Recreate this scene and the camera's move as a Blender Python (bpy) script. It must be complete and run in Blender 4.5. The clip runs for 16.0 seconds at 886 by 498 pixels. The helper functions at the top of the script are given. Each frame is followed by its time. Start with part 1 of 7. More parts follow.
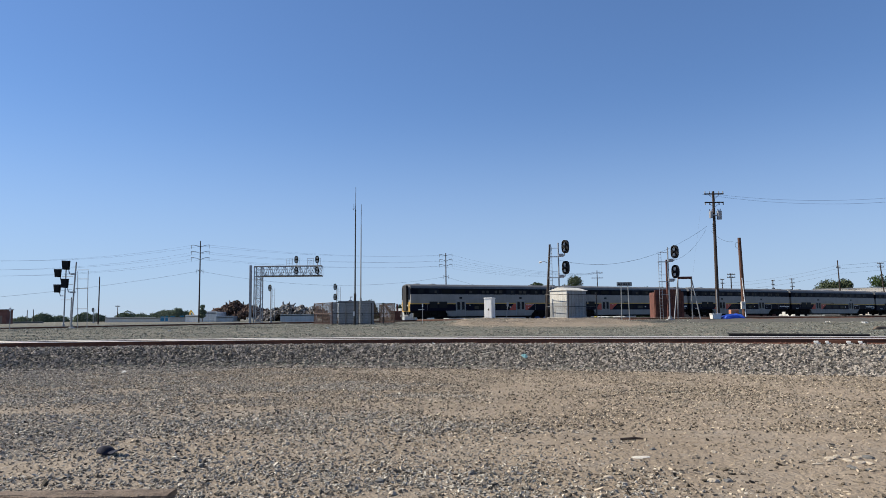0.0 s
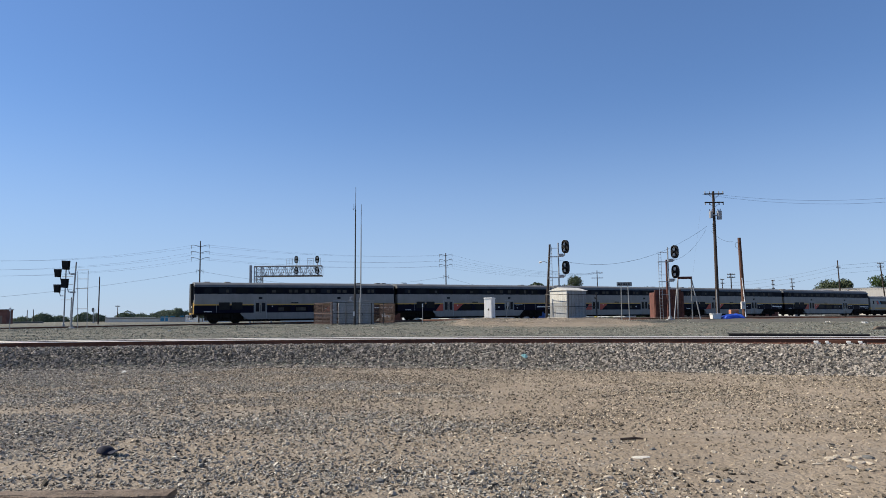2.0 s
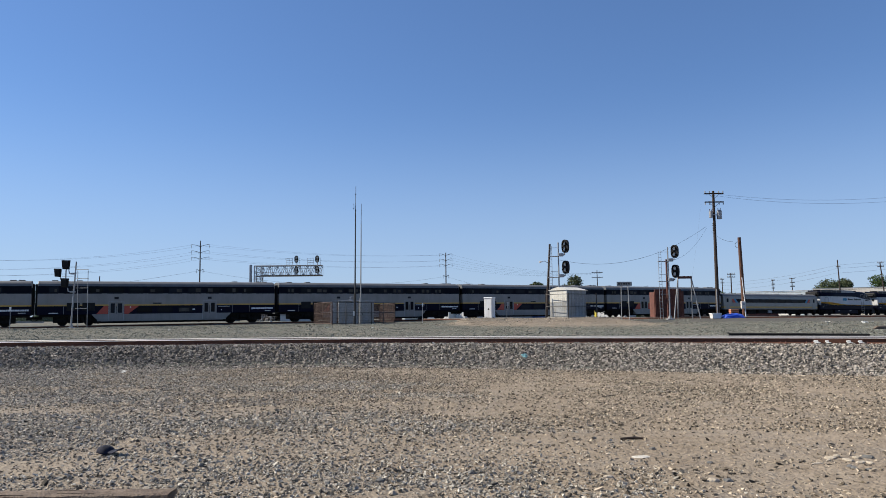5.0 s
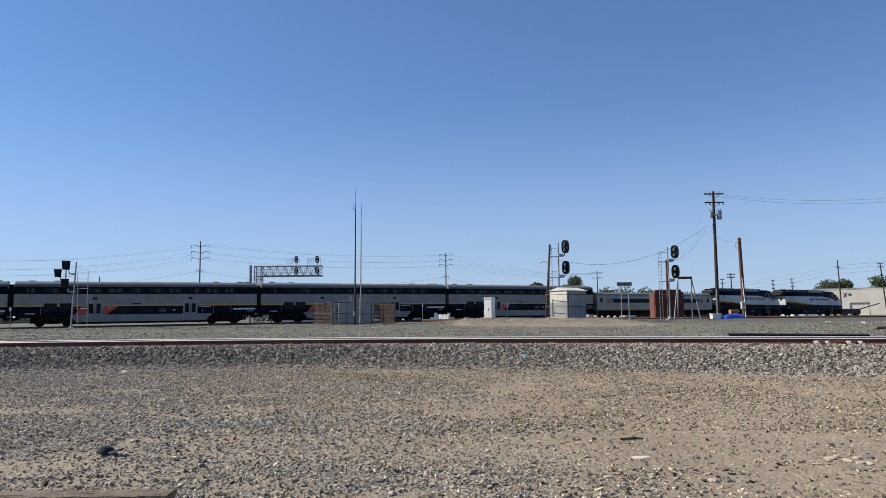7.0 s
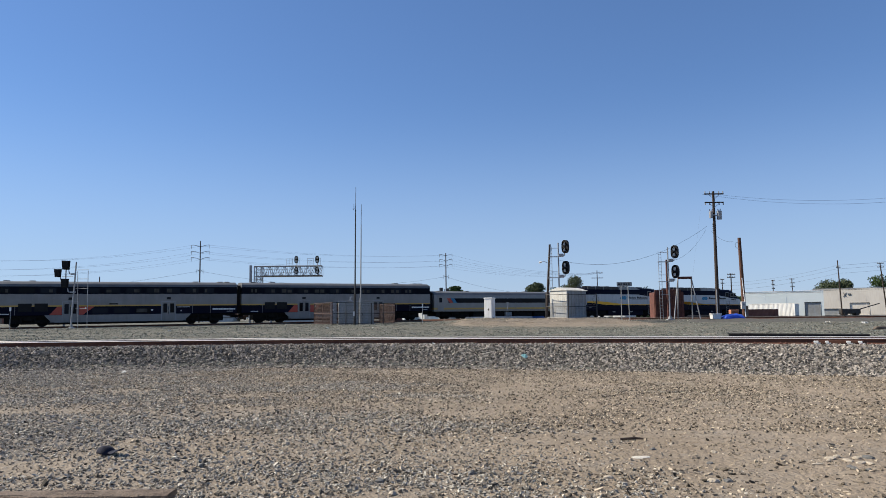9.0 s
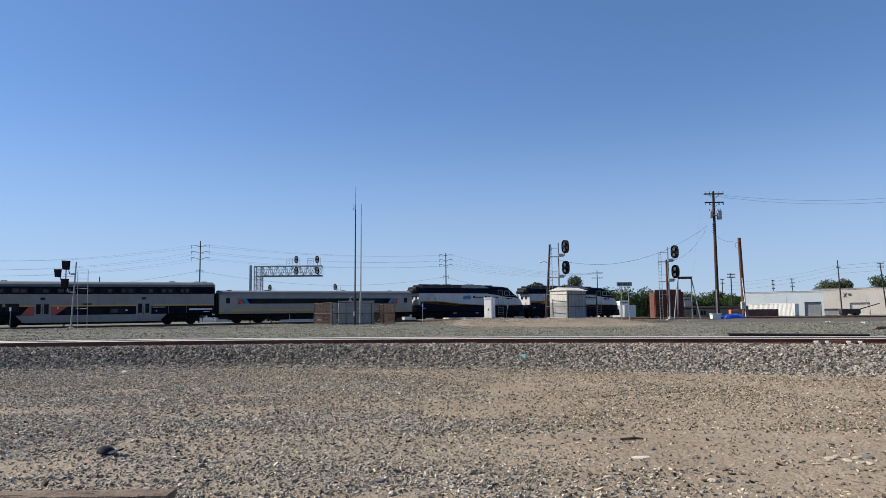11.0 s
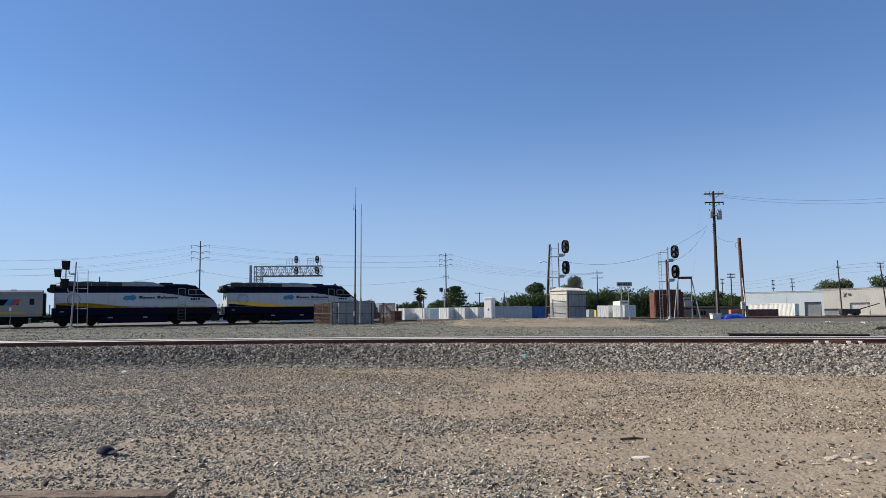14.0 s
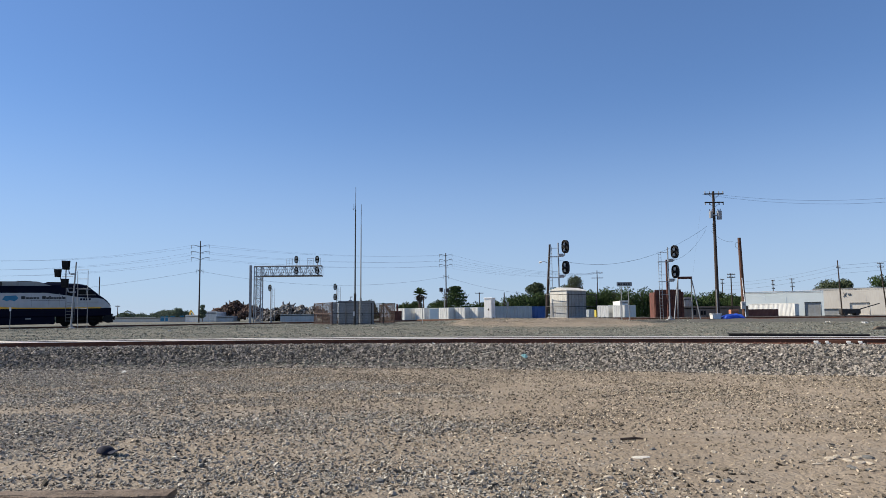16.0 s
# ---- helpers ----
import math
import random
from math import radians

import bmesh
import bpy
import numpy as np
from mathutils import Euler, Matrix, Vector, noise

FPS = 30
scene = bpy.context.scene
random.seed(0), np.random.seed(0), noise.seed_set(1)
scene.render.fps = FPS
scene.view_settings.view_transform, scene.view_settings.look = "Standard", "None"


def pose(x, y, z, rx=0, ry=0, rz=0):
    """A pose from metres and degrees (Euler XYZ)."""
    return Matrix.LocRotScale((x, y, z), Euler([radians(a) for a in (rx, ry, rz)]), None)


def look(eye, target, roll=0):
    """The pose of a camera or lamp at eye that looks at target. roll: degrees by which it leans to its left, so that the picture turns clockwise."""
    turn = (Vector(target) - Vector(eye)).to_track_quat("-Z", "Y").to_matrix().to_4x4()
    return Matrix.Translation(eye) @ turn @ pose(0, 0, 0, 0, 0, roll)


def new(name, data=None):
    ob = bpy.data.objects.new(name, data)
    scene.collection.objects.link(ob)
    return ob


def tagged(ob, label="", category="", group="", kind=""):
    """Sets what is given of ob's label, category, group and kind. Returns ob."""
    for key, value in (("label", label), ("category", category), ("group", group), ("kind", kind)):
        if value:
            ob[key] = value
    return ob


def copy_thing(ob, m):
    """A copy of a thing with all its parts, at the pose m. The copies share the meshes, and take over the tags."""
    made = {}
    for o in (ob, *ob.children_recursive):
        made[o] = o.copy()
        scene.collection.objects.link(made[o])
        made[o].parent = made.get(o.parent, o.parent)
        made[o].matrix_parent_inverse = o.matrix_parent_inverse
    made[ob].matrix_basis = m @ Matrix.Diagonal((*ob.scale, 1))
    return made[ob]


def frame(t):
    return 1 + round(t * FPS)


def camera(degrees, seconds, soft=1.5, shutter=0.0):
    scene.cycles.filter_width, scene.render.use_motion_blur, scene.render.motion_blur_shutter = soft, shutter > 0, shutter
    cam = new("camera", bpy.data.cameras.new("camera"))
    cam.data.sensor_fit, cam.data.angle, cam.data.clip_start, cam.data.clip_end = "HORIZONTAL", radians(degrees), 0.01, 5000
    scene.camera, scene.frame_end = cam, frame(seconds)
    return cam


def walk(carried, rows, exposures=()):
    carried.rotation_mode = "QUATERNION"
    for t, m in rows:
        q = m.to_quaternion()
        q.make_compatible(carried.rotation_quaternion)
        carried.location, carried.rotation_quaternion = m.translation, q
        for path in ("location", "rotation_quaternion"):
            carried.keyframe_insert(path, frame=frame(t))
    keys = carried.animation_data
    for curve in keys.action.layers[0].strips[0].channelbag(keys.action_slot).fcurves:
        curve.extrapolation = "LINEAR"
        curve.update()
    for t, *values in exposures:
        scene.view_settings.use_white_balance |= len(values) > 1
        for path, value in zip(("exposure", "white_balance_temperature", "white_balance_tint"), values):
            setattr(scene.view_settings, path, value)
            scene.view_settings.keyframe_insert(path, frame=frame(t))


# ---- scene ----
# camera: eye 1.5 m above the dirt, looking slightly upward
cam = camera(64.3, 16.0, soft=0.45)
EYE = (0.0, 0.0, 1.5)
PITCH, ROLL = 5.44, -0.60
walk(cam, [(t, pose(*EYE, 90 + PITCH + d) @ pose(0, 0, 0, 0, 0, ROLL)) for t, d in (
    (0.0, 0.0), (2.1, 0.0), (2.5, -0.075), (3.0, -0.138), (3.5, -0.08), (4.0, -0.075),
    (4.4, -0.06), (5.6, -0.01), (6.4, 0.0), (16.0, 0.0))])

# light: a morning sun from the left and a little beyond the tracks, clear sky with thin haze
SUN_AZ, SUN_EL = (-0.98, 0.18), 40.0
world = bpy.data.worlds.new("sky")
scene.world = world
world.use_nodes = True
wn = world.node_tree
sky = wn.nodes.new("ShaderNodeTexSky")
sky.sky_type = "NISHITA"
sky.sun_disc = False
sky.sun_elevation = radians(SUN_EL)
sky.sun_rotation = math.atan2(SUN_AZ[0], SUN_AZ[1])
sky.altitude = 10.0
sky.air_density, sky.dust_density, sky.ozone_density = 1.0, 0.0, 6.0
wn.nodes["Background"].inputs[1].default_value = 0.0765
tint = wn.nodes.new("ShaderNodeMix")
tint.data_type, tint.blend_type = "RGBA", "MULTIPLY"
tint.inputs[0].default_value = 1.0
tint.inputs[7].default_value = (0.85, 1.0, 1.24, 1)
flat = wn.nodes.new("ShaderNodeGamma")
flat.inputs[1].default_value = 0.84
wn.links.new(sky.outputs[0], flat.inputs[0])
wn.links.new(flat.outputs[0], tint.inputs[6])
up = wn.nodes.new("ShaderNodeTexCoord")
rise = wn.nodes.new("ShaderNodeSeparateXYZ")
wn.links.new(up.outputs["Generated"], rise.inputs[0])
share_of = wn.nodes.new("ShaderNodeMapRange")
share_of.interpolation_type = "SMOOTHERSTEP"
for k, val in ((1, -0.05), (2, 0.34), (3, 0.66), (4, 0.0)):
    share_of.inputs[k].default_value = val
wn.links.new(rise.outputs[2], share_of.inputs[0])
haze = wn.nodes.new("ShaderNodeMix")
haze.data_type = "RGBA"
haze.inputs[7].default_value = (3.30, 4.28, 6.05, 1)
wn.links.new(share_of.outputs[0], haze.inputs[0])
wn.links.new(tint.outputs[2], haze.inputs[6])
wn.links.new(haze.outputs[2], wn.nodes["Background"].inputs[0])
sun = new("sun", bpy.data.lights.new("sun", "SUN"))
sun.data.energy, sun.data.angle, sun.data.color = 4.5, radians(0.53), (1.0, 0.92, 0.79)
h = math.hypot(*SUN_AZ)
sun.matrix_world = look((0, 0, 60), Vector((0, 0, 60)) - Vector((SUN_AZ[0] / h, SUN_AZ[1] / h, math.tan(radians(SUN_EL)))))
scene.view_settings.exposure = 0.78

# ---- materials ----
def surface(name, low, high, scale=3.0, rough=0.7, metal=0.0, bump=0.15, fine=60.0, vary=0.12, island=False, spec=0.4, dirt=None):
    """Two scales of noise between two base colours, with fine relief."""
    m = bpy.data.materials.new(name)
    m.use_nodes = True
    nt = m.node_tree
    n, l = nt.nodes, nt.links
    b = n["Principled BSDF"]
    co = n.new("ShaderNodeTexCoord")
    big = n.new("ShaderNodeTexNoise")
    big.inputs["Scale"].default_value, big.inputs["Detail"].default_value = scale, 5.0
    l.new(co.outputs["Object"], big.inputs["Vector"])
    small = n.new("ShaderNodeTexNoise")
    small.inputs["Scale"].default_value, small.inputs["Detail"].default_value = fine, 4.0
    l.new(co.outputs["Object"], small.inputs["Vector"])
    ramp = n.new("ShaderNodeMapRange")
    ramp.inputs[1].default_value, ramp.inputs[2].default_value = 0.3, 0.7
    l.new(big.outputs[0], ramp.inputs[0])
    mix = n.new("ShaderNodeMix")
    mix.data_type = "RGBA"
    mix.inputs[6].default_value, mix.inputs[7].default_value = (*low, 1), (*high, 1)
    l.new(ramp.outputs[0], mix.inputs[0])
    out = mix.outputs[2]
    if dirt:
        streak = n.new("ShaderNodeTexNoise")
        mp = n.new("ShaderNodeMapping")
        mp.inputs["Scale"].default_value = (1.6, 1.6, 0.25)
        l.new(co.outputs["Object"], mp.inputs[0])
        l.new(mp.outputs[0], streak.inputs["Vector"])
        streak.inputs["Scale"].default_value, streak.inputs["Detail"].default_value = 2.2, 6.0
        r2 = n.new("ShaderNodeMapRange")
        r2.inputs[1].default_value, r2.inputs[2].default_value, r2.inputs[4].default_value = 0.45, 0.8, 0.55
        l.new(streak.outputs[0], r2.inputs[0])
        mx = n.new("ShaderNodeMix")
        mx.data_type = "RGBA"
        mx.inputs[7].default_value = (*dirt, 1)
        l.new(r2.outputs[0], mx.inputs[0])
        l.new(out, mx.inputs[6])
        out = mx.outputs[2]
    hsv = n.new("ShaderNodeHueSaturation")
    l.new(out, hsv.inputs["Color"])
    if island:
        src = n.new("ShaderNodeNewGeometry").outputs["Random Per Island"]
    else:
        src = small.outputs[0]
    mr = n.new("ShaderNodeMapRange")
    mr.inputs[3].default_value, mr.inputs[4].default_value = 1 - vary * 2, 1 + vary * 2
    l.new(src, mr.inputs[0])
    l.new(mr.outputs[0], hsv.inputs["Value"])
    l.new(hsv.outputs[0], b.inputs["Base Color"])
    b.inputs["Metallic"].default_value = metal
    b.inputs["Specular IOR Level"].default_value = spec
    rr = n.new("ShaderNodeMapRange")
    rr.inputs[3].default_value, rr.inputs[4].default_value = max(0.05, rough - 0.12), min(1, rough + 0.12)
    l.new(small.outputs[0], rr.inputs[0])
    l.new(rr.outputs[0], b.inputs["Roughness"])
    if bump:
        bp = n.new("ShaderNodeBump")
        bp.inputs["Strength"].default_value, bp.inputs["Distance"].default_value = bump, 0.02
        l.new(small.outputs[0], bp.inputs["Height"])
        l.new(bp.outputs[0], b.inputs["Normal"])
    return m


def glass(name, tint=(0.0045, 0.006, 0.010), rough=0.08):
    m = bpy.data.materials.new(name)
    m.use_nodes = True
    n, l = m.node_tree.nodes, m.node_tree.links
    b = n["Principled BSDF"]
    oi = n.new("ShaderNodeObjectInfo")
    mr = n.new("ShaderNodeMapRange")
    mr.inputs[3].default_value, mr.inputs[4].default_value = 0.3, 2.2
    hsv = n.new("ShaderNodeHueSaturation")
    hsv.inputs["Color"].default_value = (*tint, 1)
    l.new(oi.outputs["Random"], mr.inputs[0])
    l.new(mr.outputs[0], hsv.inputs["Value"])
    l.new(hsv.outputs[0], b.inputs["Base Color"])
    b.inputs["Roughness"].default_value = rough
    b.inputs["Specular IOR Level"].default_value = 0.07
    return m


SILVER = surface("silver_paint", (0.208, 0.196, 0.181), (0.252, 0.239, 0.223), 0.8, 0.42, 0.0, 0.03, 30, 0.03, dirt=(0.165, 0.153, 0.138))
ROOFGREY = surface("roof_grey", (0.09, 0.095, 0.10), (0.13, 0.135, 0.14), 0.9, 0.6, 0.0, 0.05, 30, 0.06, dirt=(0.12, 0.11, 0.10))
STEEL = surface("stainless_steel", (0.225, 0.214, 0.20), (0.27, 0.258, 0.242), 0.9, 0.38, 0.30, 0.03, 40, 0.03, dirt=(0.20, 0.195, 0.185))
NAVY = surface("navy_paint", (0.0040, 0.0050, 0.0145), (0.0060, 0.0075, 0.0190), 0.9, 0.35, 0.0, 0.02, 30, 0.06, spec=0.04, dirt=(0.006, 0.006, 0.009))
BAND = surface("window_band_paint", (0.0035, 0.0040, 0.0085), (0.0060, 0.0068, 0.0125), 0.9, 0.35, 0.0, 0.02, 30, 0.06, spec=0.04, dirt=(0.006, 0.006, 0.008))
OLDYELLOW = surface("faded_yellow_stripe", (0.46, 0.28, 0.06), (0.54, 0.33, 0.075), 1.5, 0.5, 0.0, 0.02, 30, 0.06, dirt=(0.36, 0.25, 0.10))
# tan darkened to the dimness seen through the glass, put into the colour
BLIND = surface("dimmed_tan_blind", (0.040, 0.037, 0.031), (0.085, 0.078, 0.066), 1.7, 0.8, 0.0, 0.05, 20, 0.15, spec=0.1)
YELLOW = surface("yellow_paint", (0.88, 0.48, 0.025), (0.94, 0.53, 0.035), 1.5, 0.45, 0.0, 0.02, 30, 0.05, dirt=(0.66, 0.39, 0.07))
RED = surface("red_paint", (0.40, 0.055, 0.035), (0.47, 0.075, 0.042), 1.5, 0.45, 0.0, 0.02, 30, 0.05)
TEAL = surface("teal_paint", (0.02, 0.17, 0.30), (0.03, 0.21, 0.35), 2.0, 0.45, 0.0, 0.02, 30, 0.05)
WHITE = surface("white_paint", (0.70, 0.70, 0.68), (0.80, 0.80, 0.78), 1.2, 0.5, 0.0, 0.03, 30, 0.04, dirt=(0.55, 0.52, 0.46))
CREAMPANEL = surface("weathered_cream_paint", (0.50, 0.49, 0.44), (0.60, 0.585, 0.53), 1.4, 0.6, 0.0, 0.05, 30, 0.05, dirt=(0.36, 0.33, 0.28))
LOCOWHITE = surface("loco_white", (0.43, 0.435, 0.435), (0.49, 0.495, 0.495), 0.8, 0.38, 0.0, 0.02, 30, 0.03, dirt=(0.36, 0.355, 0.34))
BLACK = surface("black_paint", (0.008, 0.008, 0.009), (0.014, 0.014, 0.014), 3, 0.55, 0.0, 0.05, 40, 0.1, spec=0.15)
UNDER = surface("sooty_iron", (0.008, 0.0075, 0.007), (0.020, 0.018, 0.015), 3, 0.85, 0.0, 0.2, 25, 0.15, spec=0.1)
RUBBER = surface("black_rubber", (0.012, 0.012, 0.012), (0.02, 0.02, 0.02), 4, 0.75, 0.0, 0.1, 30, 0.1)
GLASS = glass("dark_window")
RUST = surface("rust", (0.072, 0.025, 0.018), (0.15, 0.056, 0.039), 3.0, 0.85, 0.0, 0.3, 45, 0.15, dirt=(0.07, 0.04, 0.03))
BROWNWIRE = surface("brown_wire", (0.050, 0.030, 0.024), (0.095, 0.058, 0.046), 3.0, 0.85, 0.0, 0.2, 45, 0.12)
RAILRUST = surface("rail_rust", (0.075, 0.030, 0.018), (0.15, 0.062, 0.035), 2.0, 0.8, 0.0, 0.25, 50, 0.12)
POLISHED = surface("polished_rail", (0.74, 0.69, 0.61), (0.85, 0.79, 0.70), 1.2, 0.58, 1.0, 0.0, 40, 0.04)
DULLRAIL = surface("worn_rail_head", (0.16, 0.13, 0.11), (0.26, 0.23, 0.20), 1.5, 0.55, 0.4, 0.05, 40, 0.1)
GALV = surface("galvanised_steel", (0.25, 0.255, 0.26), (0.36, 0.365, 0.37), 4.0, 0.5, 0.5, 0.05, 50, 0.08)
GREYPAINT = surface("grey_paint", (0.24, 0.25, 0.25), (0.32, 0.33, 0.33), 1.5, 0.6, 0.0, 0.06, 40, 0.05, dirt=(0.2, 0.17, 0.13))
DARKSTEEL = surface("dark_steel", (0.03, 0.03, 0.03), (0.06, 0.055, 0.05), 3, 0.6, 0.3, 0.1, 40, 0.1)
WOOD = surface("weathered_pole_wood", (0.028, 0.020, 0.016), (0.055, 0.038, 0.029), 3, 0.9, 0.0, 0.4, 30, 0.15, dirt=(0.05, 0.035, 0.025))
REDWOOD = surface("reddish_pole_wood", (0.065, 0.030, 0.020), (0.12, 0.056, 0.035), 3, 0.9, 0.0, 0.4, 30, 0.15, dirt=(0.09, 0.05, 0.03))
DARKTIE = surface("creosoted_tie_wood", (0.030, 0.026, 0.022), (0.065, 0.055, 0.046), 7, 0.9, 0.0, 0.6, 40, 0.25)
TIEWOOD = surface("old_tie_wood", (0.075, 0.052, 0.037), (0.195, 0.148, 0.108), 7, 0.9, 0.0, 1.0, 48, 0.35, dirt=(0.10, 0.065, 0.05))
CONCRETE = surface("concrete", (0.42, 0.40, 0.36), (0.52, 0.49, 0.44), 1.2, 0.85, 0.0, 0.2, 25, 0.06, dirt=(0.33, 0.30, 0.26))
STUCCO = surface("stained_tiltup_concrete", (0.62, 0.57, 0.49), (0.72, 0.67, 0.58), 0.25, 0.9, 0.0, 0.1, 12, 0.05, dirt=(0.56, 0.48, 0.39))
PALEBLUE = surface("pale_metal_siding", (0.66, 0.72, 0.70), (0.74, 0.79, 0.77), 0.3, 0.6, 0.0, 0.05, 14, 0.03)
BROWNWALL = surface("brown_siding", (0.16, 0.12, 0.095), (0.22, 0.165, 0.13), 0.8, 0.85, 0.0, 0.2, 12, 0.08)
BLUETARP = surface("blue_tarp", (0.02, 0.06, 0.36), (0.03, 0.09, 0.48), 5, 0.4, 0.0, 0.3, 8, 0.08)
CAPBLUE = surface("navy_cotton", (0.004, 0.006, 0.017), (0.007, 0.010, 0.027), 14, 0.9, 0.0, 0.3, 180, 0.15)
# pale patches put the sunlight on the lenses into their colour
LENS = surface("signal_lens", (0.34, 0.34, 0.32), (0.78, 0.78, 0.74), 9, 0.25, 0.0, 0.2, 30, 0.2, spec=0.6)
STONE = surface("ballast_stone", (0.128, 0.112, 0.095), (0.32, 0.288, 0.244), 9, 0.9, 0.0, 0.3, 90, 0.40, island=True, spec=0.25)
YARDSTONE = surface("yard_stone", (0.098, 0.103, 0.084), (0.225, 0.230, 0.190), 9, 0.9, 0.0, 0.3, 90, 0.40, island=True, spec=0.25)
GRITGREY = surface("grey_gravel", (0.150, 0.136, 0.113), (0.41, 0.376, 0.315), 14, 0.9, 0.0, 0.3, 120, 0.40, island=True, spec=0.25)
PEBBLE = surface("pebble_stone", (0.130, 0.106, 0.078), (0.39, 0.328, 0.246), 14, 0.9, 0.0, 0.3, 120, 0.42, island=True, spec=0.25)
BARK = surface("bark", (0.07, 0.05, 0.035), (0.13, 0.095, 0.07), 4, 0.95, 0.0, 0.4, 20, 0.15)
LEAF = surface("leaves", (0.030, 0.052, 0.016), (0.060, 0.095, 0.030), 0.5, 0.75, 0.0, 0.0, 5, 0.3, island=True, spec=0.2)
LEAFGREY = surface("grey_leaves", (0.055, 0.070, 0.036), (0.095, 0.115, 0.060), 0.5, 0.75, 0.0, 0.0, 5, 0.3, island=True, spec=0.2)
# haze over the far trees is put into these lighter leaf colours
LEAFFAR = surface("hazed_leaves", (0.115, 0.145, 0.095), (0.175, 0.205, 0.135), 0.5, 0.8, 0.0, 0.0, 5, 0.25, island=True, spec=0.1)
SCRAPMAT = surface("mixed_scrap", (0.04, 0.030, 0.026), (0.34, 0.315, 0.285), 1.6, 0.7, 0.2, 0.2, 8, 0.48, island=True)
WIRE = surface("wire", (0.03, 0.03, 0.032), (0.05, 0.05, 0.05), 2, 0.6, 0.0, 0, 10, 0.05)
PAPER = surface("pale_litter", (0.62, 0.60, 0.55), (0.75, 0.73, 0.68), 12, 0.8, 0.0, 0.3, 60, 0.1)
AQUA = surface("aqua_litter", (0.25, 0.52, 0.52), (0.38, 0.62, 0.60), 12, 0.6, 0.0, 0.3, 60, 0.1)
SIGNGREEN = surface("sign_back", (0.20, 0.21, 0.21), (0.28, 0.29, 0.29), 3, 0.5, 0.3, 0.03, 40, 0.05)


# ---- mesh helpers ----
def mesh_of(name, bm, material):
    me = bpy.data.meshes.new(name)
    bmesh.ops.recalc_face_normals(bm, faces=bm.faces)
    bm.to_mesh(me)
    bm.free()
    for m in (material if isinstance(material, (list, tuple)) else [material]):
        me.materials.append(m)
    return me


def part(name, bm, material, parent=None, label="", smooth=False):
    """Links a bmesh as one mesh object under a thing or under a part."""
    me = mesh_of(name, bm, material)
    if smooth:
        me.polygons.foreach_set("use_smooth", [True] * len(me.polygons))
    ob = new(name, me)
    if parent:
        ob.parent = parent
    return tagged(ob, label)


def share(name, me, parent, m):
    """Another object on the same mesh, placed by m under its parent."""
    ob = new(name, me)
    ob.parent = parent
    ob.matrix_basis = m
    return ob


def thing(name, m, label, category, group="", kind=""):
    ob = new(name)
    ob.matrix_basis = m
    ob.empty_display_size = 0.2
    return tagged(ob, label, category, group, kind)


def box(bm, x0, x1, y0, y1, z0, z1, bev=0.0, mi=0):
    r = bmesh.ops.create_cube(bm, size=1.0)
    for v in r["verts"]:
        v.co = Vector(((x0 + x1) / 2 + v.co.x * (x1 - x0), (y0 + y1) / 2 + v.co.y * (y1 - y0), (z0 + z1) / 2 + v.co.z * (z1 - z0)))
    fs = {f for v in r["verts"] for f in v.link_faces}
    for f in fs:
        f.material_index = mi
    if bev:
        es = {e for f in fs for e in f.edges}
        bmesh.ops.bevel(bm, geom=list(es), offset=bev, segments=2, affect="EDGES", profile=0.5)
    return bm


def rod(bm, a, b, r0, r1=None, seg=8, mi=0):
    a, b = Vector(a), Vector(b)
    r1 = r0 if r1 is None else r1
    q = (b - a).to_track_quat("Z", "Y").to_matrix()
    ring = []
    for p, r in ((a, r0), (b, r1)):
        ring.append([bm.verts.new(p + q @ Vector((r * math.cos(2 * math.pi * i / seg), r * math.sin(2 * math.pi * i / seg), 0))) for i in range(seg)])
    for i in range(seg):
        f = bm.faces.new((ring[0][i], ring[0][(i + 1) % seg], ring[1][(i + 1) % seg], ring[1][i]))
        f.material_index = mi
    for k in (0, 1):
        f = bm.faces.new(ring[k] if k else ring[k][::-1])
        f.material_index = mi
    return bm


def prism(bm, pts, y0, y1, mi=0):
    """A polygon in x and z, thick from y0 to y1."""
    a = [bm.verts.new((x, y0, z)) for x, z in pts]
    b = [bm.verts.new((x, y1, z)) for x, z in pts]
    n = len(pts)
    for i in range(n):
        bm.faces.new((a[i], a[(i + 1) % n], b[(i + 1) % n], b[i])).material_index = mi
    bm.faces.new(a).material_index = mi
    bm.faces.new(b[::-1]).material_index = mi
    return bm


def loft(bm, rings, mats=None, caps=True):
    """Skins a row of open sections of equal count; mats: material index for each strip of the section."""
    vs = [[bm.verts.new(p) for p in r] for r in rings]
    for i in range(len(vs) - 1):
        for j in range(len(vs[0]) - 1):
            f = bm.faces.new((vs[i][j], vs[i][j + 1], vs[i + 1][j + 1], vs[i + 1][j]))
            f.material_index = mats[j] if mats else 0
    if caps:
        for r in (vs[0], vs[-1]):
            k = len(r)
            for j in range(k // 2 - (k % 2 == 0) + (k % 2)):
                a, b, c, d = r[j], r[j + 1], r[k - 2 - j], r[k - 1 - j]
                q = [v for i, v in enumerate((a, b, c, d)) if v not in (a, b, c, d)[:i]]
                if len(q) > 2:
                    try:
                        bm.faces.new(q).material_index = mats[j] if mats else 0
                    except ValueError:
                        pass
    return bm


def B():
    return bmesh.new()


# ---- the ground and the lines of the three tracks ----
def smooth(a, b, v):
    t = min(1.0, max(0.0, (v - a) / (b - a)))
    return t * t * (3 - 2 * t)


TH = 0.4784                       # heading of the main line, radians from east
TX, TY = math.cos(TH), math.sin(TH)
AX, AY = 0.115, 99.59             # a point on the main line, from which s is counted


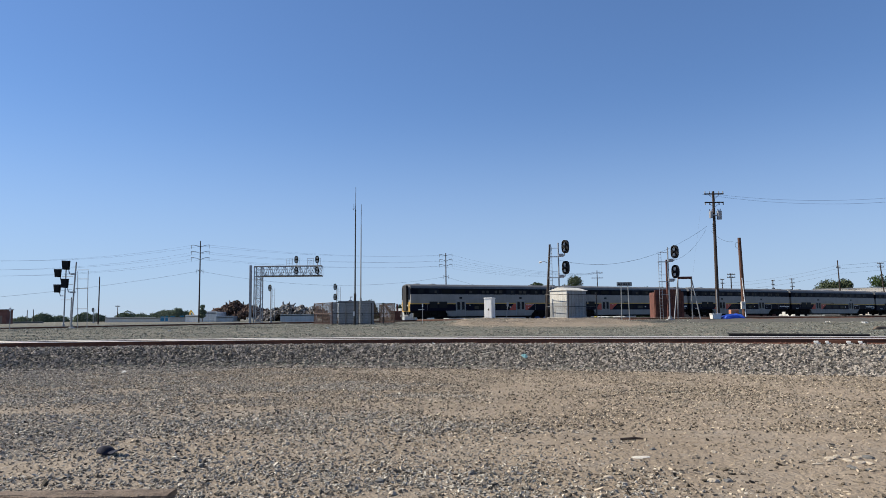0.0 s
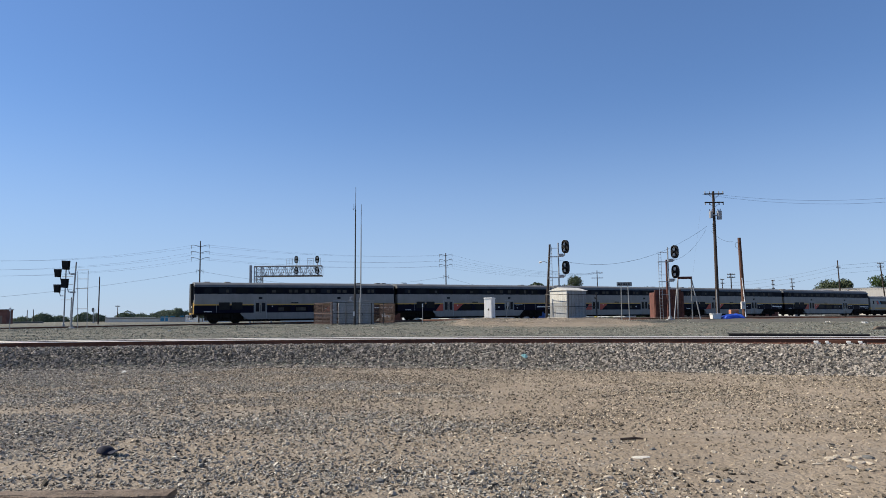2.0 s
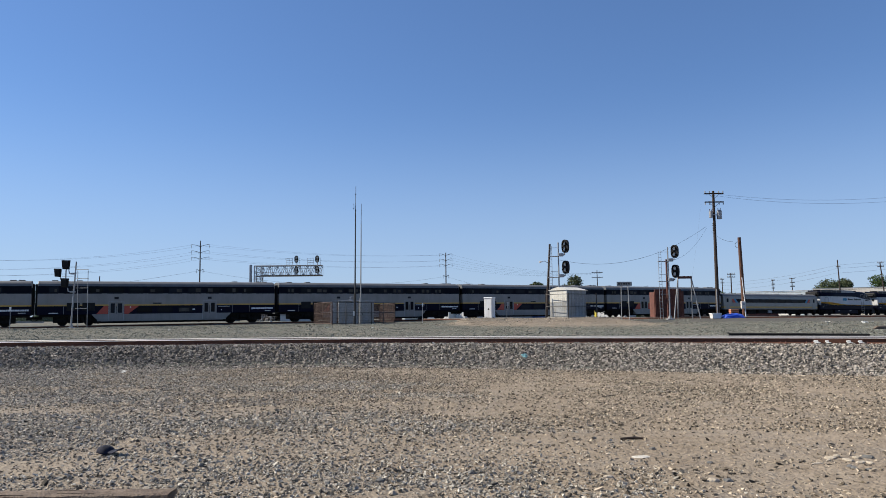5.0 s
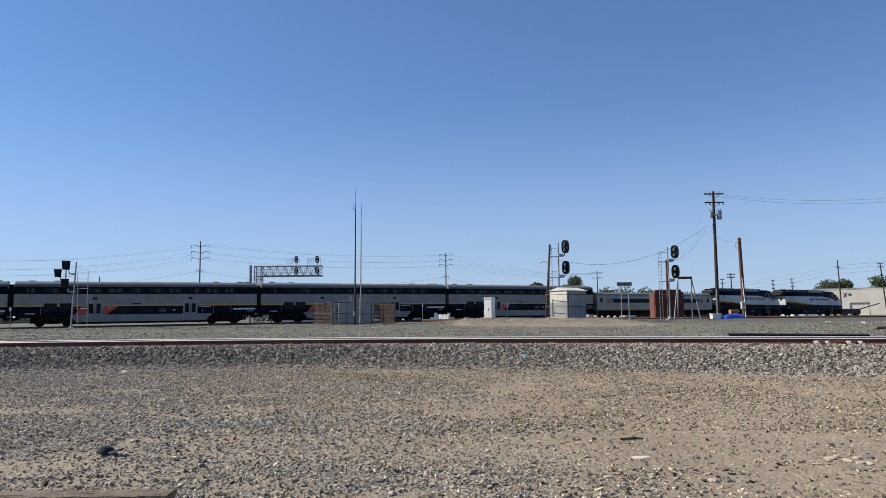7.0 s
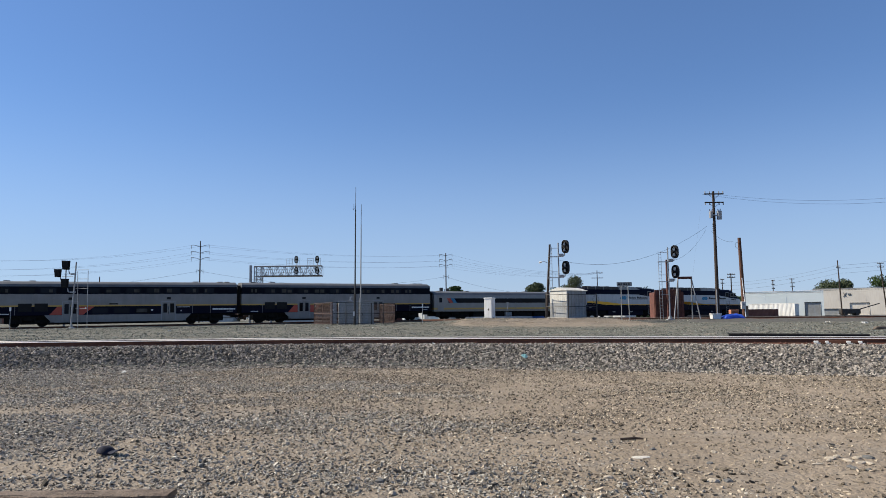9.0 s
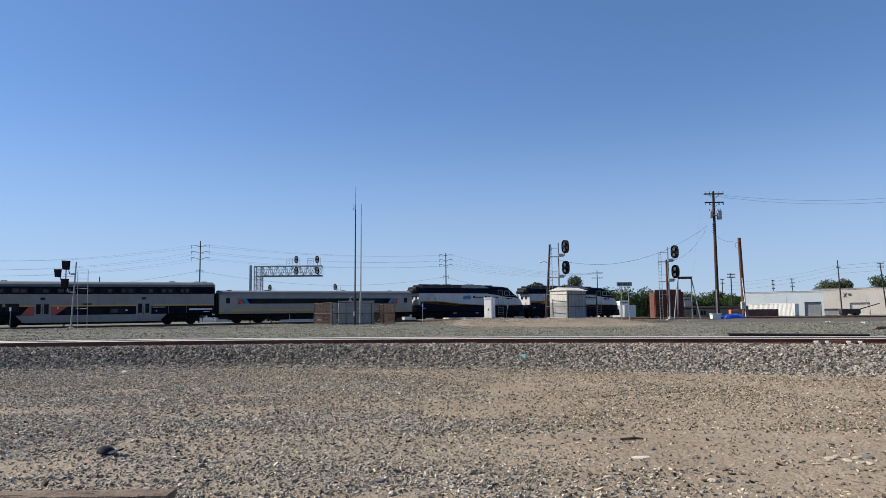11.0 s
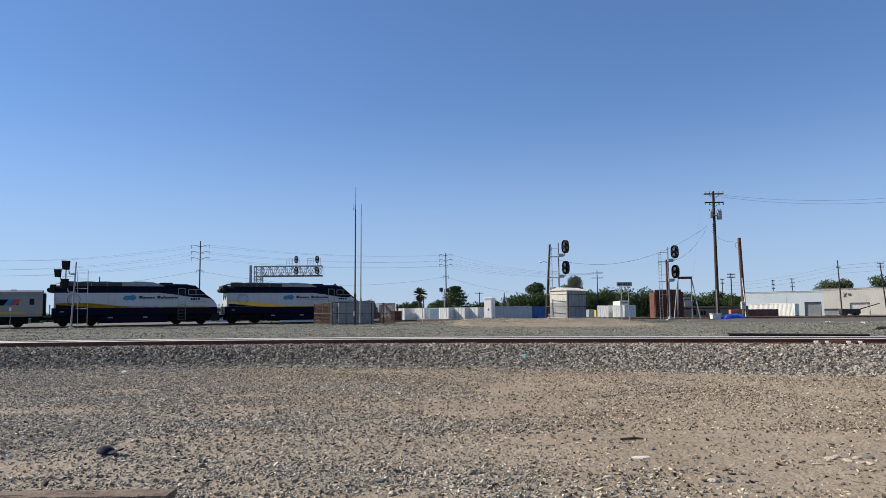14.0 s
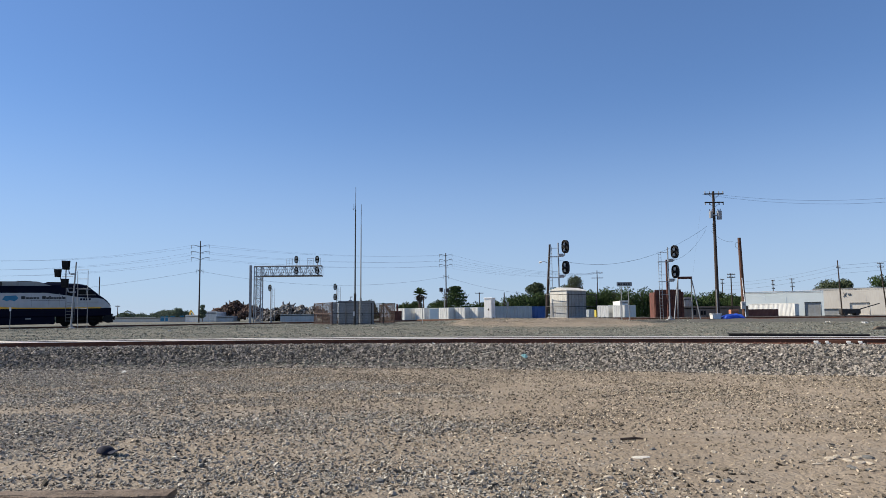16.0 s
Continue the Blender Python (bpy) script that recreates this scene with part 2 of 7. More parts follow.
def rail_z(s):
    s = min(110.0, max(-75.0, s))
    return 1.024 + 0.0019 * s - 5.1e-5 * s * s


def near_slope(x):
    return -0.182 - 0.0220 * min(13.0, max(-13.0, x))


def near_y(x):
    """The middle of the near track."""
    c = min(13.0, max(-13.0, x))
    return 23.45 - 0.182 * c - 0.0110 * c * c + (x - c) * near_slope(x)


SPUR = ((-3.0, 94.0), (6.0, 87.0), (14.0, 78.5), (20.0, 73.0), (40.0, 64.5), (90.0, 50.0))


def spur_at(x):
    for (xa, ya), (xb, yb) in zip(SPUR, SPUR[1:]):
        if x <= xb or (xb, yb) == SPUR[-1]:
            return ya + (yb - ya) * (x - xa) / (xb - xa)


SPUR_Z = 1.13
MOUNDS = ((4.25, 66.00, 2.6, 1.24), (11.10, 63.00, 4.0, 1.22), (8.27, 67.00, 4.0, 1.02))


def near_toe(x):
    return -2.75 - 0.11 * min(12.0, max(-3.0, x))


def ground_at(x, y):
    """Height, share of ballast stone, share of dark ballast and of painted shade."""
    z, stone, dark = 0.0, 0.0, 0.0
    d = y - near_y(x)
    toe = near_toe(x)
    side = smooth(-25, 25, x)
    far = 0.66 + 0.04 * side
    # near bank: shade of the gaps between stones put into a darker ground
    if d < 0:
        up = smooth(toe, -1.45, d)
        z = 0.60 * (0.65 * up + 0.35 * min(1, max(0, (d - toe) / (-1.45 - toe))))
        stone = smooth(toe - 0.25, toe + 0.3, d)
        dark = 0.8 * smooth(toe, toe + 0.4, d)
    else:
        dark = 0.8 * (1 - smooth(1.6, 2.6, d))
        z = 0.60 + (far - 0.60) * smooth(3, 34, d)
        stone = 1.0 - 0.30 * smooth(3, 10, d)
    u, v = x - AX, y - AY
    s, lat = u * TX + v * TY, abs(-u * TY + v * TX)
    beyond = (-u * TY + v * TX) > 0
    w = 1 - smooth(2.4, 9.0, lat)
    if y > 30 or x < -40:
        z = z + (rail_z(s) - 0.20 - z) * w
        stone = max(stone, 1 - smooth(3, 6, lat))
        dark = max(dark, 1 - smooth(2.2, 3.4, lat))
        if beyond and lat < 60:
            stone, dark = max(stone, 0.85), max(dark, 0.45 * (1 - smooth(20, 60, lat)))
    if y > 32 and x > -3.5:
        q = (y - spur_at(x)) * 0.93
        w = (1 - smooth(2.0, 9.0 if q < 0 else 14.0, abs(q))) * smooth(-3.5, 3, x)
        z = z + (SPUR_Z - 0.17 - z) * w
        stone = max(stone, (1 - smooth(2, 9, abs(q))) * smooth(8, 18, x))
        # dark gravel of the spur bank, its shaded slope also put into the colour
        dark = max(dark, (1 - smooth(6.0, 11.0, abs(q))) * smooth(10, 20, x))
    for mx, my, r, top in MOUNDS if y > 40 else ():
        g = math.exp(-(((x - mx) / (r * 1.25)) ** 4 + ((y - my) / (r * 1.6)) ** 2 * 0.8))
        if g > 0.01:
            z = max(z, z + (top - z) * min(1.0, g * 1.15))
        earth = math.exp(-(((x - mx) / (r * 1.4)) ** 4 + ((y - my) / (r * 2.6)) ** 2 * 0.8))
        if earth > 0.01:
            stone *= 1 - min(1, 1.3 * earth)
            dark = dark * (1 - min(1, 1.3 * earth)) + min(1, earth) * max(0.0, 0.70 + 0.6 * noise.noise((x * 0.9, y * 0.5, 2.0)))
    return z, stone, dark


def relief(x, y):
    if abs(x) > 60 or y < 0 or y > 90:
        return 0.0
    amp = 0.02 + 0.07 * smooth(26, 45, y)
    return amp * noise.noise((x * 0.55, y * 0.55, 0.3)) + 0.35 * amp * noise.noise((x * 2.3, y * 2.3, 4.1))


def gz(x, y):
    """Height of the ground."""
    return ground_at(x, y)[0] + relief(x, y)


def lines(*spans):
    out = [spans[0][0]]
    for a, b, step in spans:
        k = max(1, round((b - a) / step))
        out += [a + (b - a) * (i + 1) / k for i in range(k)]
    return out


GX = lines((-3000, -400, 260), (-400, -110, 30), (-110, -40, 2.5), (-40, -20, 1.0), (-20, 20, 0.4), (20, 40, 1.0), (40, 110, 2.5), (110, 400, 30), (400, 3000, 260))
GY = lines((-3000, -300, 300), (-300, -30, 30), (-30, 3, 3), (3, 28, 0.22), (28, 115, 0.8), (115, 200, 5), (200, 600, 40), (600, 3400, 400))


def build_ground():
    verts, stone, dark = [], [], []
    for y in GY:
        for x in GX:
            z, a, b = ground_at(x, y)
            z += relief(x, y)
            verts.append((x, y, z))
            stone.append(a)
            dark.append(b)
    w = len(GX)
    faces = [(j * w + i, j * w + i + 1, (j + 1) * w + i + 1, (j + 1) * w + i) for j in range(len(GY) - 1) for i in range(w - 1)]
    me = bpy.data.meshes.new("ground")
    me.from_pydata(verts, [], faces)
    for key, vals in (("stone", stone), ("dark", dark)):
        me.attributes.new(key, "FLOAT", "POINT").data.foreach_set("value", vals)
    me.polygons.foreach_set("use_smooth", [True] * len(faces))
    m = bpy.data.materials.new("dirt_and_ballast")
    m.use_nodes = True
    nt = m.node_tree
    n, l = nt.nodes, nt.links
    b = n["Principled BSDF"]
    b.inputs["Roughness"].default_value, b.inputs["Specular IOR Level"].default_value = 0.95, 0.15
    geo = n.new("ShaderNodeNewGeometry")

    def nz(scale, detail=5.0, rough=0.6):
        t = n.new("ShaderNodeTexNoise")
        t.inputs["Scale"].default_value, t.inputs["Detail"].default_value, t.inputs["Roughness"].default_value = scale, detail, rough
        l.new(geo.outputs["Position"], t.inputs["Vector"])
        return t.outputs[0]

    def rng(src, a, c, lo=0.0, hi=1.0):
        t = n.new("ShaderNodeMapRange")
        for k, val in ((1, a), (2, c), (3, lo), (4, hi)):
            t.inputs[k].default_value = val
        l.new(src, t.inputs[0])
        return t.outputs[0]

    def mixc(fac, a, c):
        t = n.new("ShaderNodeMix")
        t.data_type = "RGBA"
        l.new(fac, t.inputs[0])
        for k, val in ((6, a), (7, c)):
            if isinstance(val, tuple):
                t.inputs[k].default_value = (*val, 1)
            else:
                l.new(val, t.inputs[k])
        return t.outputs[2]

    def math_(op, a, c):
        t = n.new("ShaderNodeMath")
        t.operation = op
        t.use_clamp = True
        for k, val in ((0, a), (1, c)):
            if isinstance(val, float):
                t.inputs[k].default_value = val
            else:
                l.new(val, t.inputs[k])
        return t.outputs[0]

    vor = n.new("ShaderNodeTexVoronoi")
    vor.inputs["Scale"].default_value = 14.0
    l.new(geo.outputs["Position"], vor.inputs["Vector"])
    vcol = n.new("ShaderNodeSeparateColor")
    l.new(vor.outputs["Color"], vcol.inputs[0])
    soil = mixc(rng(nz(0.35), 0.35, 0.65), (0.222, 0.180, 0.131), (0.305, 0.250, 0.186))
    soil = mixc(rng(nz(5.0), 0.42, 0.75, 0.0, 0.7), soil, (0.175, 0.135, 0.094))
    patch = rng(nz(0.6, 6.0, 0.7), 0.50, 0.66, 0.0, 0.85)
    east = n.new("ShaderNodeSeparateXYZ")
    l.new(geo.outputs["Position"], east.inputs[0])
    patch = math_("ADD", patch, rng(east.outputs[0], -6.0, 2.0, 0.65, 0.0))
    soil = mixc(patch, soil, mixc(rng(nz(38.0), 0.4, 0.62), (0.170, 0.145, 0.114), (0.33, 0.287, 0.232)))
    rock = mixc(vcol.outputs[0], (0.050, 0.052, 0.043), (0.165, 0.169, 0.141))
    rock = mixc(rng(nz(0.5), 0.4, 0.7, 0.0, 0.25), rock, (0.215, 0.185, 0.145))
    at = n.new("ShaderNodeAttribute")
    at.attribute_name = "stone"
    at2 = n.new("ShaderNodeAttribute")
    at2.attribute_name = "dark"
    edge = math_("ADD", at.outputs["Fac"], rng(nz(2.5), 0.25, 0.75, -0.35, 0.35))
    col = mixc(rng(edge, 0.3, 0.7), soil, rock)
    col = mixc(rng(at2.outputs["Fac"], 0.2, 0.9, 0.0, 0.75), col, mixc(vcol.outputs[1], (0.045, 0.043, 0.041), (0.115, 0.11, 0.10)))
    l.new(col, b.inputs["Base Color"])
    bp = n.new("ShaderNodeBump")
    bp.inputs["Strength"].default_value, bp.inputs["Distance"].default_value = 0.8, 0.035
    hgt = math_("ADD", rng(vor.outputs["Distance"], 0.0, 0.8, 0.6, 0.0), rng(nz(30.0), 0.3, 0.7, 0.0, 0.4))
    l.new(hgt, bp.inputs["Height"])
    l.new(bp.outputs[0], b.inputs["Normal"])
    me.materials.append(m)
    ob = new("ground", me)
    tagged(ob, "tan dirt with gravel patches and grey track ballast", "ground", kind="structure")


build_ground()


# ---- rails ----
def rail_section(r=1.0):
    """Half of a rail's outline, from the foot to the crown."""
    return [(0.076 * r, 0.0), (0.076 * r, 0.012 * r), (0.022 * r, 0.032 * r), (0.010 * r, 0.06 * r), (0.010 * r, 0.13 * r), (0.036 * r, 0.142 * r), (0.0365 * r, 0.158 * r), (0.030 * r, 0.174 * r), (0.017 * r, 0.181 * r)]


def rail_mesh(name, pts, normals, side, parent, label="", r=1.0, head=None):
    """A rail along pts: side is the offset from the middle of the track."""
    half = rail_section(r)
    sec = [(a, b) for a, b in half] + [(-a, b) for a, b in half[::-1]]
    mats = [0] * len(sec)
    k = len(half)
    for j in range(k - 3, k + 2):
        mats[j] = 1
    rings = []
    for (x, y, z), (nx, ny) in zip(pts, normals):
        rings.append([(x + nx * (side + a), y + ny * (side + a), z + b) for a, b in sec])
    bm = B()
    loft(bm, rings, mats, caps=False)
    return part(name, bm, [RAILRUST, head or POLISHED], parent, label)


def track(name, pts, label, gauge=1.505, head=None):
    nm = []
    for i in range(len(pts)):
        a, b = pts[max(0, i - 1)], pts[min(len(pts) - 1, i + 1)]
        d = math.hypot(b[0] - a[0], b[1] - a[1])
        nm.append(((b[1] - a[1]) / d, -(b[0] - a[0]) / d))
    t = thing(name, Matrix(), label, "railway track", kind="structure")
    for sgn in (1, -1):
        rail_mesh("rail", pts, nm, sgn * gauge / 2, t, head=head)
    return t, nm


near_pts = [(x, near_y(x), 0.615) for x in lines((-60, -16, 4), (-16, 16, 1), (16, 60, 4))]
near_track, near_nm = track("near_track", near_pts, "rusty railway track with polished rail heads on grey ballast")
main_pts = [(AX + TX * s, AY + TY * s, rail_z(s) - 0.182) for s in lines((-245, 245, 5))]
main_track, _ = track("main_track", main_pts, "railway track carrying the passenger train", head=DULLRAIL)
spur_pts = [(x, spur_at(x), SPUR_Z - 0.182) for x in lines((-3, 90, 1.5))]
spur_track, _ = track("spur_track", spur_pts, "rusty side track on a low ballast bank", head=DULLRAIL)


def ties_along(t, pts, spacing, x_lo, x_hi, name="tie", material=None, limit=300):
    """Sleepers under a track: those that can be told apart as single pieces, the rest joined."""
    bm = B()
    box(bm, -0.11, 0.11, -1.28, 1.28, -0.20, 0.0, 0.012)
    me = mesh_of(name, bm, material or TIEWOOD)
    cum, rest, count = 0.0, B(), 0
    for (a, b) in zip(pts, pts[1:]):
        seg = Vector(b) - Vector(a)
        ln = seg.length
        ang = math.atan2(seg.y, seg.x)
        while cum < ln:
            p = Vector(a) + seg * (cum / ln)
            cum += spacing
            m = Matrix.Translation(p + Vector((0, 0, 0.004))) @ Matrix.Rotation(ang + random.uniform(-0.012, 0.012), 4, "Z")
            if x_lo < p.x < x_hi and count < limit:
                share(name, me, t, m)
                count += 1
            elif abs(p.x) < 110:
                r = bmesh.ops.create_cube(rest, size=1.0)
                for v in r["verts"]:
                    v.co = m @ Vector((v.co.x * 0.22, v.co.y * 2.56, v.co.z * 0.2 - 0.1))
        cum -= ln
    if rest.verts:
        tagged(part("far_tie", rest, material or TIEWOOD, t), kind="stuff")
    else:
        rest.free()


# ---- the train ----
def s_front(t):
    """Where the leading end of the train is along the main line."""
    return -6.16 - 13.941 * t + 0.00595 * t * t - 0.00152 * t ** 3


COACH, LOCO = 25.91, 17.9


def car_pose(s):
    slope = (rail_z(s + 8) - rail_z(s - 8)) / 16
    return pose(AX + TX * s, AY + TY * s, rail_z(s), 0, -math.degrees(math.atan(slope)), math.degrees(TH))


def wheel_mesh():
    bm = B()
    for a, r in ((0.0, 0.47),):
        rod(bm, (0, -0.80, 0), (0, -0.76, 0), 0.46, 0.46, 20)
        rod(bm, (0, -0.76, 0), (0, -0.66, 0), 0.46, 0.50, 20)
        rod(bm, (0, -0.86, 0), (0, -0.80, 0), 0.12, 0.14, 12)
    return mesh_of("wheel", bm, UNDER)


WHEEL = None


def truck(parent, cx, base=2.6, heavy=False):
    """A four-wheel truck under a rail vehicle."""
    global WHEEL
    if WHEEL is None:
        WHEEL = wheel_mesh()
    bm = B()
    for sg in (-1, 1):
        y0, y1 = (sg * 1.02, sg * 1.16)
        h = base / 2
        pts = [(cx - h - 0.45, 0.42), (cx - h - 0.45, 0.62), (cx - h + 0.35, 0.68), (cx - 0.55, 0.46), (cx + 0.55, 0.46), (cx + h - 0.35, 0.68), (cx + h + 0.45, 0.62),
               (cx + h + 0.45, 0.42), (cx + h - 0.30, 0.40), (cx + 0.6, 0.26), (cx - 0.6, 0.26), (cx - h + 0.30, 0.40)]
        prism(bm, pts, min(y0, y1), max(y0, y1))
        box(bm, cx - 0.45, cx + 0.45, min(y0, y1) - 0.1, max(y0, y1) + 0.1, 0.62, 0.98, 0.04)
        for k in (-1, 1):
            box(bm, cx + k * h - 0.18, cx + k * h + 0.18, min(y0, y1) - 0.08, max(y0, y1) + 0.08, 0.32, 0.62, 0.03)
            rod(bm, (cx + k * h * 0.5, sg * 1.2, 0.5), (cx + k * h * 0.5, sg * 1.2, 0.95), 0.12, 0.12, 10)
    box(bm, cx - 0.35, cx + 0.35, -1.2, 1.2, 0.55, 0.95, 0.03)
    # inner block added so that the truck's shaded gaps read black
    box(bm, cx - base / 2 - 0.9, cx + base / 2 + 0.9, -0.98, 0.98, 0.34, 1.16, 0.03)
    if heavy:
        box(bm, cx - base / 2 - 0.5, cx + base / 2 + 0.5, -1.22, 1.22, 0.72, 1.02, 0.04)
    t = part("truck", bm, UNDER, parent, "black cast steel truck")
    for k in (-1, 1):
        share("wheel", WHEEL, t, pose(cx + k * base / 2, 0, 0.47))
        share("wheel", WHEEL, t, pose(cx + k * base / 2, 0, 0.47, 0, 0, 180))
    return t


class Sides:
    """Gathers boxes for a part that a car has once on each side."""

    def __init__(self):
        self.rows = []

    def each(self, name, material, parent, label=""):
        """Every box an object of its own."""
        rows = self.rows
        for row in rows:
            self.rows = [row]
            self.link(name, material, parent, label)

    def link(self, name, material, parent, label=""):
        made = []
        for sg in (-1, 1):
            bm = B()
            for x0, x1, ya, yb, z0, z1, bev in self.rows:
                box(bm, x0, x1, min(sg * ya, sg * yb), max(sg * ya, sg * yb), z0, z1, bev)
            made.append(part(name, bm, material, parent, label))
        return made


def both(sides, x0, x1, ya, yb, z0, z1, bev=0.0):
    sides.rows.append((x0, x1, ya, yb, z0, z1, bev))


def pane(parent, x0, x1, z0, z1, y, name="window_pane", mat_=None):
    for i, sg in enumerate((-1, 1)):
        bm = B()
        box(bm, x0, x1, sg * y - 0.012, sg * y + 0.012, z0, z1, 0.006)
        part(name, bm, mat_ or GLASS, parent[i] if isinstance(parent, list) else parent)


def coach_section():
    side = [(1.46, 1.16), (1.55, 1.22), (1.55, 2.13), (1.55, 2.29), (1.55, 2.95), (1.53, 3.48), (1.47, 4.30), (1.36, 4.58), (1.12, 4.76), (0.6, 4.89), (0.0, 4.92)]
    return [(-y, z) for y, z in side] + [(y, z) for y, z in side[-2::-1]]


def coach(name, m, label, cab=False, red=(True, True), group="coaches of the train"):
    t = thing(name, m, label, "passenger coach", group)
    sec = coach_section()
    half = [1, 1, 2, 0, 0, 3, 4, 4, 4, 4]
    mats = half + half[::-1]
    E = 12.68
    xs = [-E, -E + 0.06, -8, -4, 0, 4, 8, E - 0.06, E]
    rings = [[(x, y * (0.985 if abs(x) == E else 1), z if abs(x) < E else 1.16 + (z - 1.16) * 0.992) for y, z in sec] for x in xs]
    bm = B()
    loft(bm, rings, mats)
    body = part("body", bm, [SILVER, NAVY, OLDYELLOW, BAND, ROOFGREY], t)
    bm = B()
    for sg in (-1, 1):
        y0, y1 = sorted((sg * 1.50, sg * 1.545))
        prism(bm, [(-7.45, 1.22), (-7.25, 0.95), (-6.8, 0.52), (-6.5, 0.42), (6.5, 0.42), (6.8, 0.52), (7.25, 0.95), (7.45, 1.22)], y0, y1)
    box(bm, -6.9, 6.9, -1.5, 1.5, 0.44, 1.2)
    part("lower_skirt", bm, SILVER, t, "silver lower body side")
    for k in (-1, 1):
        bm = B()
        box(bm, min(k * 7.4, k * 12.5), max(k * 7.4, k * 12.5), -1.3, 1.3, 0.95, 1.17)
        box(bm, min(k * 12.2, k * 12.95), max(k * 12.2, k * 12.95), -0.15, 0.15, 0.72, 1.0, 0.03)
        rod(bm, (k * 12.3, -0.7, 0.95), (k * 12.85, -0.6, 0.55), 0.04, 0.04, 6)
        part("underframe", bm, UNDER, t)
    truck(t, -8.98)
    truck(t, 8.98)
    # black block added below the skirt for the shade under the floor
    bm = B()
    box(bm, -7.2, 7.2, -1.25, 1.25, 0.20, 0.46, 0.03)
    part("underfloor_shade", bm, UNDER, t)
    # upper deck windows, some with the blind partly drawn, laid just outside the glass
    blinds = random.Random(len(label) + 3 * len(bpy.data.objects))
    up = [(-11.6, 0.9), (-9.9, 1.5), (-7.9, 1.5), (-5.8, 1.5), (-3.7, 1.5), (-1.6, 1.5), (0.5, 1.5), (2.6, 1.5), (4.7, 1.5), (6.8, 1.5), (8.9, 1.1)]
    for x, w in up:
        pane(t, x, x + w, 3.62, 4.18, 1.512, "upper_window_pane")
        for q in range(2):
            if blinds.random() < 0.62:
                a = x + w * (0.06 + 0.48 * q)
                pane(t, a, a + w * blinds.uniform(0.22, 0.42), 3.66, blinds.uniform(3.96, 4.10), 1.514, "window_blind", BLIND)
        sd = Sides()
        both(sd, x + w - 0.1, x + w + 0.45, 1.525, 1.545, 3.44, 3.50)
        sd.link("drip_ledge", SILVER, t)
    # lower deck windows
    for x, w in ((-2.9, 1.6), (-0.7, 1.6), (1.5, 1.6)):
        pane(t, x, x + w, 1.36, 1.95, 1.552, "lower_window_pane")
        if blinds.random() < 0.5:
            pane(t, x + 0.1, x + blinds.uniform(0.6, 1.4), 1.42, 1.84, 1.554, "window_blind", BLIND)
    for x in (-9.9, -8.4):
        sd = Sides()
        both(sd, x, x + 1.25, 1.545, 1.562, 1.62, 2.48, 0.01)
        sd.link("equipment_grille", BLACK, t)
    for x in (9.6, -10.2, 7.6):
        sd = Sides()
        both(sd, x, x + 0.04, 1.545, 1.56, 1.25, 2.75)
        sd.link("grab_rail", SILVER, t)
    # two pairs of door leaves a side
    for k, cx in enumerate((-5.0, 5.0)):
        for dx in (-0.72, 0.02):
            sd = Sides()
            both(sd, cx + dx, cx + dx + 0.70, 1.55, 1.575, 0.55, 2.56, 0.012)
            door = sd.link("door_leaf", SILVER, t)
            pane(door, cx + dx + 0.14, cx + dx + 0.56, 1.35, 2.40, 1.58, "door_window")
        sd = Sides()
        both(sd, cx - 0.80, cx - 0.73, 1.548, 1.566, 0.5, 2.66)
        both(sd, cx + 0.73, cx + 0.80, 1.548, 1.566, 0.5, 2.66)
        both(sd, cx - 0.80, cx + 0.80, 1.548, 1.566, 2.60, 2.68)
        sd.link("door_frame", GREYPAINT, t)
        sd = Sides()
        both(sd, cx - 0.22, cx + 0.22, 1.54, 1.556, 2.86, 3.12, 0.01)
        sd.link("destination_panel", BLACK, t)
        if red[k]:
            for sg in (-1, 1):
                y0, y1 = sorted((sg * 1.548, sg * 1.556))
                bm = B()
                prism(bm, [(cx - 2.0, 1.24), (cx - 0.82, 1.24), (cx - 0.82, 2.12), (cx - 1.25, 2.12)], y0, y1)
                part("red_flash", bm, RED, t, "red wedge beside the door")
                bm = B()
                prism(bm, [(cx + 0.82, 1.24), (cx + 1.25, 1.24), (cx + 2.35, 2.12), (cx + 0.82, 2.12)], y0, y1)
                part("red_flash", bm, RED, t, "red wedge beside the door")
    # plain bars where the owner's name is painted
    sd = Sides()
    x = 9.9
    for w in (0.3, 0.24, 0.2, 0.26, 0.2, 0.2, 0.34, 0.2, 0.12, 0.12, 0.24, 0.2, 0.22):
        both(sd, x - 0.02, x + w - 0.06, 1.548, 1.556, 1.62, 1.80)
        x += w * 0.92
    both(sd, 11.5, 12.2, 1.548, 1.556, 1.40, 1.46)
    both(sd, 5.95, 7.3, 1.548, 1.558, 1.96, 2.02)
    both(sd, -11.6, -10.7, 1.548, 1.556, 1.34, 1.42)
    sd.each("lettering_bar", WHITE, t, "white painted lettering bars")
    for x, w, z in ((-1.2, 0.9, 2.32), (3.1, 0.25, 1.6), (-3.6, 0.12, 1.9), (6.3, 0.12, 1.5)):
        sd = Sides()
        both(sd, x, x + w, 1.55, 1.568, z, z + 0.14, 0.01)
        sd.link("side_fitting", BLACK if w > 0.5 else WHITE, t)
    # roof fittings
    for x in (-11.4, -9.0, 7.8, 10.6, 11.4):
        bm = B()
        box(bm, x, x + 0.6, -0.5, 0.5, 4.86, 4.99, 0.03)
        part("roof_vent", bm, ROOFGREY, t)
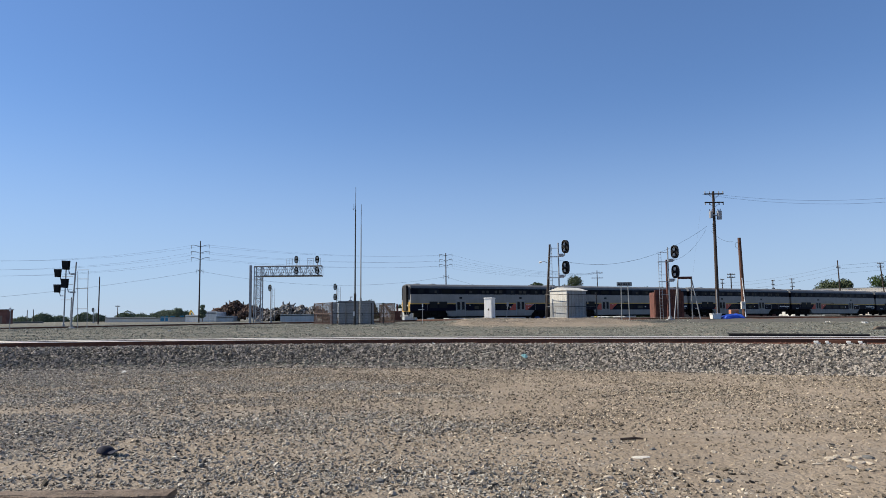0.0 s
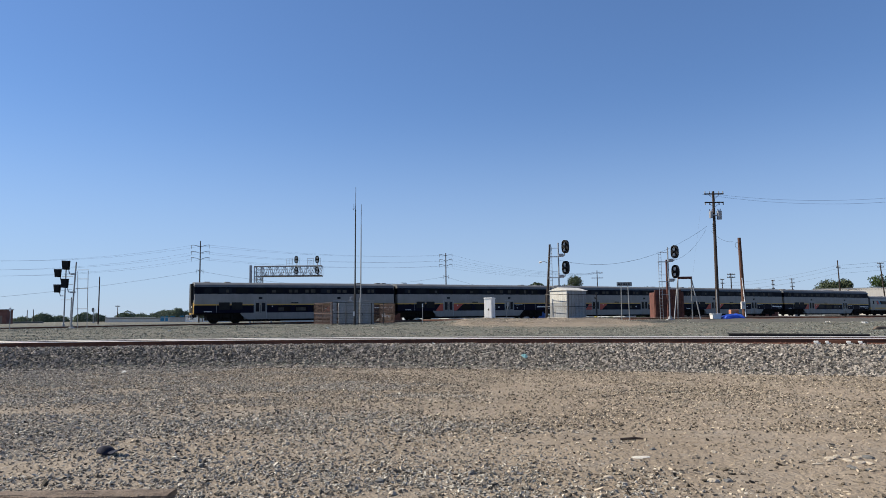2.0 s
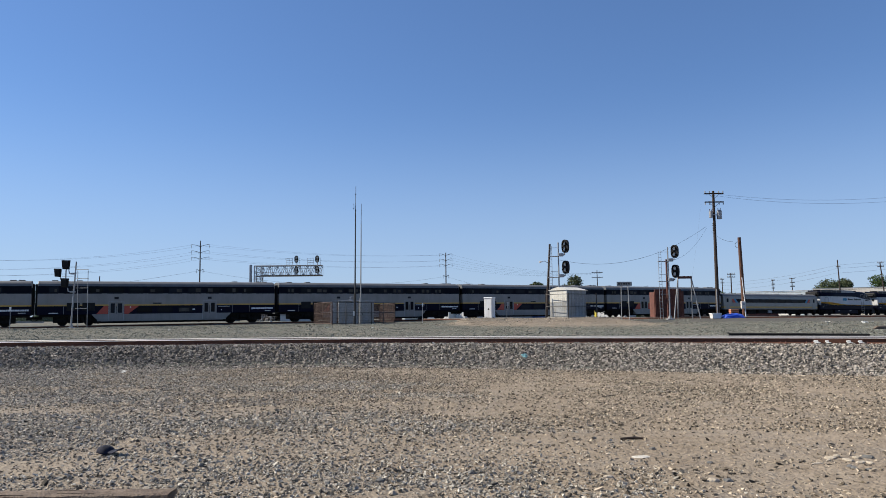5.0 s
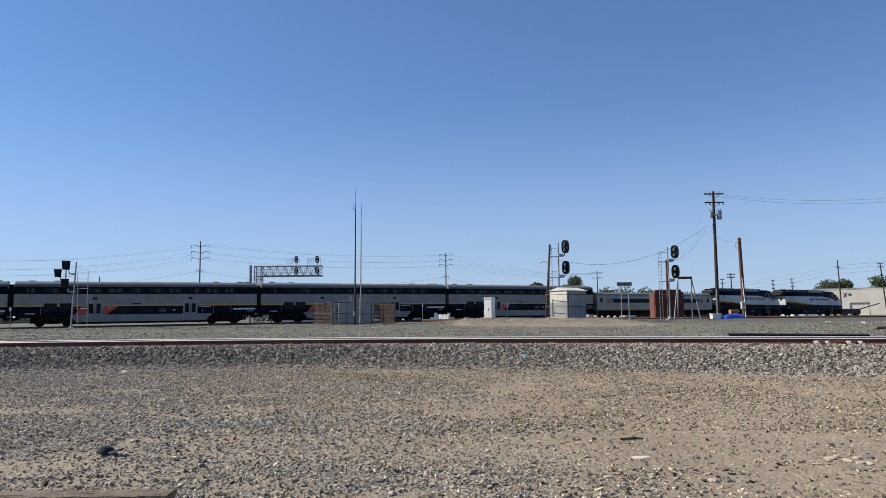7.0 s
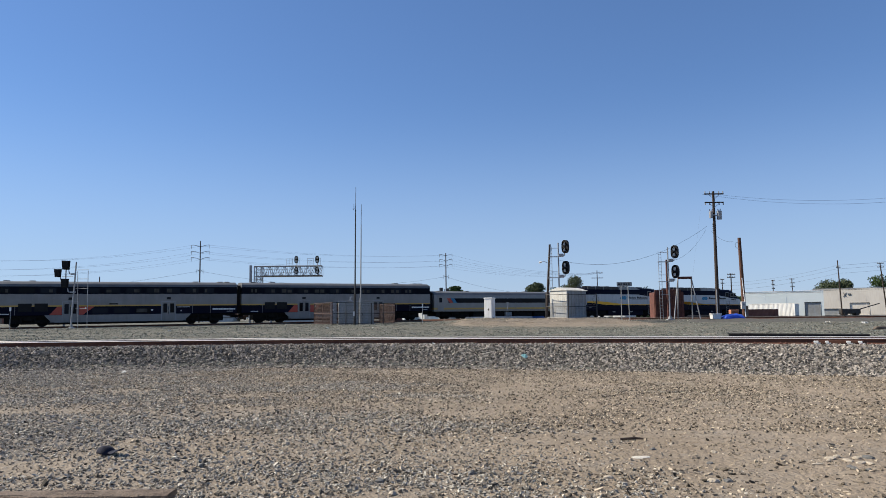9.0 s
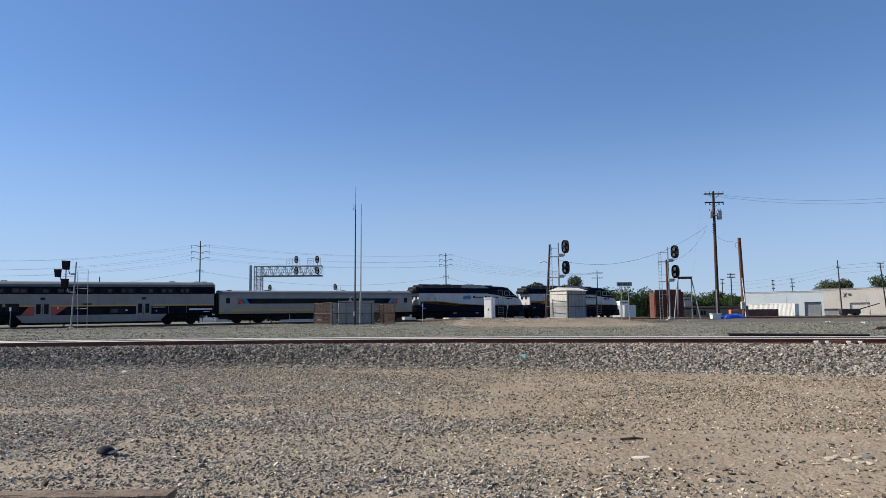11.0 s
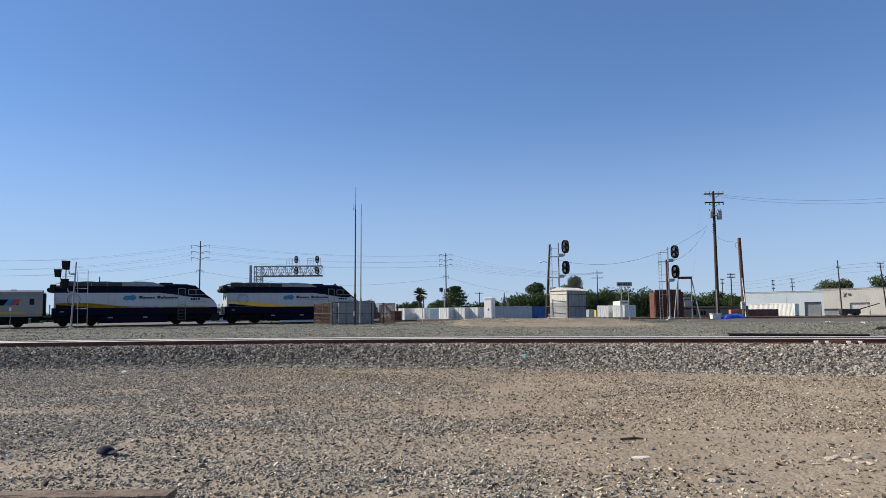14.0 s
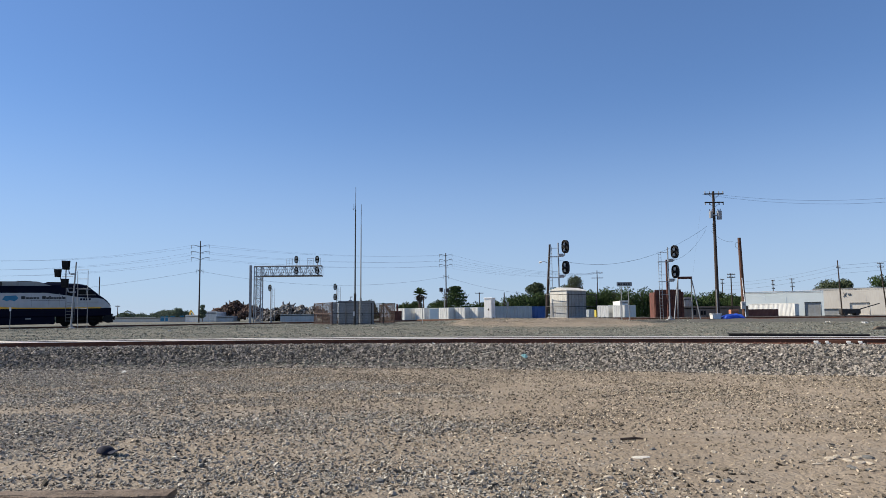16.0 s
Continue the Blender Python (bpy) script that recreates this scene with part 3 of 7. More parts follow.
    # end gangways
    for k in (-1, 1):
        if cab and k < 0:
            bm = B()
            box(bm, -12.74, -12.66, -1.28, 1.28, 1.10, 2.45, 0.03)
            part("cab_front", bm, OLDYELLOW, t, "yellow cab end below the gangway")
            bm = B()
            box(bm, -12.98, -12.70, -0.62, 0.62, 1.25, 4.72, 0.05)
            part("gangway", bm, RUBBER, t)
            for y in (-1.28, 0.80):
                bm = B()
                box(bm, -12.74, -12.66, y, y + 0.48, 2.75, 4.45, 0.02)
                part("cab_window", bm, GLASS, t)
            for y in (-1.05, 0.85):
                bm = B()
                box(bm, -12.94, -12.86, y, y + 0.22, 1.85, 2.05, 0.02)
                part("headlight", bm, WHITE, t)
            bm = B()
            for y in (-1.2, -0.7, 0.7, 1.2):
                rod(bm, (-12.9, y, 1.1), (-13.0, y, 0.45), 0.03, 0.03, 6)
            box(bm, -13.05, -12.7, -1.3, 1.3, 0.5, 0.62, 0.02)
            rod(bm, (-12.92, -1.35, 1.2), (-12.92, -1.35, 2.4), 0.025, 0.025, 6)
            part("pilot_step", bm, STEEL, t)
        else:
            bm = B()
            for i in range(3):
                box(bm, min(k * (12.66 + i * 0.09), k * (12.74 + i * 0.09)), max(k * (12.66 + i * 0.09), k * (12.74 + i * 0.09)), -0.78, 0.78, 1.2, 4.55, 0.02)
            part("gangway", bm, RUBBER, t)
    for sg in (-1, 1):
        bm = B()
        rod(bm, (12.62, sg * 1.44, 4.35), (12.78, sg * 1.30, 4.60), 0.06, 0.06, 6)
        box(bm, 12.66, 12.74, min(sg * 1.0, sg * 1.42), max(sg * 1.0, sg * 1.42), 4.1, 4.62, 0.02)
        part("end_light", bm, STEEL, t)
    return t


def single_deck(m):
    t = thing("single_deck_coach", m, "stainless single-deck coach with a dark window band and yellow stripe", "passenger coach")
    side = [(1.36, 0.98), (1.50, 1.10), (1.53, 1.38), (1.53, 1.62), (1.53, 2.28), (1.53, 2.95), (1.47, 3.42), (1.22, 3.72), (0.7, 3.90), (0.0, 3.95)]
    sec = [(-y, z) for y, z in side] + [(y, z) for y, z in side[-2::-1]]
    half = [2, 0, 1, 0, 0, 0, 3, 3, 3]
    E = 12.62
    rings = [[(x, y, z) for y, z in sec] for x in (-E, -11, -6, 0, 6, 11, E)]
    bm = B()
    loft(bm, rings, half + half[::-1])
    part("body", bm, [STEEL, OLDYELLOW, UNDER, ROOFGREY], t)
    sd = Sides()
    both(sd, -10.4, 10.4, 1.53, 1.542, 2.30, 2.93)
    sd.link("window_band", BAND, t)
    for i in range(10):
        x = -8.75 + i * 1.76
        pane(t, x, x + 1.68, 2.38, 2.86, 1.546)
    for k in (-1, 1):
        for c0, col, nm in ((9.3, TEAL, "teal_chevron"), (9.9, RED, "red_chevron")):
            bm = B()
            for sg in (-1, 1):
                y0, y1 = sorted((sg * 1.542, sg * 1.553))
                prism(bm, [(k * (c0 - 0.25), 2.30), (k * (c0 + 0.30), 2.30), (k * (c0 + 0.75), 2.93), (k * (c0 + 0.2), 2.93)], y0, y1)
            part(nm, bm, col, t)
        sd = Sides()
        both(sd, min(k * 11.15, k * 12.1), max(k * 11.15, k * 12.1), 1.528, 1.548, 1.15, 3.28, 0.02)
        dr = sd.link("door_leaf", STEEL, t)
        pane(dr, min(k * 11.4, k * 11.85), max(k * 11.4, k * 11.85), 2.35, 3.0, 1.552, "door_window")
        bm = B()
        for i in range(3):
            a, b = sorted((k * (12.60 + i * 0.1), k * (12.69 + i * 0.1)))
            box(bm, a, b, -0.75, 0.75, 1.1, 3.6, 0.02)
        part("gangway", bm, RUBBER, t)
        bm = B()
        a, b = sorted((k * 12.1, k * 12.95))
        box(bm, a, b, -0.14, 0.14, 0.7, 0.98, 0.03)
        box(bm, min(k * 11.6, k * 12.3), max(k * 11.6, k * 12.3), -1.4, 1.4, 0.45, 1.0, 0.03)
        part("coupler_and_steps", bm, UNDER, t)
        truck(t, k * 9.0, 2.6)
    sd = Sides()
    both(sd, -0.75, -0.68, 1.53, 1.55, 1.15, 3.4)
    both(sd, 0.68, 0.75, 1.53, 1.55, 1.15, 3.4)
    both(sd, -12.5, 12.5, 1.53, 1.545, 3.30, 3.33)
    both(sd, -12.5, 12.5, 1.53, 1.540, 1.95, 1.97)
    sd.each("side_trim", STEEL, t)
    for x, w, z, mt in ((-6.3, 2.2, 0.32, UNDER), (-3.4, 2.3, 0.36, UNDER), (-0.9, 1.1, 0.42, GREYPAINT), (0.5, 3.2, 0.34, UNDER), (4.1, 2.4, 0.32, UNDER)):
        bm = B()
        box(bm, x, x + w, -1.25, 1.25, z, 1.05, 0.04)
        part("underfloor_box", bm, mt, t)
    bm = B()
    for x in (-11.5, -7, 3, 9.6):
        box(bm, x, x + 0.5, -0.4, 0.4, 3.90, 4.01, 0.02)
    part("roof_vent", bm, ROOFGREY, t)
    return t


def locomotive(m, label):
    t = thing("locomotive", m, label, "locomotive", "locomotives of the train")
    # one shell: white flanks, navy roof, sloping nose towards +x
    half = [1, 1, 1, 0, 0, 0, 0]
    stations = [(-8.35, 4.70, 1.50, 3.62, 4.35), (-4, 4.76, 1.50, 3.62, 4.35), (2.2, 4.76, 1.50, 3.62, 4.35), (4.2, 4.72, 1.50, 3.35, 4.32), (5.2, 4.70, 1.50, 3.18, 4.30), (5.95, 4.55, 1.48, 3.10, 4.18),
                (6.6, 4.08, 1.45, 3.08, 3.82), (7.25, 3.48, 1.40, 3.05, 3.34), (7.8, 3.12, 1.32, 2.92, 3.02), (8.25, 2.72, 1.20, 2.50, 2.62), (8.55, 2.25, 1.05, 2.12, 2.20)]
    rings = []
    for x, top, w, wz, sh in stations:
        zlo = 1.95
        a = [(w, zlo), (w, zlo + (wz - zlo) * 0.3), (w, zlo + (wz - zlo) * 0.65), (w, wz), (w * 0.985, wz + (sh - wz) * 0.5), (w * 0.95, sh), (w * 0.72, sh + (top - sh) * 0.8), (0.0, top)]
        rings.append([(x, -y, z) for y, z in a] + [(x, y, z) for y, z in a[-2::-1]])
    bm = B()
    loft(bm, rings, half + half[::-1])
    part("carbody", bm, [NAVY, LOCOWHITE], t, "white flanks below a navy roof", True)
    bm = B()
    rings = []
    for x, w in ((-8.7, 1.44), (-8.4, 1.5), (5.0, 1.5), (7.2, 1.42), (8.2, 1.24), (8.62, 1.08)):
        rings.append([(x, -w * 0.96, 1.05), (x, -w, 1.15), (x, -w, 1.97), (x, 0, 1.99), (x, w, 1.97), (x, w, 1.15), (x, w * 0.96, 1.05)])
    loft(bm, rings)
    part("frame_skirt", bm, NAVY, t)
    # yellow sweep
    bm = B()
    n = 26
    for sg in (-1, 1):
        lo, hi = [], []
        for i in range(n + 1):
            x = -8.3 + 15.9 * i / n
            u = i / n
            c = 1.98 + 0.42 * math.exp(-((u - 0.0) / 0.30) ** 2)
            w = 0.06 + 0.17 * math.exp(-((u - 0.22) / 0.17) ** 2)
            yy = sg * (1.508 if x < 5.6 else 1.508 - 0.09 * ((x - 5.6) / 2.0) ** 1.6)
            lo.append(bm.verts.new((x, yy, c - w)))
            hi.append(bm.verts.new((x, yy, c + w)))
        for i in range(n):
            bm.faces.new((lo[i], lo[i + 1], hi[i + 1], hi[i]))
    bmesh.ops.solidify(bm, geom=bm.faces, thickness=0.006)
    part("yellow_sweep", bm, YELLOW, t, "yellow swoosh along the flank")
    bm = B()
    for sg in (-1, 1):
        y0, y1 = sorted((sg * 1.500, sg * 1.507))
        pts = [(-8.3, 1.97), (-8.3, 2.34)] + [(-8.3 + 6.2 * i / 12, 1.97 + 0.36 * math.exp(-(i / 12 * 1.35) ** 2)) for i in range(1, 12)] + [(-2.1, 1.97)]
        prism(bm, pts, y0, y1)
    part("navy_sweep", bm, NAVY, t)
    # slanted radiator panels along the roof edge
    for i in range(6):
        x0 = -8.0 + i * 1.56
        for sg in (-1, 1):
            y0, y1 = sorted((sg * 1.30, sg * 1.40))
            bm = B()
            prism(bm, [(x0, 4.36), (x0 + 1.53, 4.36), (x0 + (1.53 if i < 5 else 2.9), 4.38), (x0 + (1.53 if i < 5 else 1.7), 4.82), (x0, 4.82)], y0, y1)
            panel = part("radiator_panel", bm, DARKSTEEL if i < 4 else GREYPAINT, t)
            bm = B()
            box(bm, x0, x0 + 1.52, y0 - 0.012, y1 + 0.012, 4.80, 4.845, 0.008)
            box(bm, x0 + 1.50, x0 + 1.545, y0 - 0.010, y1 + 0.010, 4.36, 4.82)
            part("panel_frame", bm, GALV, panel, "pale metal panel edge")
    for x in (-7.1, -5.3, -3.5):
        bm = B()
        rod(bm, (x, 0, 4.7), (x, 0, 4.92), 0.72, 0.72, 20)
        part("roof_fan", bm, BLACK, t)
    bm = B()
    box(bm, -0.6, 0.8, -0.45, 0.45, 4.72, 4.95, 0.05)
    box(bm, 2.2, 3.6, -0.9, 0.9, 4.68, 4.82, 0.04)
    part("roof_hatch", bm, BLACK, t)
    # rear end: white face, porthole, overhanging blower, steps
    bm = B()
    box(bm, -8.50, -8.34, -1.46, 1.46, 1.98, 3.62, 0.04)
    part("rear_face", bm, LOCOWHITE, t)
    bm = B()
    rod(bm, (-8.53, -0.55, 3.05), (-8.49, -0.55, 3.05), 0.26, 0.26, 18)
    rod(bm, (-8.53, 0.55, 3.05), (-8.49, 0.55, 3.05), 0.26, 0.26, 18)
    box(bm, -8.95, -8.3, -1.3, 1.3, 3.66, 4.55, 0.16)
    rod(bm, (-8.98, -1.0, 3.95), (-8.98, 1.0, 3.95), 0.24, 0.24, 14)
    part("rear_blower", bm, BLACK, t)
    bm = B()
    for y in (-1.38, -1.0, 1.0, 1.38):
        rod(bm, (-8.92, y, 1.2), (-8.92, y, 2.35), 0.025, 0.025, 6)
    for z in (0.5, 0.85, 1.2):
        box(bm, -9.0, -8.6, -1.45, 1.45, z, z + 0.05)
    box(bm, -9.2, -8.5, -0.15, 0.15, 0.75, 1.0, 0.03)
    for y in (-0.7, -0.4, 0.4, 0.7):
        rod(bm, (-8.8, y, 1.0), (-9.15, y, 0.5), 0.035, 0.035, 6)
    part("rear_steps", bm, UNDER, t)
    # cab
    for sg in (-1, 1):
        bm = B()
        y0, y1 = sorted((sg * 1.43, sg * 1.492))
        prism(bm, [(5.28, 3.42), (6.98, 3.42), (6.35, 3.98), (5.28, 3.98)], y0, y1)
        part("cab_window", bm, GLASS, t)
        bm = B()
        y0, y1 = sorted((sg * 1.46, sg * 1.50))
        for a, b, c, d in ((5.22, 5.30, 3.36, 4.04), (5.22, 6.5, 3.98, 4.05), (5.22, 7.05, 3.36, 3.43), (6.05, 6.12, 3.4, 4.0)):
            box(bm, a, b, y0, y1, c, d)
        part("window_frame", bm, STEEL, t)
        bm = B()
        y0, y1 = sorted((sg * 1.495, sg * 1.512))
        box(bm, 4.10, 4.16, y0, y1, 2.0, 4.15)
        box(bm, 4.86, 4.92, y0, y1, 2.0, 4.15)
        box(bm, 4.10, 4.92, y0, y1, 4.10, 4.16)
        part("cab_door_frame", bm, STEEL, t)
        bm = B()
        box(bm, 4.28, 4.74, y0, y1, 3.35, 3.95, 0.01)
        part("cab_door_window", bm, GLASS, t)
        bm = B()
        for z in (0.55, 0.9, 1.25, 1.6):
            box(bm, 4.2, 4.9, min(sg * 1.46, sg * 1.56), max(sg * 1.46, sg * 1.56), z, z + 0.045)
        for z in (2.25, 2.55):
            box(bm, 4.25, 4.85, min(sg * 1.50, sg * 1.56), max(sg * 1.50, sg * 1.56), z, z + 0.04)
        rod(bm, (4.14, sg * 1.54, 0.5), (4.14, sg * 1.54, 2.6), 0.022, 0.022, 6)
        rod(bm, (4.96, sg * 1.54, 0.5), (4.96, sg * 1.54, 2.6), 0.022, 0.022, 6)
        part("cab_ladder", bm, STEEL, t)
    bm = B()
    pts = [(6.02, 4.535), (7.22, 3.535), (7.25, 3.50), (6.02, 4.46)]
    prism(bm, pts, -1.02, 1.02)
    part("windshield", bm, GLASS, t)
    # lettering bars, emblem, medallion, panel lines
    for sg in (-1, 1):
        bm = B()
        y0, y1 = sorted((sg * 1.498, sg * 1.508))
        prism(bm, [(-1.75, 2.92), (-1.55, 3.28), (-0.5, 3.36), (-0.3, 3.05), (-0.62, 2.74), (-1.1, 2.86), (-1.3, 2.74)], y0, y1)
        part("emblem", bm, TEAL, t, "teal emblem shape")
    sd = Sides()
    x = -0.05
    for w in (0.52, 0.42, 0.22, 0.26, 0.36, 0.32, 0.0, 0.48, 0.36, 0.12, 0.12, 0.26, 0.36, 0.26, 0.36, 0.12, 0.36):
        if w:
            both(sd, x, x + w * 0.72, 1.498, 1.507, 2.96, 3.16 + (0.12 if w in (0.52, 0.48, 0.12) else 0))
        x += (w or 0.30) * 0.80
    both(sd, 0.8, 4.0, 1.498, 1.506, 2.80, 2.825)
    sd.each("lettering_bar", DARKSTEEL, t, "grey painted lettering bars")
    sd = Sides()
    x = 5.5
    for w in (0.22, 0.22, 0.16, 0.2):
        both(sd, x, x + w, 1.476, 1.500, 2.80, 3.02)
        x += 0.28
    sd.each("unit_mark", NAVY, t)
    for sg in (-1, 1):
        bm = B()
        for r, k in ((0.62, 0.05), (0.45, 0.03)):
            for i in range(24):
                a0, a1 = math.pi * 2 * i / 24, math.pi * 2 * (i + 1) / 24
                if r > 0.5 or i % 3:
                    rod(bm, (-6.6 + r * math.cos(a0), sg * 1.503, 2.86 + r * math.sin(a0)), (-6.6 + r * math.cos(a1), sg * 1.503, 2.86 + r * math.sin(a1)), k * 0.5, k * 0.5, 4)
        part("medallion", bm, ROOFGREY, t)
    sd = Sides()
    for x in (-5.4, -3.2, 0.9, 2.5, 3.5):
        both(sd, x, x + 0.03, 1.497, 1.505, 2.2, 3.6)
    both(sd, 5.3, 7.3, 1.46, 1.494, 2.58, 2.61)
    sd.each("panel_seam", GREYPAINT, t)
    # below the frame
    bm = B()
    box(bm, -4.1, 3.1, -1.42, 1.42, 0.26, 1.10, 0.10)
    part("fuel_tank", bm, NAVY, t)
    sd = Sides()
    for x in (-3.2, 0.4):
        both(sd, x, x + 0.5, 1.42, 1.46, 0.8, 0.95)
    both(sd, -7.9, -7.5, 1.5, 1.53, 1.52, 1.62)
    sd.each("tank_fitting", STEEL, t)
    truck(t, -6.2, 2.75, True)
    truck(t, 5.5, 2.75, True)
    bm = B()
    prism(bm, [(8.0, 1.2), (8.75, 1.15), (8.85, 0.35), (8.3, 0.3), (7.7, 0.55)], -1.25, 1.25)
    box(bm, 8.6, 9.05, -0.16, 0.16, 0.75, 1.02, 0.03)
    for y in (-0.6, 0.6):
        rod(bm, (8.75, y, 1.1), (9.0, y, 0.6), 0.04, 0.04, 6)
    box(bm, 8.6, 8.85, -1.1, 1.1, 1.10, 1.30, 0.03)
    part("pilot", bm, BLACK, t, "black pilot with coupler")
    bm = B()
    for y in (-0.25, 0.25):
        rod(bm, (8.3, y, 2.45), (8.48, y, 2.42), 0.11, 0.11, 12)
    part("headlight", bm, WHITE, t)
    return t


train = []


def build_train():
    s0 = s_front(0)
    at = s0
    cars = []
    label = "two-level silver coach with navy band, yellow stripe and dark windows"
    first = coach("coach", car_pose(at + COACH / 2), "leading two-level silver and navy coach with a yellow cab end", True, (False, True))
    cars.append((first, COACH / 2))
    off = COACH
    second = coach("coach", car_pose(at + off + COACH / 2), label, False, (True, False))
    cars.append((second, off + COACH / 2))
    third = coach("coach", car_pose(at + 2 * COACH + COACH / 2), label, False, (True, False))
    cars.append((third, 2.5 * COACH))
    cars.append((copy_thing(second, car_pose(at + 3.5 * COACH)), 3.5 * COACH))
    cars.append((copy_thing(third, car_pose(at + 4.5 * COACH)), 4.5 * COACH))
    cars.append((single_deck(car_pose(at + 5.5 * COACH)), 5.5 * COACH))
    one = locomotive(car_pose(at), "white and navy diesel locomotive with a sloping nose and yellow swoosh")
    cars.append((one, 6 * COACH + LOCO / 2 + 0.25))
    cars.append((copy_thing(one, car_pose(at)), 6 * COACH + 1.5 * LOCO + 0.45))
    return cars


train = build_train()


def motions():
    for car, off in train:
        walk(car, [(t, car_pose(s_front(t) + off)) for t in [i * 0.5 for i in range(33)]])


# ---- signals, gantry, antennas ----
def hooded_head(parent, x, y, z, aim, w=0.52, h=1.15, lamps=2):
    """A colour-light head: oval black backboard, deep hoods, seen from the front or the side."""
    m = Matrix.Translation((x, y, z)) @ Matrix.Rotation(aim, 4, "Z")
    bm = B()
    pts = []
    for i in range(20):
        a = 2 * math.pi * i / 20
        pts.append((w * math.copysign(abs(math.cos(a)) ** 0.75, math.cos(a)), h / 2 * math.copysign(abs(math.sin(a)) ** 0.75, math.sin(a))))
    prism(bm, pts, -0.02, 0.22 if h > 1.2 else 0.05)
    box(bm, -0.16, 0.16, 0.02, 0.30, -h * 0.40, h * 0.40, 0.04)
    head = part("signal_head", bm, BLACK, parent, "black colour-light signal head")
    head.matrix_basis = m
    for k in range(lamps):
        zz = (k - (lamps - 1) / 2) * h * 0.42
        bm = B()
        rings = []
        for yy, r in ((-0.02, 0.19), (-0.24, 0.20)):
            rings.append([(r * math.cos(a), yy, zz + r * math.sin(a)) for a in [math.radians(-40 + 260 * i / 12) for i in range(13)]])
        loft(bm, rings, caps=False)
        bmesh.ops.solidify(bm, geom=bm.faces, thickness=0.012)
        part("hood", bm, BLACK, head)
        bm = B()
        rod(bm, (0, -0.06, zz), (0, -0.02, zz), 0.165, 0.175, 14)
        part("lens", bm, LENS, head)
    return head


def ladder(parent, x, y, z0, z1, w=0.4, mat_=None, lean=0.0):
    bm = B()
    for sg in (-1, 1):
        rod(bm, (x + sg * w / 2, y, z0), (x + sg * w / 2 + lean, y, z1), 0.022, 0.022, 6)
    n = int((z1 - z0) / 0.32)
    for i in range(1, n):
        zz = z0 + (z1 - z0) * i / n
        rod(bm, (x - w / 2 + lean * i / n, y, zz), (x + w / 2 + lean * i / n, y, zz), 0.014, 0.014, 5)
    return part("ladder", bm, mat_ or GALV, parent)


def base_of(parent, x, y, z, r=0.16):
    bm = B()
    box(bm, x - r * 1.9, x + r * 1.9, y - r * 1.9, y + r * 1.9, z - 0.25, z + 0.12, 0.03)
    rod(bm, (x, y, z + 0.1), (x, y, z + 0.40), r * 1.3, r * 0.8, 10)
    return part("mast_base", bm, GREYPAINT, parent)


def twin_head_signal(px, y, top, heads, label, mast_r=0.075, aim=-0.35, lad=-0.75, base=0.0, rust=False):
    """A mast with two heads one above the other on the right and a ladder on the left."""
    z0 = gz(px, y)
    t = thing("railway_signal", Matrix.Translation((px, y, z0)), label, "railway signal", "railway signals")
    h = top - z0
    base_of(t, 0, 0, 0)
    bm = B()
    rod(bm, (0, 0, 0.2), (0, 0, h), mast_r, mast_r * 0.85, 10)
    part("mast", bm, GALV, t)
    for zz in heads:
        z = zz - z0
        hooded_head(t, 0.62, -0.10, z, aim, 0.37, 1.28)
        bm = B()
        rod(bm, (0, 0, z - 0.82), (0.62, 0.06, z - 0.82), 0.05, 0.05, 8)
        rod(bm, (0.62, 0.06, z - 0.86), (0.62, 0.06, z - 0.45), 0.05, 0.05, 8)
        box(bm, 0.0, 0.5, -0.12, 0.12, z - 0.98, z - 0.68, 0.03)
        part("head_bracket", bm, GALV, t)
        bm = B()
        box(bm, lad - 0.25, 0.05, -0.25, 0.25, z - 1.0, z - 0.95)
        part("step_plate", bm, GALV, t)
    ladder(t, lad, 0.15, 0.1, h - 0.35, 0.27)
    bm = B()
    for zz in (0.35, 0.62, 0.93):
        rod(bm, (lad, 0.15, h * zz), (0, 0, h * zz), 0.02, 0.02, 5)
    part("ladder_stay", bm, GALV, t)
    return t


sx = 11.16
twin_head_signal(sx, 68.0, 8.46, (8.08, 6.05), "galvanised signal mast with two hooded black heads beside a bungalow", aim=-0.75)
sx2 = 21.90
twin_head_signal(sx2, 68.5, 7.96, (7.51, 5.58), "galvanised signal mast with two hooded black heads beside rusty plates", aim=-0.75)


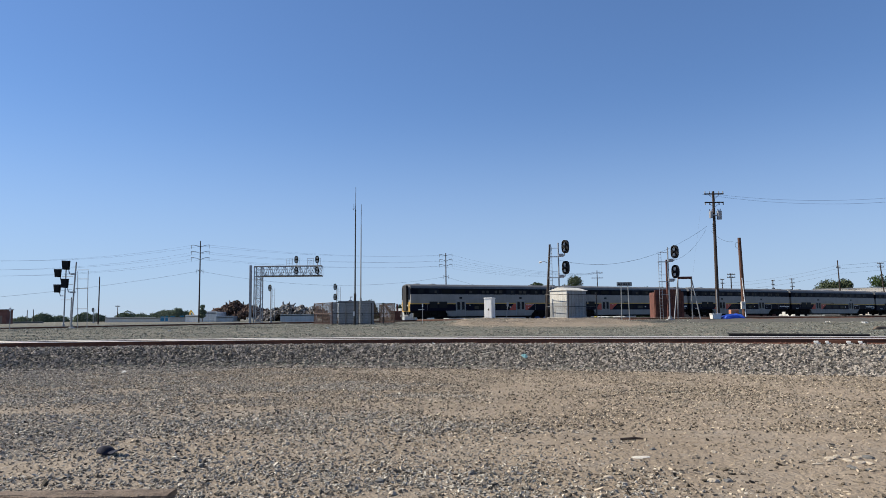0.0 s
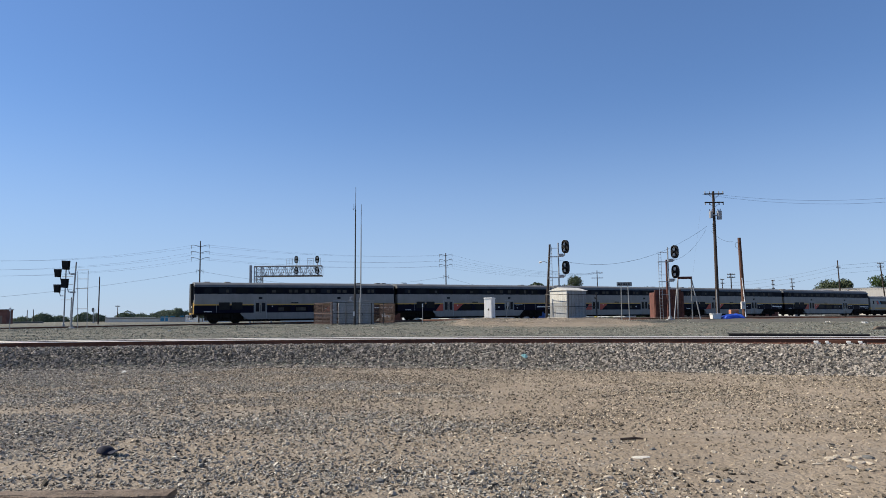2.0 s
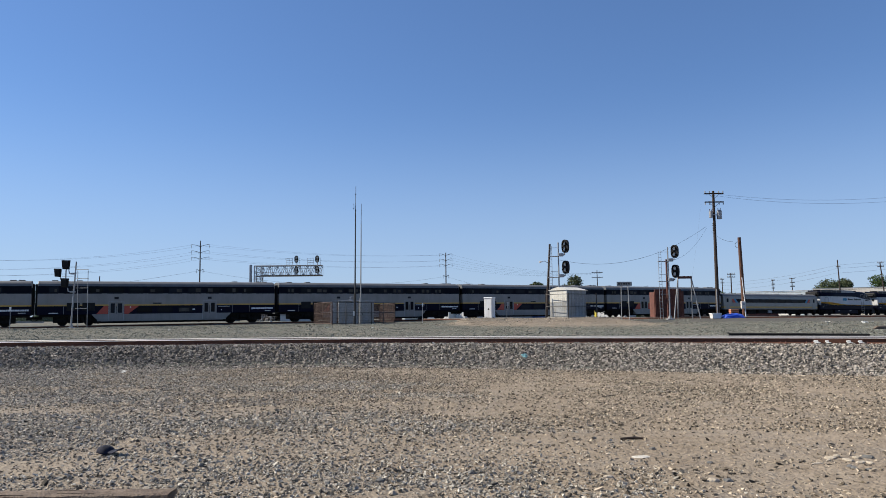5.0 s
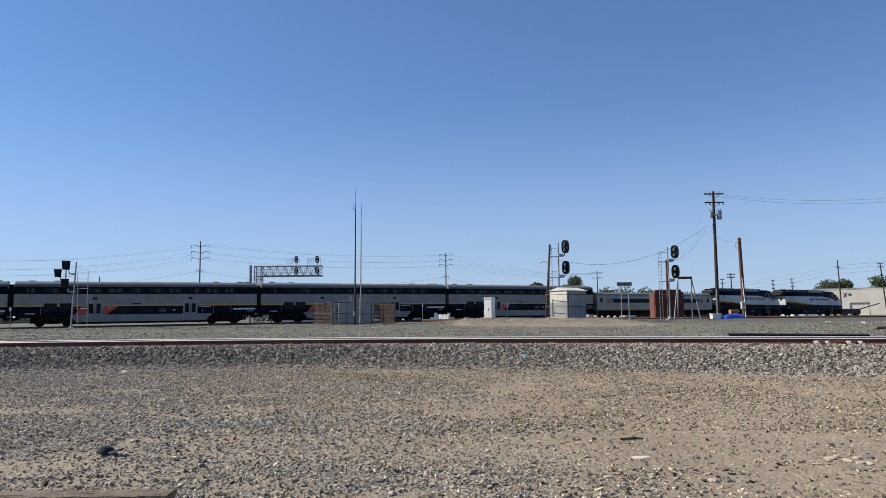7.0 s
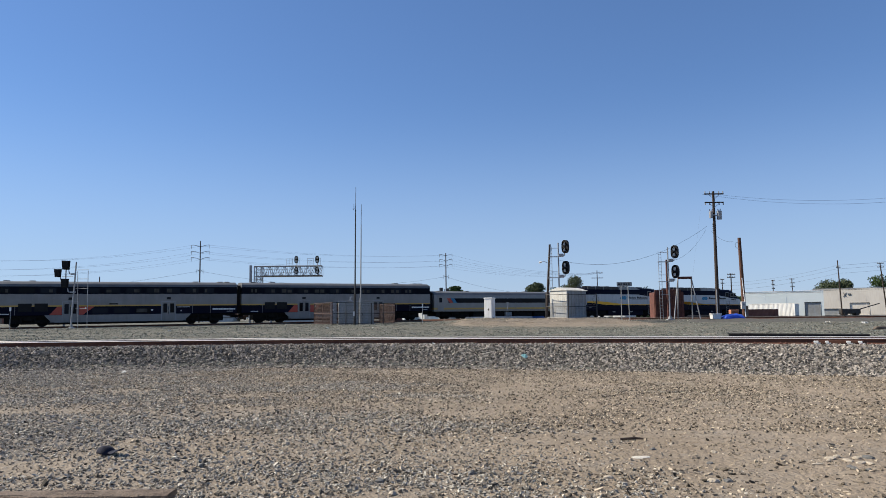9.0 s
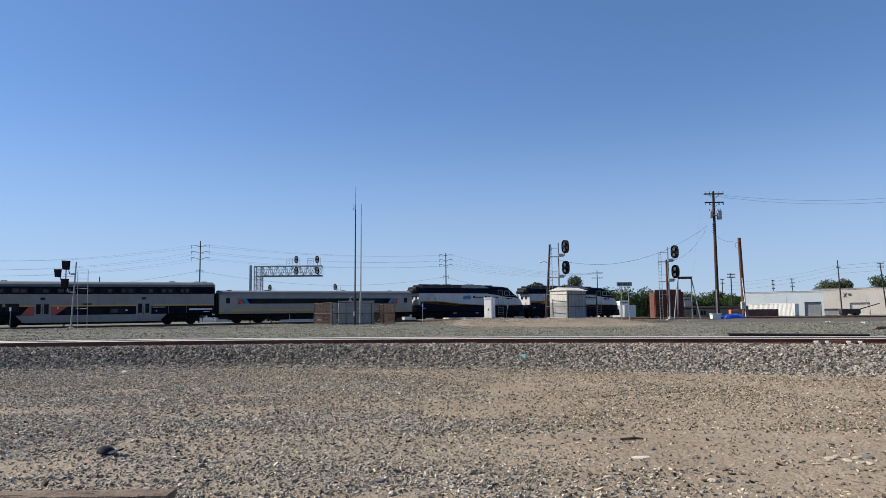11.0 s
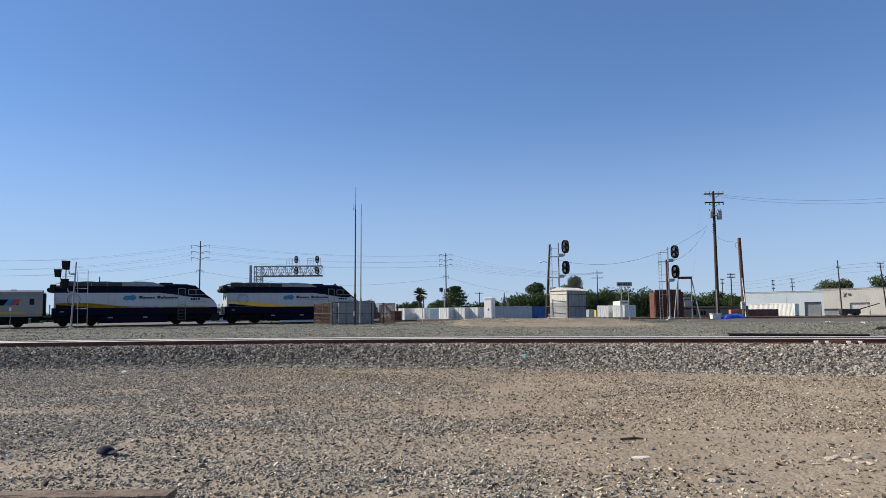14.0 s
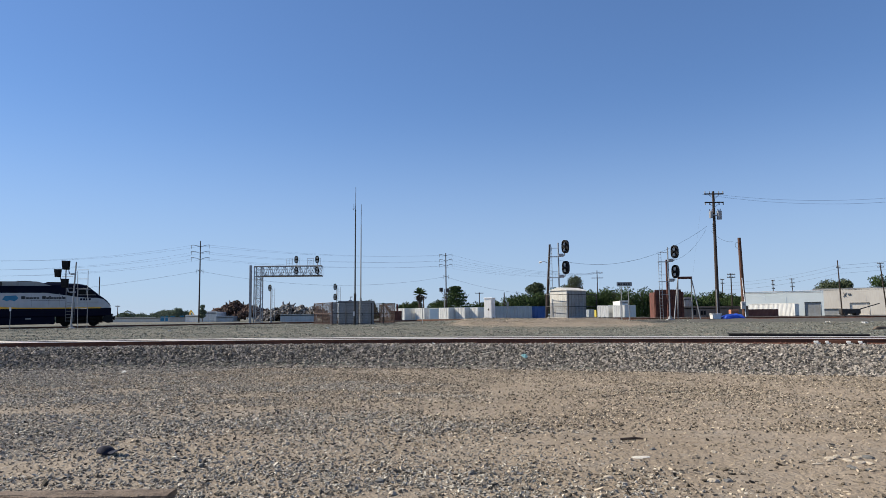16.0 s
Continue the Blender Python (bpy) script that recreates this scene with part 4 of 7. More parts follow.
def rear_view_signals():
    """Two masts whose square backboards are seen from behind, and a tall ladder frame."""
    y = 70.0
    xm = -36.79
    z0 = gz(xm, y)
    t = thing("railway_signal", Matrix.Translation((xm, y, z0)), "pale signal mast with square black backboards and ladder frame", "railway signal", "railway signals")
    base_of(t, 0, 0, 0, 0.13)
    bm = B()
    rod(bm, (-0.05, 0, 0.2), (0.25, 0, 7.25 - z0), 0.085, 0.065, 10)
    part("mast", bm, GALV, t)
    for hx, hz, w in ((-37.52 - xm, 6.92 - z0, 0.40), (-37.57 - xm, 5.12 - z0, 0.38)):
        bm = B()
        prism(bm, [(-w, 0.48), (w, 0.46), (w * 0.85, -0.46), (-w * 0.75, -0.42)], -0.05, 0.05)
        box(bm, -w * 0.5, w * 0.5, -0.32, -0.05, -0.36, 0.36, 0.04)
        hd = part("signal_head", bm, BLACK, t, "black signal head seen from behind")
        hd.matrix_basis = pose(hx, -0.1, hz, 0, 0, 14)
        bm = B()
        rod(bm, (hx + 0.25, 0, hz - 0.5), (hx + 0.35, 0, hz - 0.85), 0.045, 0.045, 6)
        rod(bm, (hx + 0.35, 0, hz - 0.85), (0.15, 0, hz - 0.85), 0.05, 0.05, 6)
        box(bm, -0.25, 0.25, -0.1, 0.1, hz - 0.95, hz - 0.80, 0.02)
        part("head_bracket", bm, GALV, t)
    bm = B()
    for lx in (0.62, 1.36):
        rod(bm, (lx + (0.08 if lx > 1 else -0.1), 0.2, 0.1), (lx - (0.3 if lx < 1 else 0), 0.2, 6.36 - z0), 0.03, 0.03, 6)
    for py_z in (6.47, 5.57, 4.62, 2.60):
        rod(bm, (0.2, 0.2, py_z - z0), (1.42, 0.2, py_z - z0), 0.028, 0.028, 6)
    part("ladder_frame", bm, GALV, t)
    y2 = 72.0
    x2 = -38.65
    z2 = gz(x2, y2)
    far = 1.222
    t2 = thing("railway_signal", Matrix.Translation((x2 * far, y2 * far, 1.5 + (z2 - 1.5) * far)) @ Matrix.Scale(far, 4), "second pale signal mast with square black backboards beyond the track", "railway signal", "railway signals")
    base_of(t2, 0, 0, 0, 0.12)
    bm = B()
    rod(bm, (0, 0, 0.2), (0.05, 0, 6.96 - z2), 0.07, 0.06, 10)
    part("mast", bm, GALV, t2)
    for hx, hz, w in ((-39.39 - x2, 6.28 - z2, 0.36), (-39.39 - x2, 4.71 - z2, 0.36)):
        bm = B()
        prism(bm, [(-w, 0.42), (w, 0.42), (w * 0.85, -0.42), (-w * 0.75, -0.40)], -0.05, 0.05)
        box(bm, -w * 0.5, w * 0.5, -0.3, -0.05, -0.32, 0.32, 0.04)
        hd = part("signal_head", bm, BLACK, t2, "black signal head seen from behind")
        hd.matrix_basis = pose(hx, -0.1, hz, 0, 0, 14)
        bm = B()
        rod(bm, (hx + 0.2, 0, hz - 0.4), (hx + 0.3, 0, hz - 0.75), 0.04, 0.04, 6)
        rod(bm, (hx + 0.3, 0, hz - 0.75), (0.05, 0, hz - 0.75), 0.045, 0.045, 6)
        part("head_bracket", bm, GALV, t2)
    bm = B()
    for py_z in (5.93, 5.12, 3.56):
        rod(bm, (-0.4, 0.1, py_z - z2), (0.75, 0.1, py_z - z2), 0.025, 0.025, 6)
    part("step_rung", bm, GALV, t2)


rear_view_signals()


def far_signal(x, y, top, heads, label, facing=0.2):
    z0 = gz(x, y)
    t = thing("railway_signal", Matrix.Translation((x, y, z0)), label, "railway signal", "railway signals")
    h = top - z0
    bm = B()
    rod(bm, (0, 0, -0.1), (0, 0, h), 0.09, 0.07, 10)
    part("mast", bm, GALV, t)
    base_of(t, 0, 0, 0, 0.2)
    for zz, dx in heads:
        hooded_head(t, dx, -0.15, zz - z0, facing, 0.24, 0.95)
        bm = B()
        rod(bm, (dx, 0.1, zz - z0 - 0.3), (0, 0, zz - z0 - 0.3), 0.04, 0.04, 6)
        part("head_bracket", bm, GALV, t)
    ladder(t, 0.34, 0.1, 0.3, h - 0.3, 0.36)
    return t


far_signal(-24.69, 101.0, 6.01, ((5.77, -0.12),), "pale mast with one black signal head beside the track")
far_signal(-89.1, 180.0, 4.5, ((4.0, -0.1),), "distant mast with one signal head far down the track")
far_signal(-16.01, 106.0, 6.30, ((6.05, -0.25), (4.52, -0.25)), "pale mast with two grey signal heads behind the fence")


def signal_gantry():
    y = 96.0
    xa, xb = -25.77, -24.85
    x_end = -16.57
    zt, zb = 8.54, 7.15
    z0 = gz(xa, y)
    t = thing("signal_gantry", Matrix.Translation((xa, y, z0)), "galvanised lattice cantilever gantry carrying black signal heads", "signal gantry")
    H, L, w = zt - z0, x_end - xa, xb - xa
    hb = zb - z0
    for dx in (0.0, w):
        for dy in (0.0, 1.0):
            bm = B()
            rod(bm, (dx, dy, -0.2), (dx, dy, H), 0.075, 0.075, 8)
            part("column", bm, GALV, t)
    bm = B()
    box(bm, -0.66, -0.40, -0.1, 0.4, -0.2, H + 0.15, 0.03)
    part("rear_post", bm, GALV, t)
    n = 9
    for dy in (0.0, 1.0):
        bm = B()
        for i in range(n):
            za, zc = H * i / n, H * (i + 1) / n
            rod(bm, (0, dy, za), (w, dy, zc), 0.03, 0.03, 5)
            rod(bm, (w, dy, za), (0, dy, zc), 0.03, 0.03, 5)
            rod(bm, (0, dy, zc), (w, dy, zc), 0.03, 0.03, 5)
        part("column_lattice", bm, GALV, t)
    for zz in (hb, H):
        for dy in (0.0, 1.0):
            bm = B()
            rod(bm, (0, dy, zz), (L, dy, zz), 0.06, 0.06, 8)
            part("chord", bm, GALV, t)
    bm = B()
    n = 16
    for i in range(n):
        xa_, xc = w + (L - w) * i / n, w + (L - w) * (i + 1) / n
        for dy in (0.0, 1.0):
            rod(bm, (xa_, dy, H if i % 2 == 0 else hb), (xc, dy, hb if i % 2 == 0 else H), 0.035, 0.035, 5)
            rod(bm, (xc, dy, hb), (xc, dy, H), 0.025, 0.025, 5)
        rod(bm, (xc, 0, hb), (xc, 1.0, hb), 0.025, 0.025, 5)
        rod(bm, (xc, 0, H), (xc, 1.0, H), 0.025, 0.025, 5)
    for k in range(1, 3):
        zz = hb + (H - hb) * k / 3
        rod(bm, (w, -0.35, zz), (L, -0.35, zz), 0.02, 0.02, 5)
    part("beam_lattice", bm, GALV, t)
    bm = B()
    box(bm, w, L, -0.45, 0.9, hb + 0.05, hb + 0.10)
    part("walkway", bm, GALV, t)
    for hx in (-19.94 - xa, -17.11 - xa):
        for zz in (9.35 - z0, 7.88 - z0):
            hooded_head(t, hx, -0.55, zz, 0.12, 0.27, 0.98)
        bm = B()
        rod(bm, (hx, -0.15, hb), (hx, -0.15, H + 1.25), 0.05, 0.05, 8)
        part("head_post", bm, GALV, t)
        bm = B()
        for dx in (-1.35, -1.0, -0.55, 0.45):
            rod(bm, (hx + dx, -0.4, H), (hx + dx, -0.4, H + 0.95), 0.02, 0.02, 5)
        for dz in (0.35, 0.65, 0.95):
            rod(bm, (hx - 1.35, -0.4, H + dz), (hx - 0.45, -0.4, H + dz), 0.02, 0.02, 5)
            rod(bm, (hx + 0.3, -0.4, H + dz), (hx + 0.45, -0.4, H + dz), 0.02, 0.02, 5)
        part("service_cage", bm, GALV, t)


signal_gantry()


def antennas():
    y = 74.0
    for px_x, top, thick, lab in ((-9.29, 15.29, 0.085, "tall thin guyed antenna mast with a dark foot"), (-8.87, 13.64, 0.075, "tall thin pale antenna mast behind the fence")):
        yy = y if thick > 0.08 else 75.5
        z0 = gz(px_x, yy)
        t = thing("antenna_mast", Matrix.Translation((px_x, yy, z0)), lab, "antenna mast", "antenna masts")
        h = top - z0
        bm = B()
        rod(bm, (0, 0, -0.1), (0.02, 0, h * 0.22), thick * 1.5, thick * 1.5, 12)
        part("mast_foot", bm, DARKSTEEL if thick > 0.08 else GREYPAINT, t)
        bm = B()
        rod(bm, (0.02, 0, h * 0.22), (0.06, 0, h * 0.83), thick * 0.95, thick * 0.65, 10)
        part("mast", bm, DARKSTEEL if thick > 0.08 else GREYPAINT, t)
        bm = B()
        rod(bm, (0.06, 0, h * 0.83), (0.09, 0, h), 0.035, 0.02, 6)
        part("whip", bm, DARKSTEEL, t)
        if thick > 0.08:
            bm = B()
            rod(bm, (-0.1, 0, h * 0.84), (-0.12, 0, h * 0.87), 0.03, 0.03, 6)
            rod(bm, (-0.1, 0, h * 0.84), (0.06, 0, h * 0.84), 0.015, 0.015, 5)
            box(bm, -0.22, -0.12, -0.02, 0.02, h * 0.832, h * 0.838)
            rod(bm, (0.0, 0, h * 0.94), (0.14, 0, h * 0.94), 0.03, 0.03, 5)
            part("dipole", bm, DARKSTEEL, t)
            bm = B()
            box(bm, -0.16, 0.0, -0.16, -0.12, 0.85, 1.35, 0.01)
            part("notice_plate", bm, WHITE, t, "small white plate on the mast foot")


antennas()


# ---- fenced equipment cabinet ----
def mesh_panel(bm, a, b, z0, z1, step, r):
    """Upright bars between two points, as the wires of a mesh."""
    a, b = Vector(a), Vector(b)
    n = max(1, int((b - a).length / step))
    for i in range(n + 1):
        p = a + (b - a) * (i / n)
        rod(bm, (p.x, p.y, z0), (p.x, p.y, z1), r, r, 4)
    k = max(1, int((z1 - z0) / (step * 1.6)))
    for j in range(k + 1):
        zz = z0 + (z1 - z0) * j / k
        rod(bm, (a.x, a.y, zz), (b.x, b.y, zz), r, r, 4)


def equipment_yard():
    x0, x1, x2, x3 = -14.09, -11.26, -5.51, -5.78
    corners = [(x0, 77.0), (x1, 71.5), (x2, 80.0), (-7.95, 88.0)]
    zg = gz(x1, 72)
    top = zg + 2.28
    t = thing("wire_fence", Matrix(), "dark framed wire fence with rusty panels round a cabinet", "fence")
    for (ax, ay), (bx, by), rusty in ((corners[0], corners[1], True), (corners[1], corners[2], False), (corners[0], corners[3], True), (corners[3], corners[2], True)):
        n = 2 if rusty else 5
        for i in range(n + 1):
            px_, py_ = ax + (bx - ax) * i / n, ay + (by - ay) * i / n
            if i or rusty:
                bm = B()
                rod(bm, (px_, py_, gz(px_, py_) - 0.2), (px_, py_, top + 0.05), 0.045, 0.045, 8)
                part("post", bm, BROWNWIRE if rusty else DARKSTEEL, t)
        bm = B()
        for zz in (zg + 0.12, zg + 1.2, top):
            rod(bm, (ax, ay, zz), (bx, by, zz), 0.035, 0.035, 6)
        part("fence_rail", bm, BROWNWIRE if rusty else DARKSTEEL, t)
        bm = B()
        mesh_panel(bm, (ax, ay, 0), (bx, by, 0), zg + 0.1, top, 0.085 if rusty else 0.16, 0.0075 if rusty else 0.005)
        tagged(part("wire_mesh", bm, BROWNWIRE if rusty else DARKSTEEL, t), kind="stuff")
    # the cabinet inside
    cx0, cx1, cy = -11.51, -7.64, 77.5
    z0 = gz(cx0, cy)
    zc = 3.18 - z0
    c = thing("equipment_cabinet", Matrix.Translation((cx0, cy, z0)) @ Matrix.Rotation(0.16, 4, "Z"), "grey sheet-metal equipment cabinet inside the wire fence", "cabinet")
    W = cx1 - cx0
    bm = B()
    box(bm, 0, W, 0, 2.4, 0.12, zc, 0.05)
    part("body", bm, GREYPAINT, c)
    bm = B()
    box(bm, -0.06, W + 0.06, -0.06, 2.46, zc, zc + 0.10, 0.03)
    part("roof", bm, GALV, c)
    bm = B()
    box(bm, -0.1, W + 0.1, -0.1, 2.5, -0.25, 0.13, 0.02)
    part("plinth", bm, CONCRETE, c)
    for i in range(4):
        bm = B()
        box(bm, 0.12 + i * (W - 0.2) / 4, (i + 1) * (W - 0.2) / 4, -0.03, 0.01, 0.3, zc - 0.15, 0.015)
        d = part("door_panel", bm, GREYPAINT, c)
        bm = B()
        box(bm, (i + 1) * (W - 0.2) / 4 - 0.16, (i + 1) * (W - 0.2) / 4 - 0.10, -0.07, -0.03, 1.0, 1.25, 0.01)
        part("handle", bm, DARKSTEEL, d)
    bm = B()
    box(bm, -0.9, -0.2, 0.1, 0.9, 0.1, zc - 0.05, 0.04)
    side = part("side_locker", bm, GALV, c, "pale steel locker")
    bm = B()
    box(bm, -0.75, -0.55, 0.06, 0.1, 1.55, 1.75, 0.01)
    part("label_plate", bm, WHITE, side)
    bm = B()
    rod(bm, (1.3, 1.0, zc), (1.3, 1.0, zc + 0.55), 0.05, 0.05, 8)
    rod(bm, (1.3, 1.0, zc + 0.55), (1.55, 1.0, zc + 0.55), 0.05, 0.05, 8)
    box(bm, 1.15, 1.5, 0.8, 1.2, zc + 0.05, zc + 0.22, 0.02)
    part("roof_vent", bm, GALV, c)
    # crane arm of a distant machine behind
    mx, my = -9.12, 120.0
    m = thing("loader_arm", Matrix.Translation((mx, my, gz(mx, my))), "green and brown machine arm behind the fence", "machine")
    bm = B()
    rod(bm, (1.0, 0, 0), (-0.9, 0, 3.0), 0.20, 0.16, 8)
    rod(bm, (-0.9, 0, 3.0), (-1.35, 0, 2.9), 0.18, 0.15, 8)
    rod(bm, (-1.35, 0, 2.9), (-1.5, 0, 1.2), 0.15, 0.12, 8)
    part("boom", bm, surface("green_paint", (0.05, 0.10, 0.07), (0.09, 0.15, 0.10), 2, 0.6), m)
    bm = B()
    box(bm, 0.2, 2.0, -0.8, 0.8, 0, 1.8, 0.1)
    box(bm, 1.1, 1.4, -0.15, 0.15, 1.8, 3.0, 0.03)
    part("machine_body", bm, RUST, m)


equipment_yard()


# ---- cabinets on the mounds ----
def white_cabinet():
    x, y = 3.81, 66.0
    W = 4.99 - x
    z0 = gz(x + W / 2, y)
    H = 3.07 - z0
    t = thing("relay_cabinet", Matrix.Translation((x, y + 0.4, z0)) @ Matrix.Rotation(-0.50, 4, "Z"), "white painted steel relay cabinet on a dirt mound", "cabinet")
    bm = B()
    box(bm, 0, W * 0.68, 0, W * 0.62, -0.1, H, 0.02)
    part("body", bm, WHITE, t)
    bm = B()
    box(bm, -0.04, W * 0.68 + 0.04, -0.05, W * 0.62 + 0.04, H, H + 0.11, 0.03)
    part("cap", bm, WHITE, t)
    bm = B()
    box(bm, 0.05, W * 0.68 - 0.05, -0.02, 0.01, 0.12, H - 0.1, 0.01)
    d = part("door", bm, WHITE, t)
    bm = B()
    prism(bm, [(0.36, H * 0.42), (0.40, H * 0.50), (0.52, H * 0.52), (0.45, H * 0.47), (0.55, H * 0.43), (0.44, H * 0.40)], -0.03, -0.02)
    part("handle", bm, DARKSTEEL, d)
    bm = B()
    box(bm, -0.1, W * 0.68 + 0.1, -0.1, W * 0.62 + 0.1, -0.4, 0.02, 0.02)
    part("plinth", bm, CONCRETE, t)
    # thin marker post beside it
    mx = 5.94
    p = thing("marker_post", Matrix.Translation((mx, 66.0, gz(mx, 66))), "thin leaning steel marker post with a small plate", "post")
    bm = B()
    rod(bm, (-0.12, 0, -0.2), (0.05, 0, 1.45), 0.025, 0.025, 6)
    part("stake", bm, GALV, p)
    bm = B()
    box(bm, -0.06, 0.14, -0.03, -0.02, 1.1, 1.5, 0.01)
    part("plate", bm, GREYPAINT, p)


white_cabinet()


def bungalow():
    """Signal bungalow: pale gable end, long grey flank, ribbed roof."""
    y = 62.5
    xa, xb, xc = 9.64, 10.70, 12.86
    z0 = gz(11.10, 63.0) - 0.02
    H = 3.85 - z0
    t = thing("signal_bungalow", Matrix.Translation((xb, 61.0, z0)) @ Matrix.Rotation(0.72, 4, "Z"), "grey signal bungalow with a pale gable end on a dirt mound", "bungalow")
    L, W = 2.6, 1.95
    bm = B()
    box(bm, 0, L, 0, W, 0.06, H - 0.22, 0.02)
    part("body", bm, GREYPAINT, t)
    bm = B()
    box(bm, -0.035, 0.0, 0.06, W - 0.06, 0.12, H * 0.50, 0.012)
    part("lower_door", bm, GREYPAINT, t)
    bm = B()
    box(bm, -0.04, 0.0, 0.03, W - 0.03, H * 0.50 + 0.02, H - 0.24, 0.012)
    part("upper_panel", bm, CREAMPANEL, t, "cream upper gable panel")
    bm = B()
    gy = W / 2
    a = [bm.verts.new(p) for p in ((-0.12, -0.12, H - 0.24), (-0.12, W + 0.12, H - 0.24), (-0.12, gy, H + 0.05))]
    b = [bm.verts.new(p) for p in ((L + 0.12, -0.12, H - 0.24), (L + 0.12, W + 0.12, H - 0.24), (L + 0.12, gy, H + 0.05))]
    bm.faces.new(a)
    bm.faces.new(b[::-1])
    for i in range(3):
        bm.faces.new((a[i], a[(i + 1) % 3], b[(i + 1) % 3], b[i]))
    part("roof", bm, CREAMPANEL, t)
    for i in range(6):
        bm = B()
        xx = 0.1 + i * (L - 0.25) / 5
        box(bm, xx, xx + 0.05, -0.022, 0.0, 0.1, H - 0.26, 0.008)
        part("wall_rib", bm, GREYPAINT, t)
    bm = B()
    box(bm, 0.1, L - 0.2, -0.03, 0.0, H * 0.62, H * 0.64, 0.008)
    part("seam", bm, GALV, t)
    bm = B()
    box(bm, -0.25, L + 0.15, -0.15, W + 0.15, -0.5, 0.07, 0.02)
    part("plinth", bm, CONCRETE, t)
    bm = B()
    rod(bm, (-0.12, -0.05, 0), (-0.12, -0.05, H * 0.92), 0.035, 0.035, 8)
    part("corner_pipe", bm, GALV, t)
    # wire fence behind and beside the bungalow
    f = thing("wire_fence", Matrix(), "dark posts and wires of a fence round the bungalow", "fence")
    pts = [(9.0, 62.3), (10.62, 60.2), (13.6, 62.9), (14.3, 66.0)]
    for x_, y_ in pts:
        bm = B()
        rod(bm, (x_, y_, gz(x_, y_) - 0.2), (x_, y_, gz(x_, y_) + 2.15), 0.045, 0.045, 8)
        part("post", bm, DARKSTEEL, f)
    for (a0, b0), (a1, b1) in zip(pts, pts[1:]):
        for zz in (1.0, 2.05):
            bm = B()
            rod(bm, (a0, b0, gz(a0, b0) + zz), (a1, b1, gz(a1, b1) + zz), 0.03, 0.03, 6)
            part("fence_rail", bm, DARKSTEEL, f)
        bm = B()
        mesh_panel(bm, (a0, b0, 0), (a1, b1, 0), gz(a0, b0) + 0.05, gz(a0, b0) + 2.05, 0.22, 0.003)
        tagged(part("wire_mesh", bm, DARKSTEEL, f), kind="stuff")


bungalow()


def street_light():
    x, y = 10.15, 70.0
    z0 = gz(x, y)
    t = thing("street_light", Matrix.Translation((x, y, z0)), "leaning dark wooden pole with a small lamp arm", "street light")
    h = 8.51 - z0
    lean = 10.66 - x
    bm = B()
    rod(bm, (0, 0, -0.2), (lean, 0, h), 0.14, 0.10, 10)
    part("pole", bm, WOOD, t)
    zl = 6.75 - z0
    bm = B()
    rod(bm, (lean * 0.7, 0, zl - 0.15), (lean * 0.7 - 0.45, -0.1, zl + 0.05), 0.025, 0.025, 6)
    rod(bm, (lean * 0.7 - 0.45, -0.1, zl + 0.05), (lean * 0.7 - 0.75, -0.1, zl), 0.025, 0.025, 6)
    arm = part("lamp_arm", bm, GALV, t)
    bm = B()
    rod(bm, (lean * 0.7 - 0.95, -0.1, zl - 0.05), (lean * 0.7 - 0.68, -0.1, zl + 0.02), 0.10, 0.07, 10)
    part("lamp_head", bm, WHITE, arm)


street_light()


def sign_on_posts():
    x0, x1, y = 15.57, 16.26, 62.0
    z0 = gz(x0, y)
    t = thing("trackside_sign", Matrix.Translation((x0, y, z0)), "narrow grey sign seen from behind on two thin posts", "sign")
    top = 4.14 - z0
    for dx, dd in ((0.06, -0.06), (x1 - x0 - 0.05, 0.08)):
        bm = B()
        rod(bm, (dx + dd, 0, -0.35), (dx, 0, top + 0.1), 0.04, 0.035, 8)
        part("post", bm, GREYPAINT, t)
    bm = B()
    box(bm, -0.34, x1 - x0 + 0.30, -0.05, -0.02, top - 0.20, top + 0.17, 0.01)
    b = part("board", bm, SIGNGREEN, t)
    bm = B()
    for i, w in enumerate((0.16, 0.10, 0.18, 0.12, 0.14)):
        box(bm, -0.22 + i * 0.22, -0.22 + i * 0.22 + w, -0.06, -0.05, top - 0.08, top + 0.06)
    part("lettering_bar", bm, DARKSTEEL, b)


sign_on_posts()


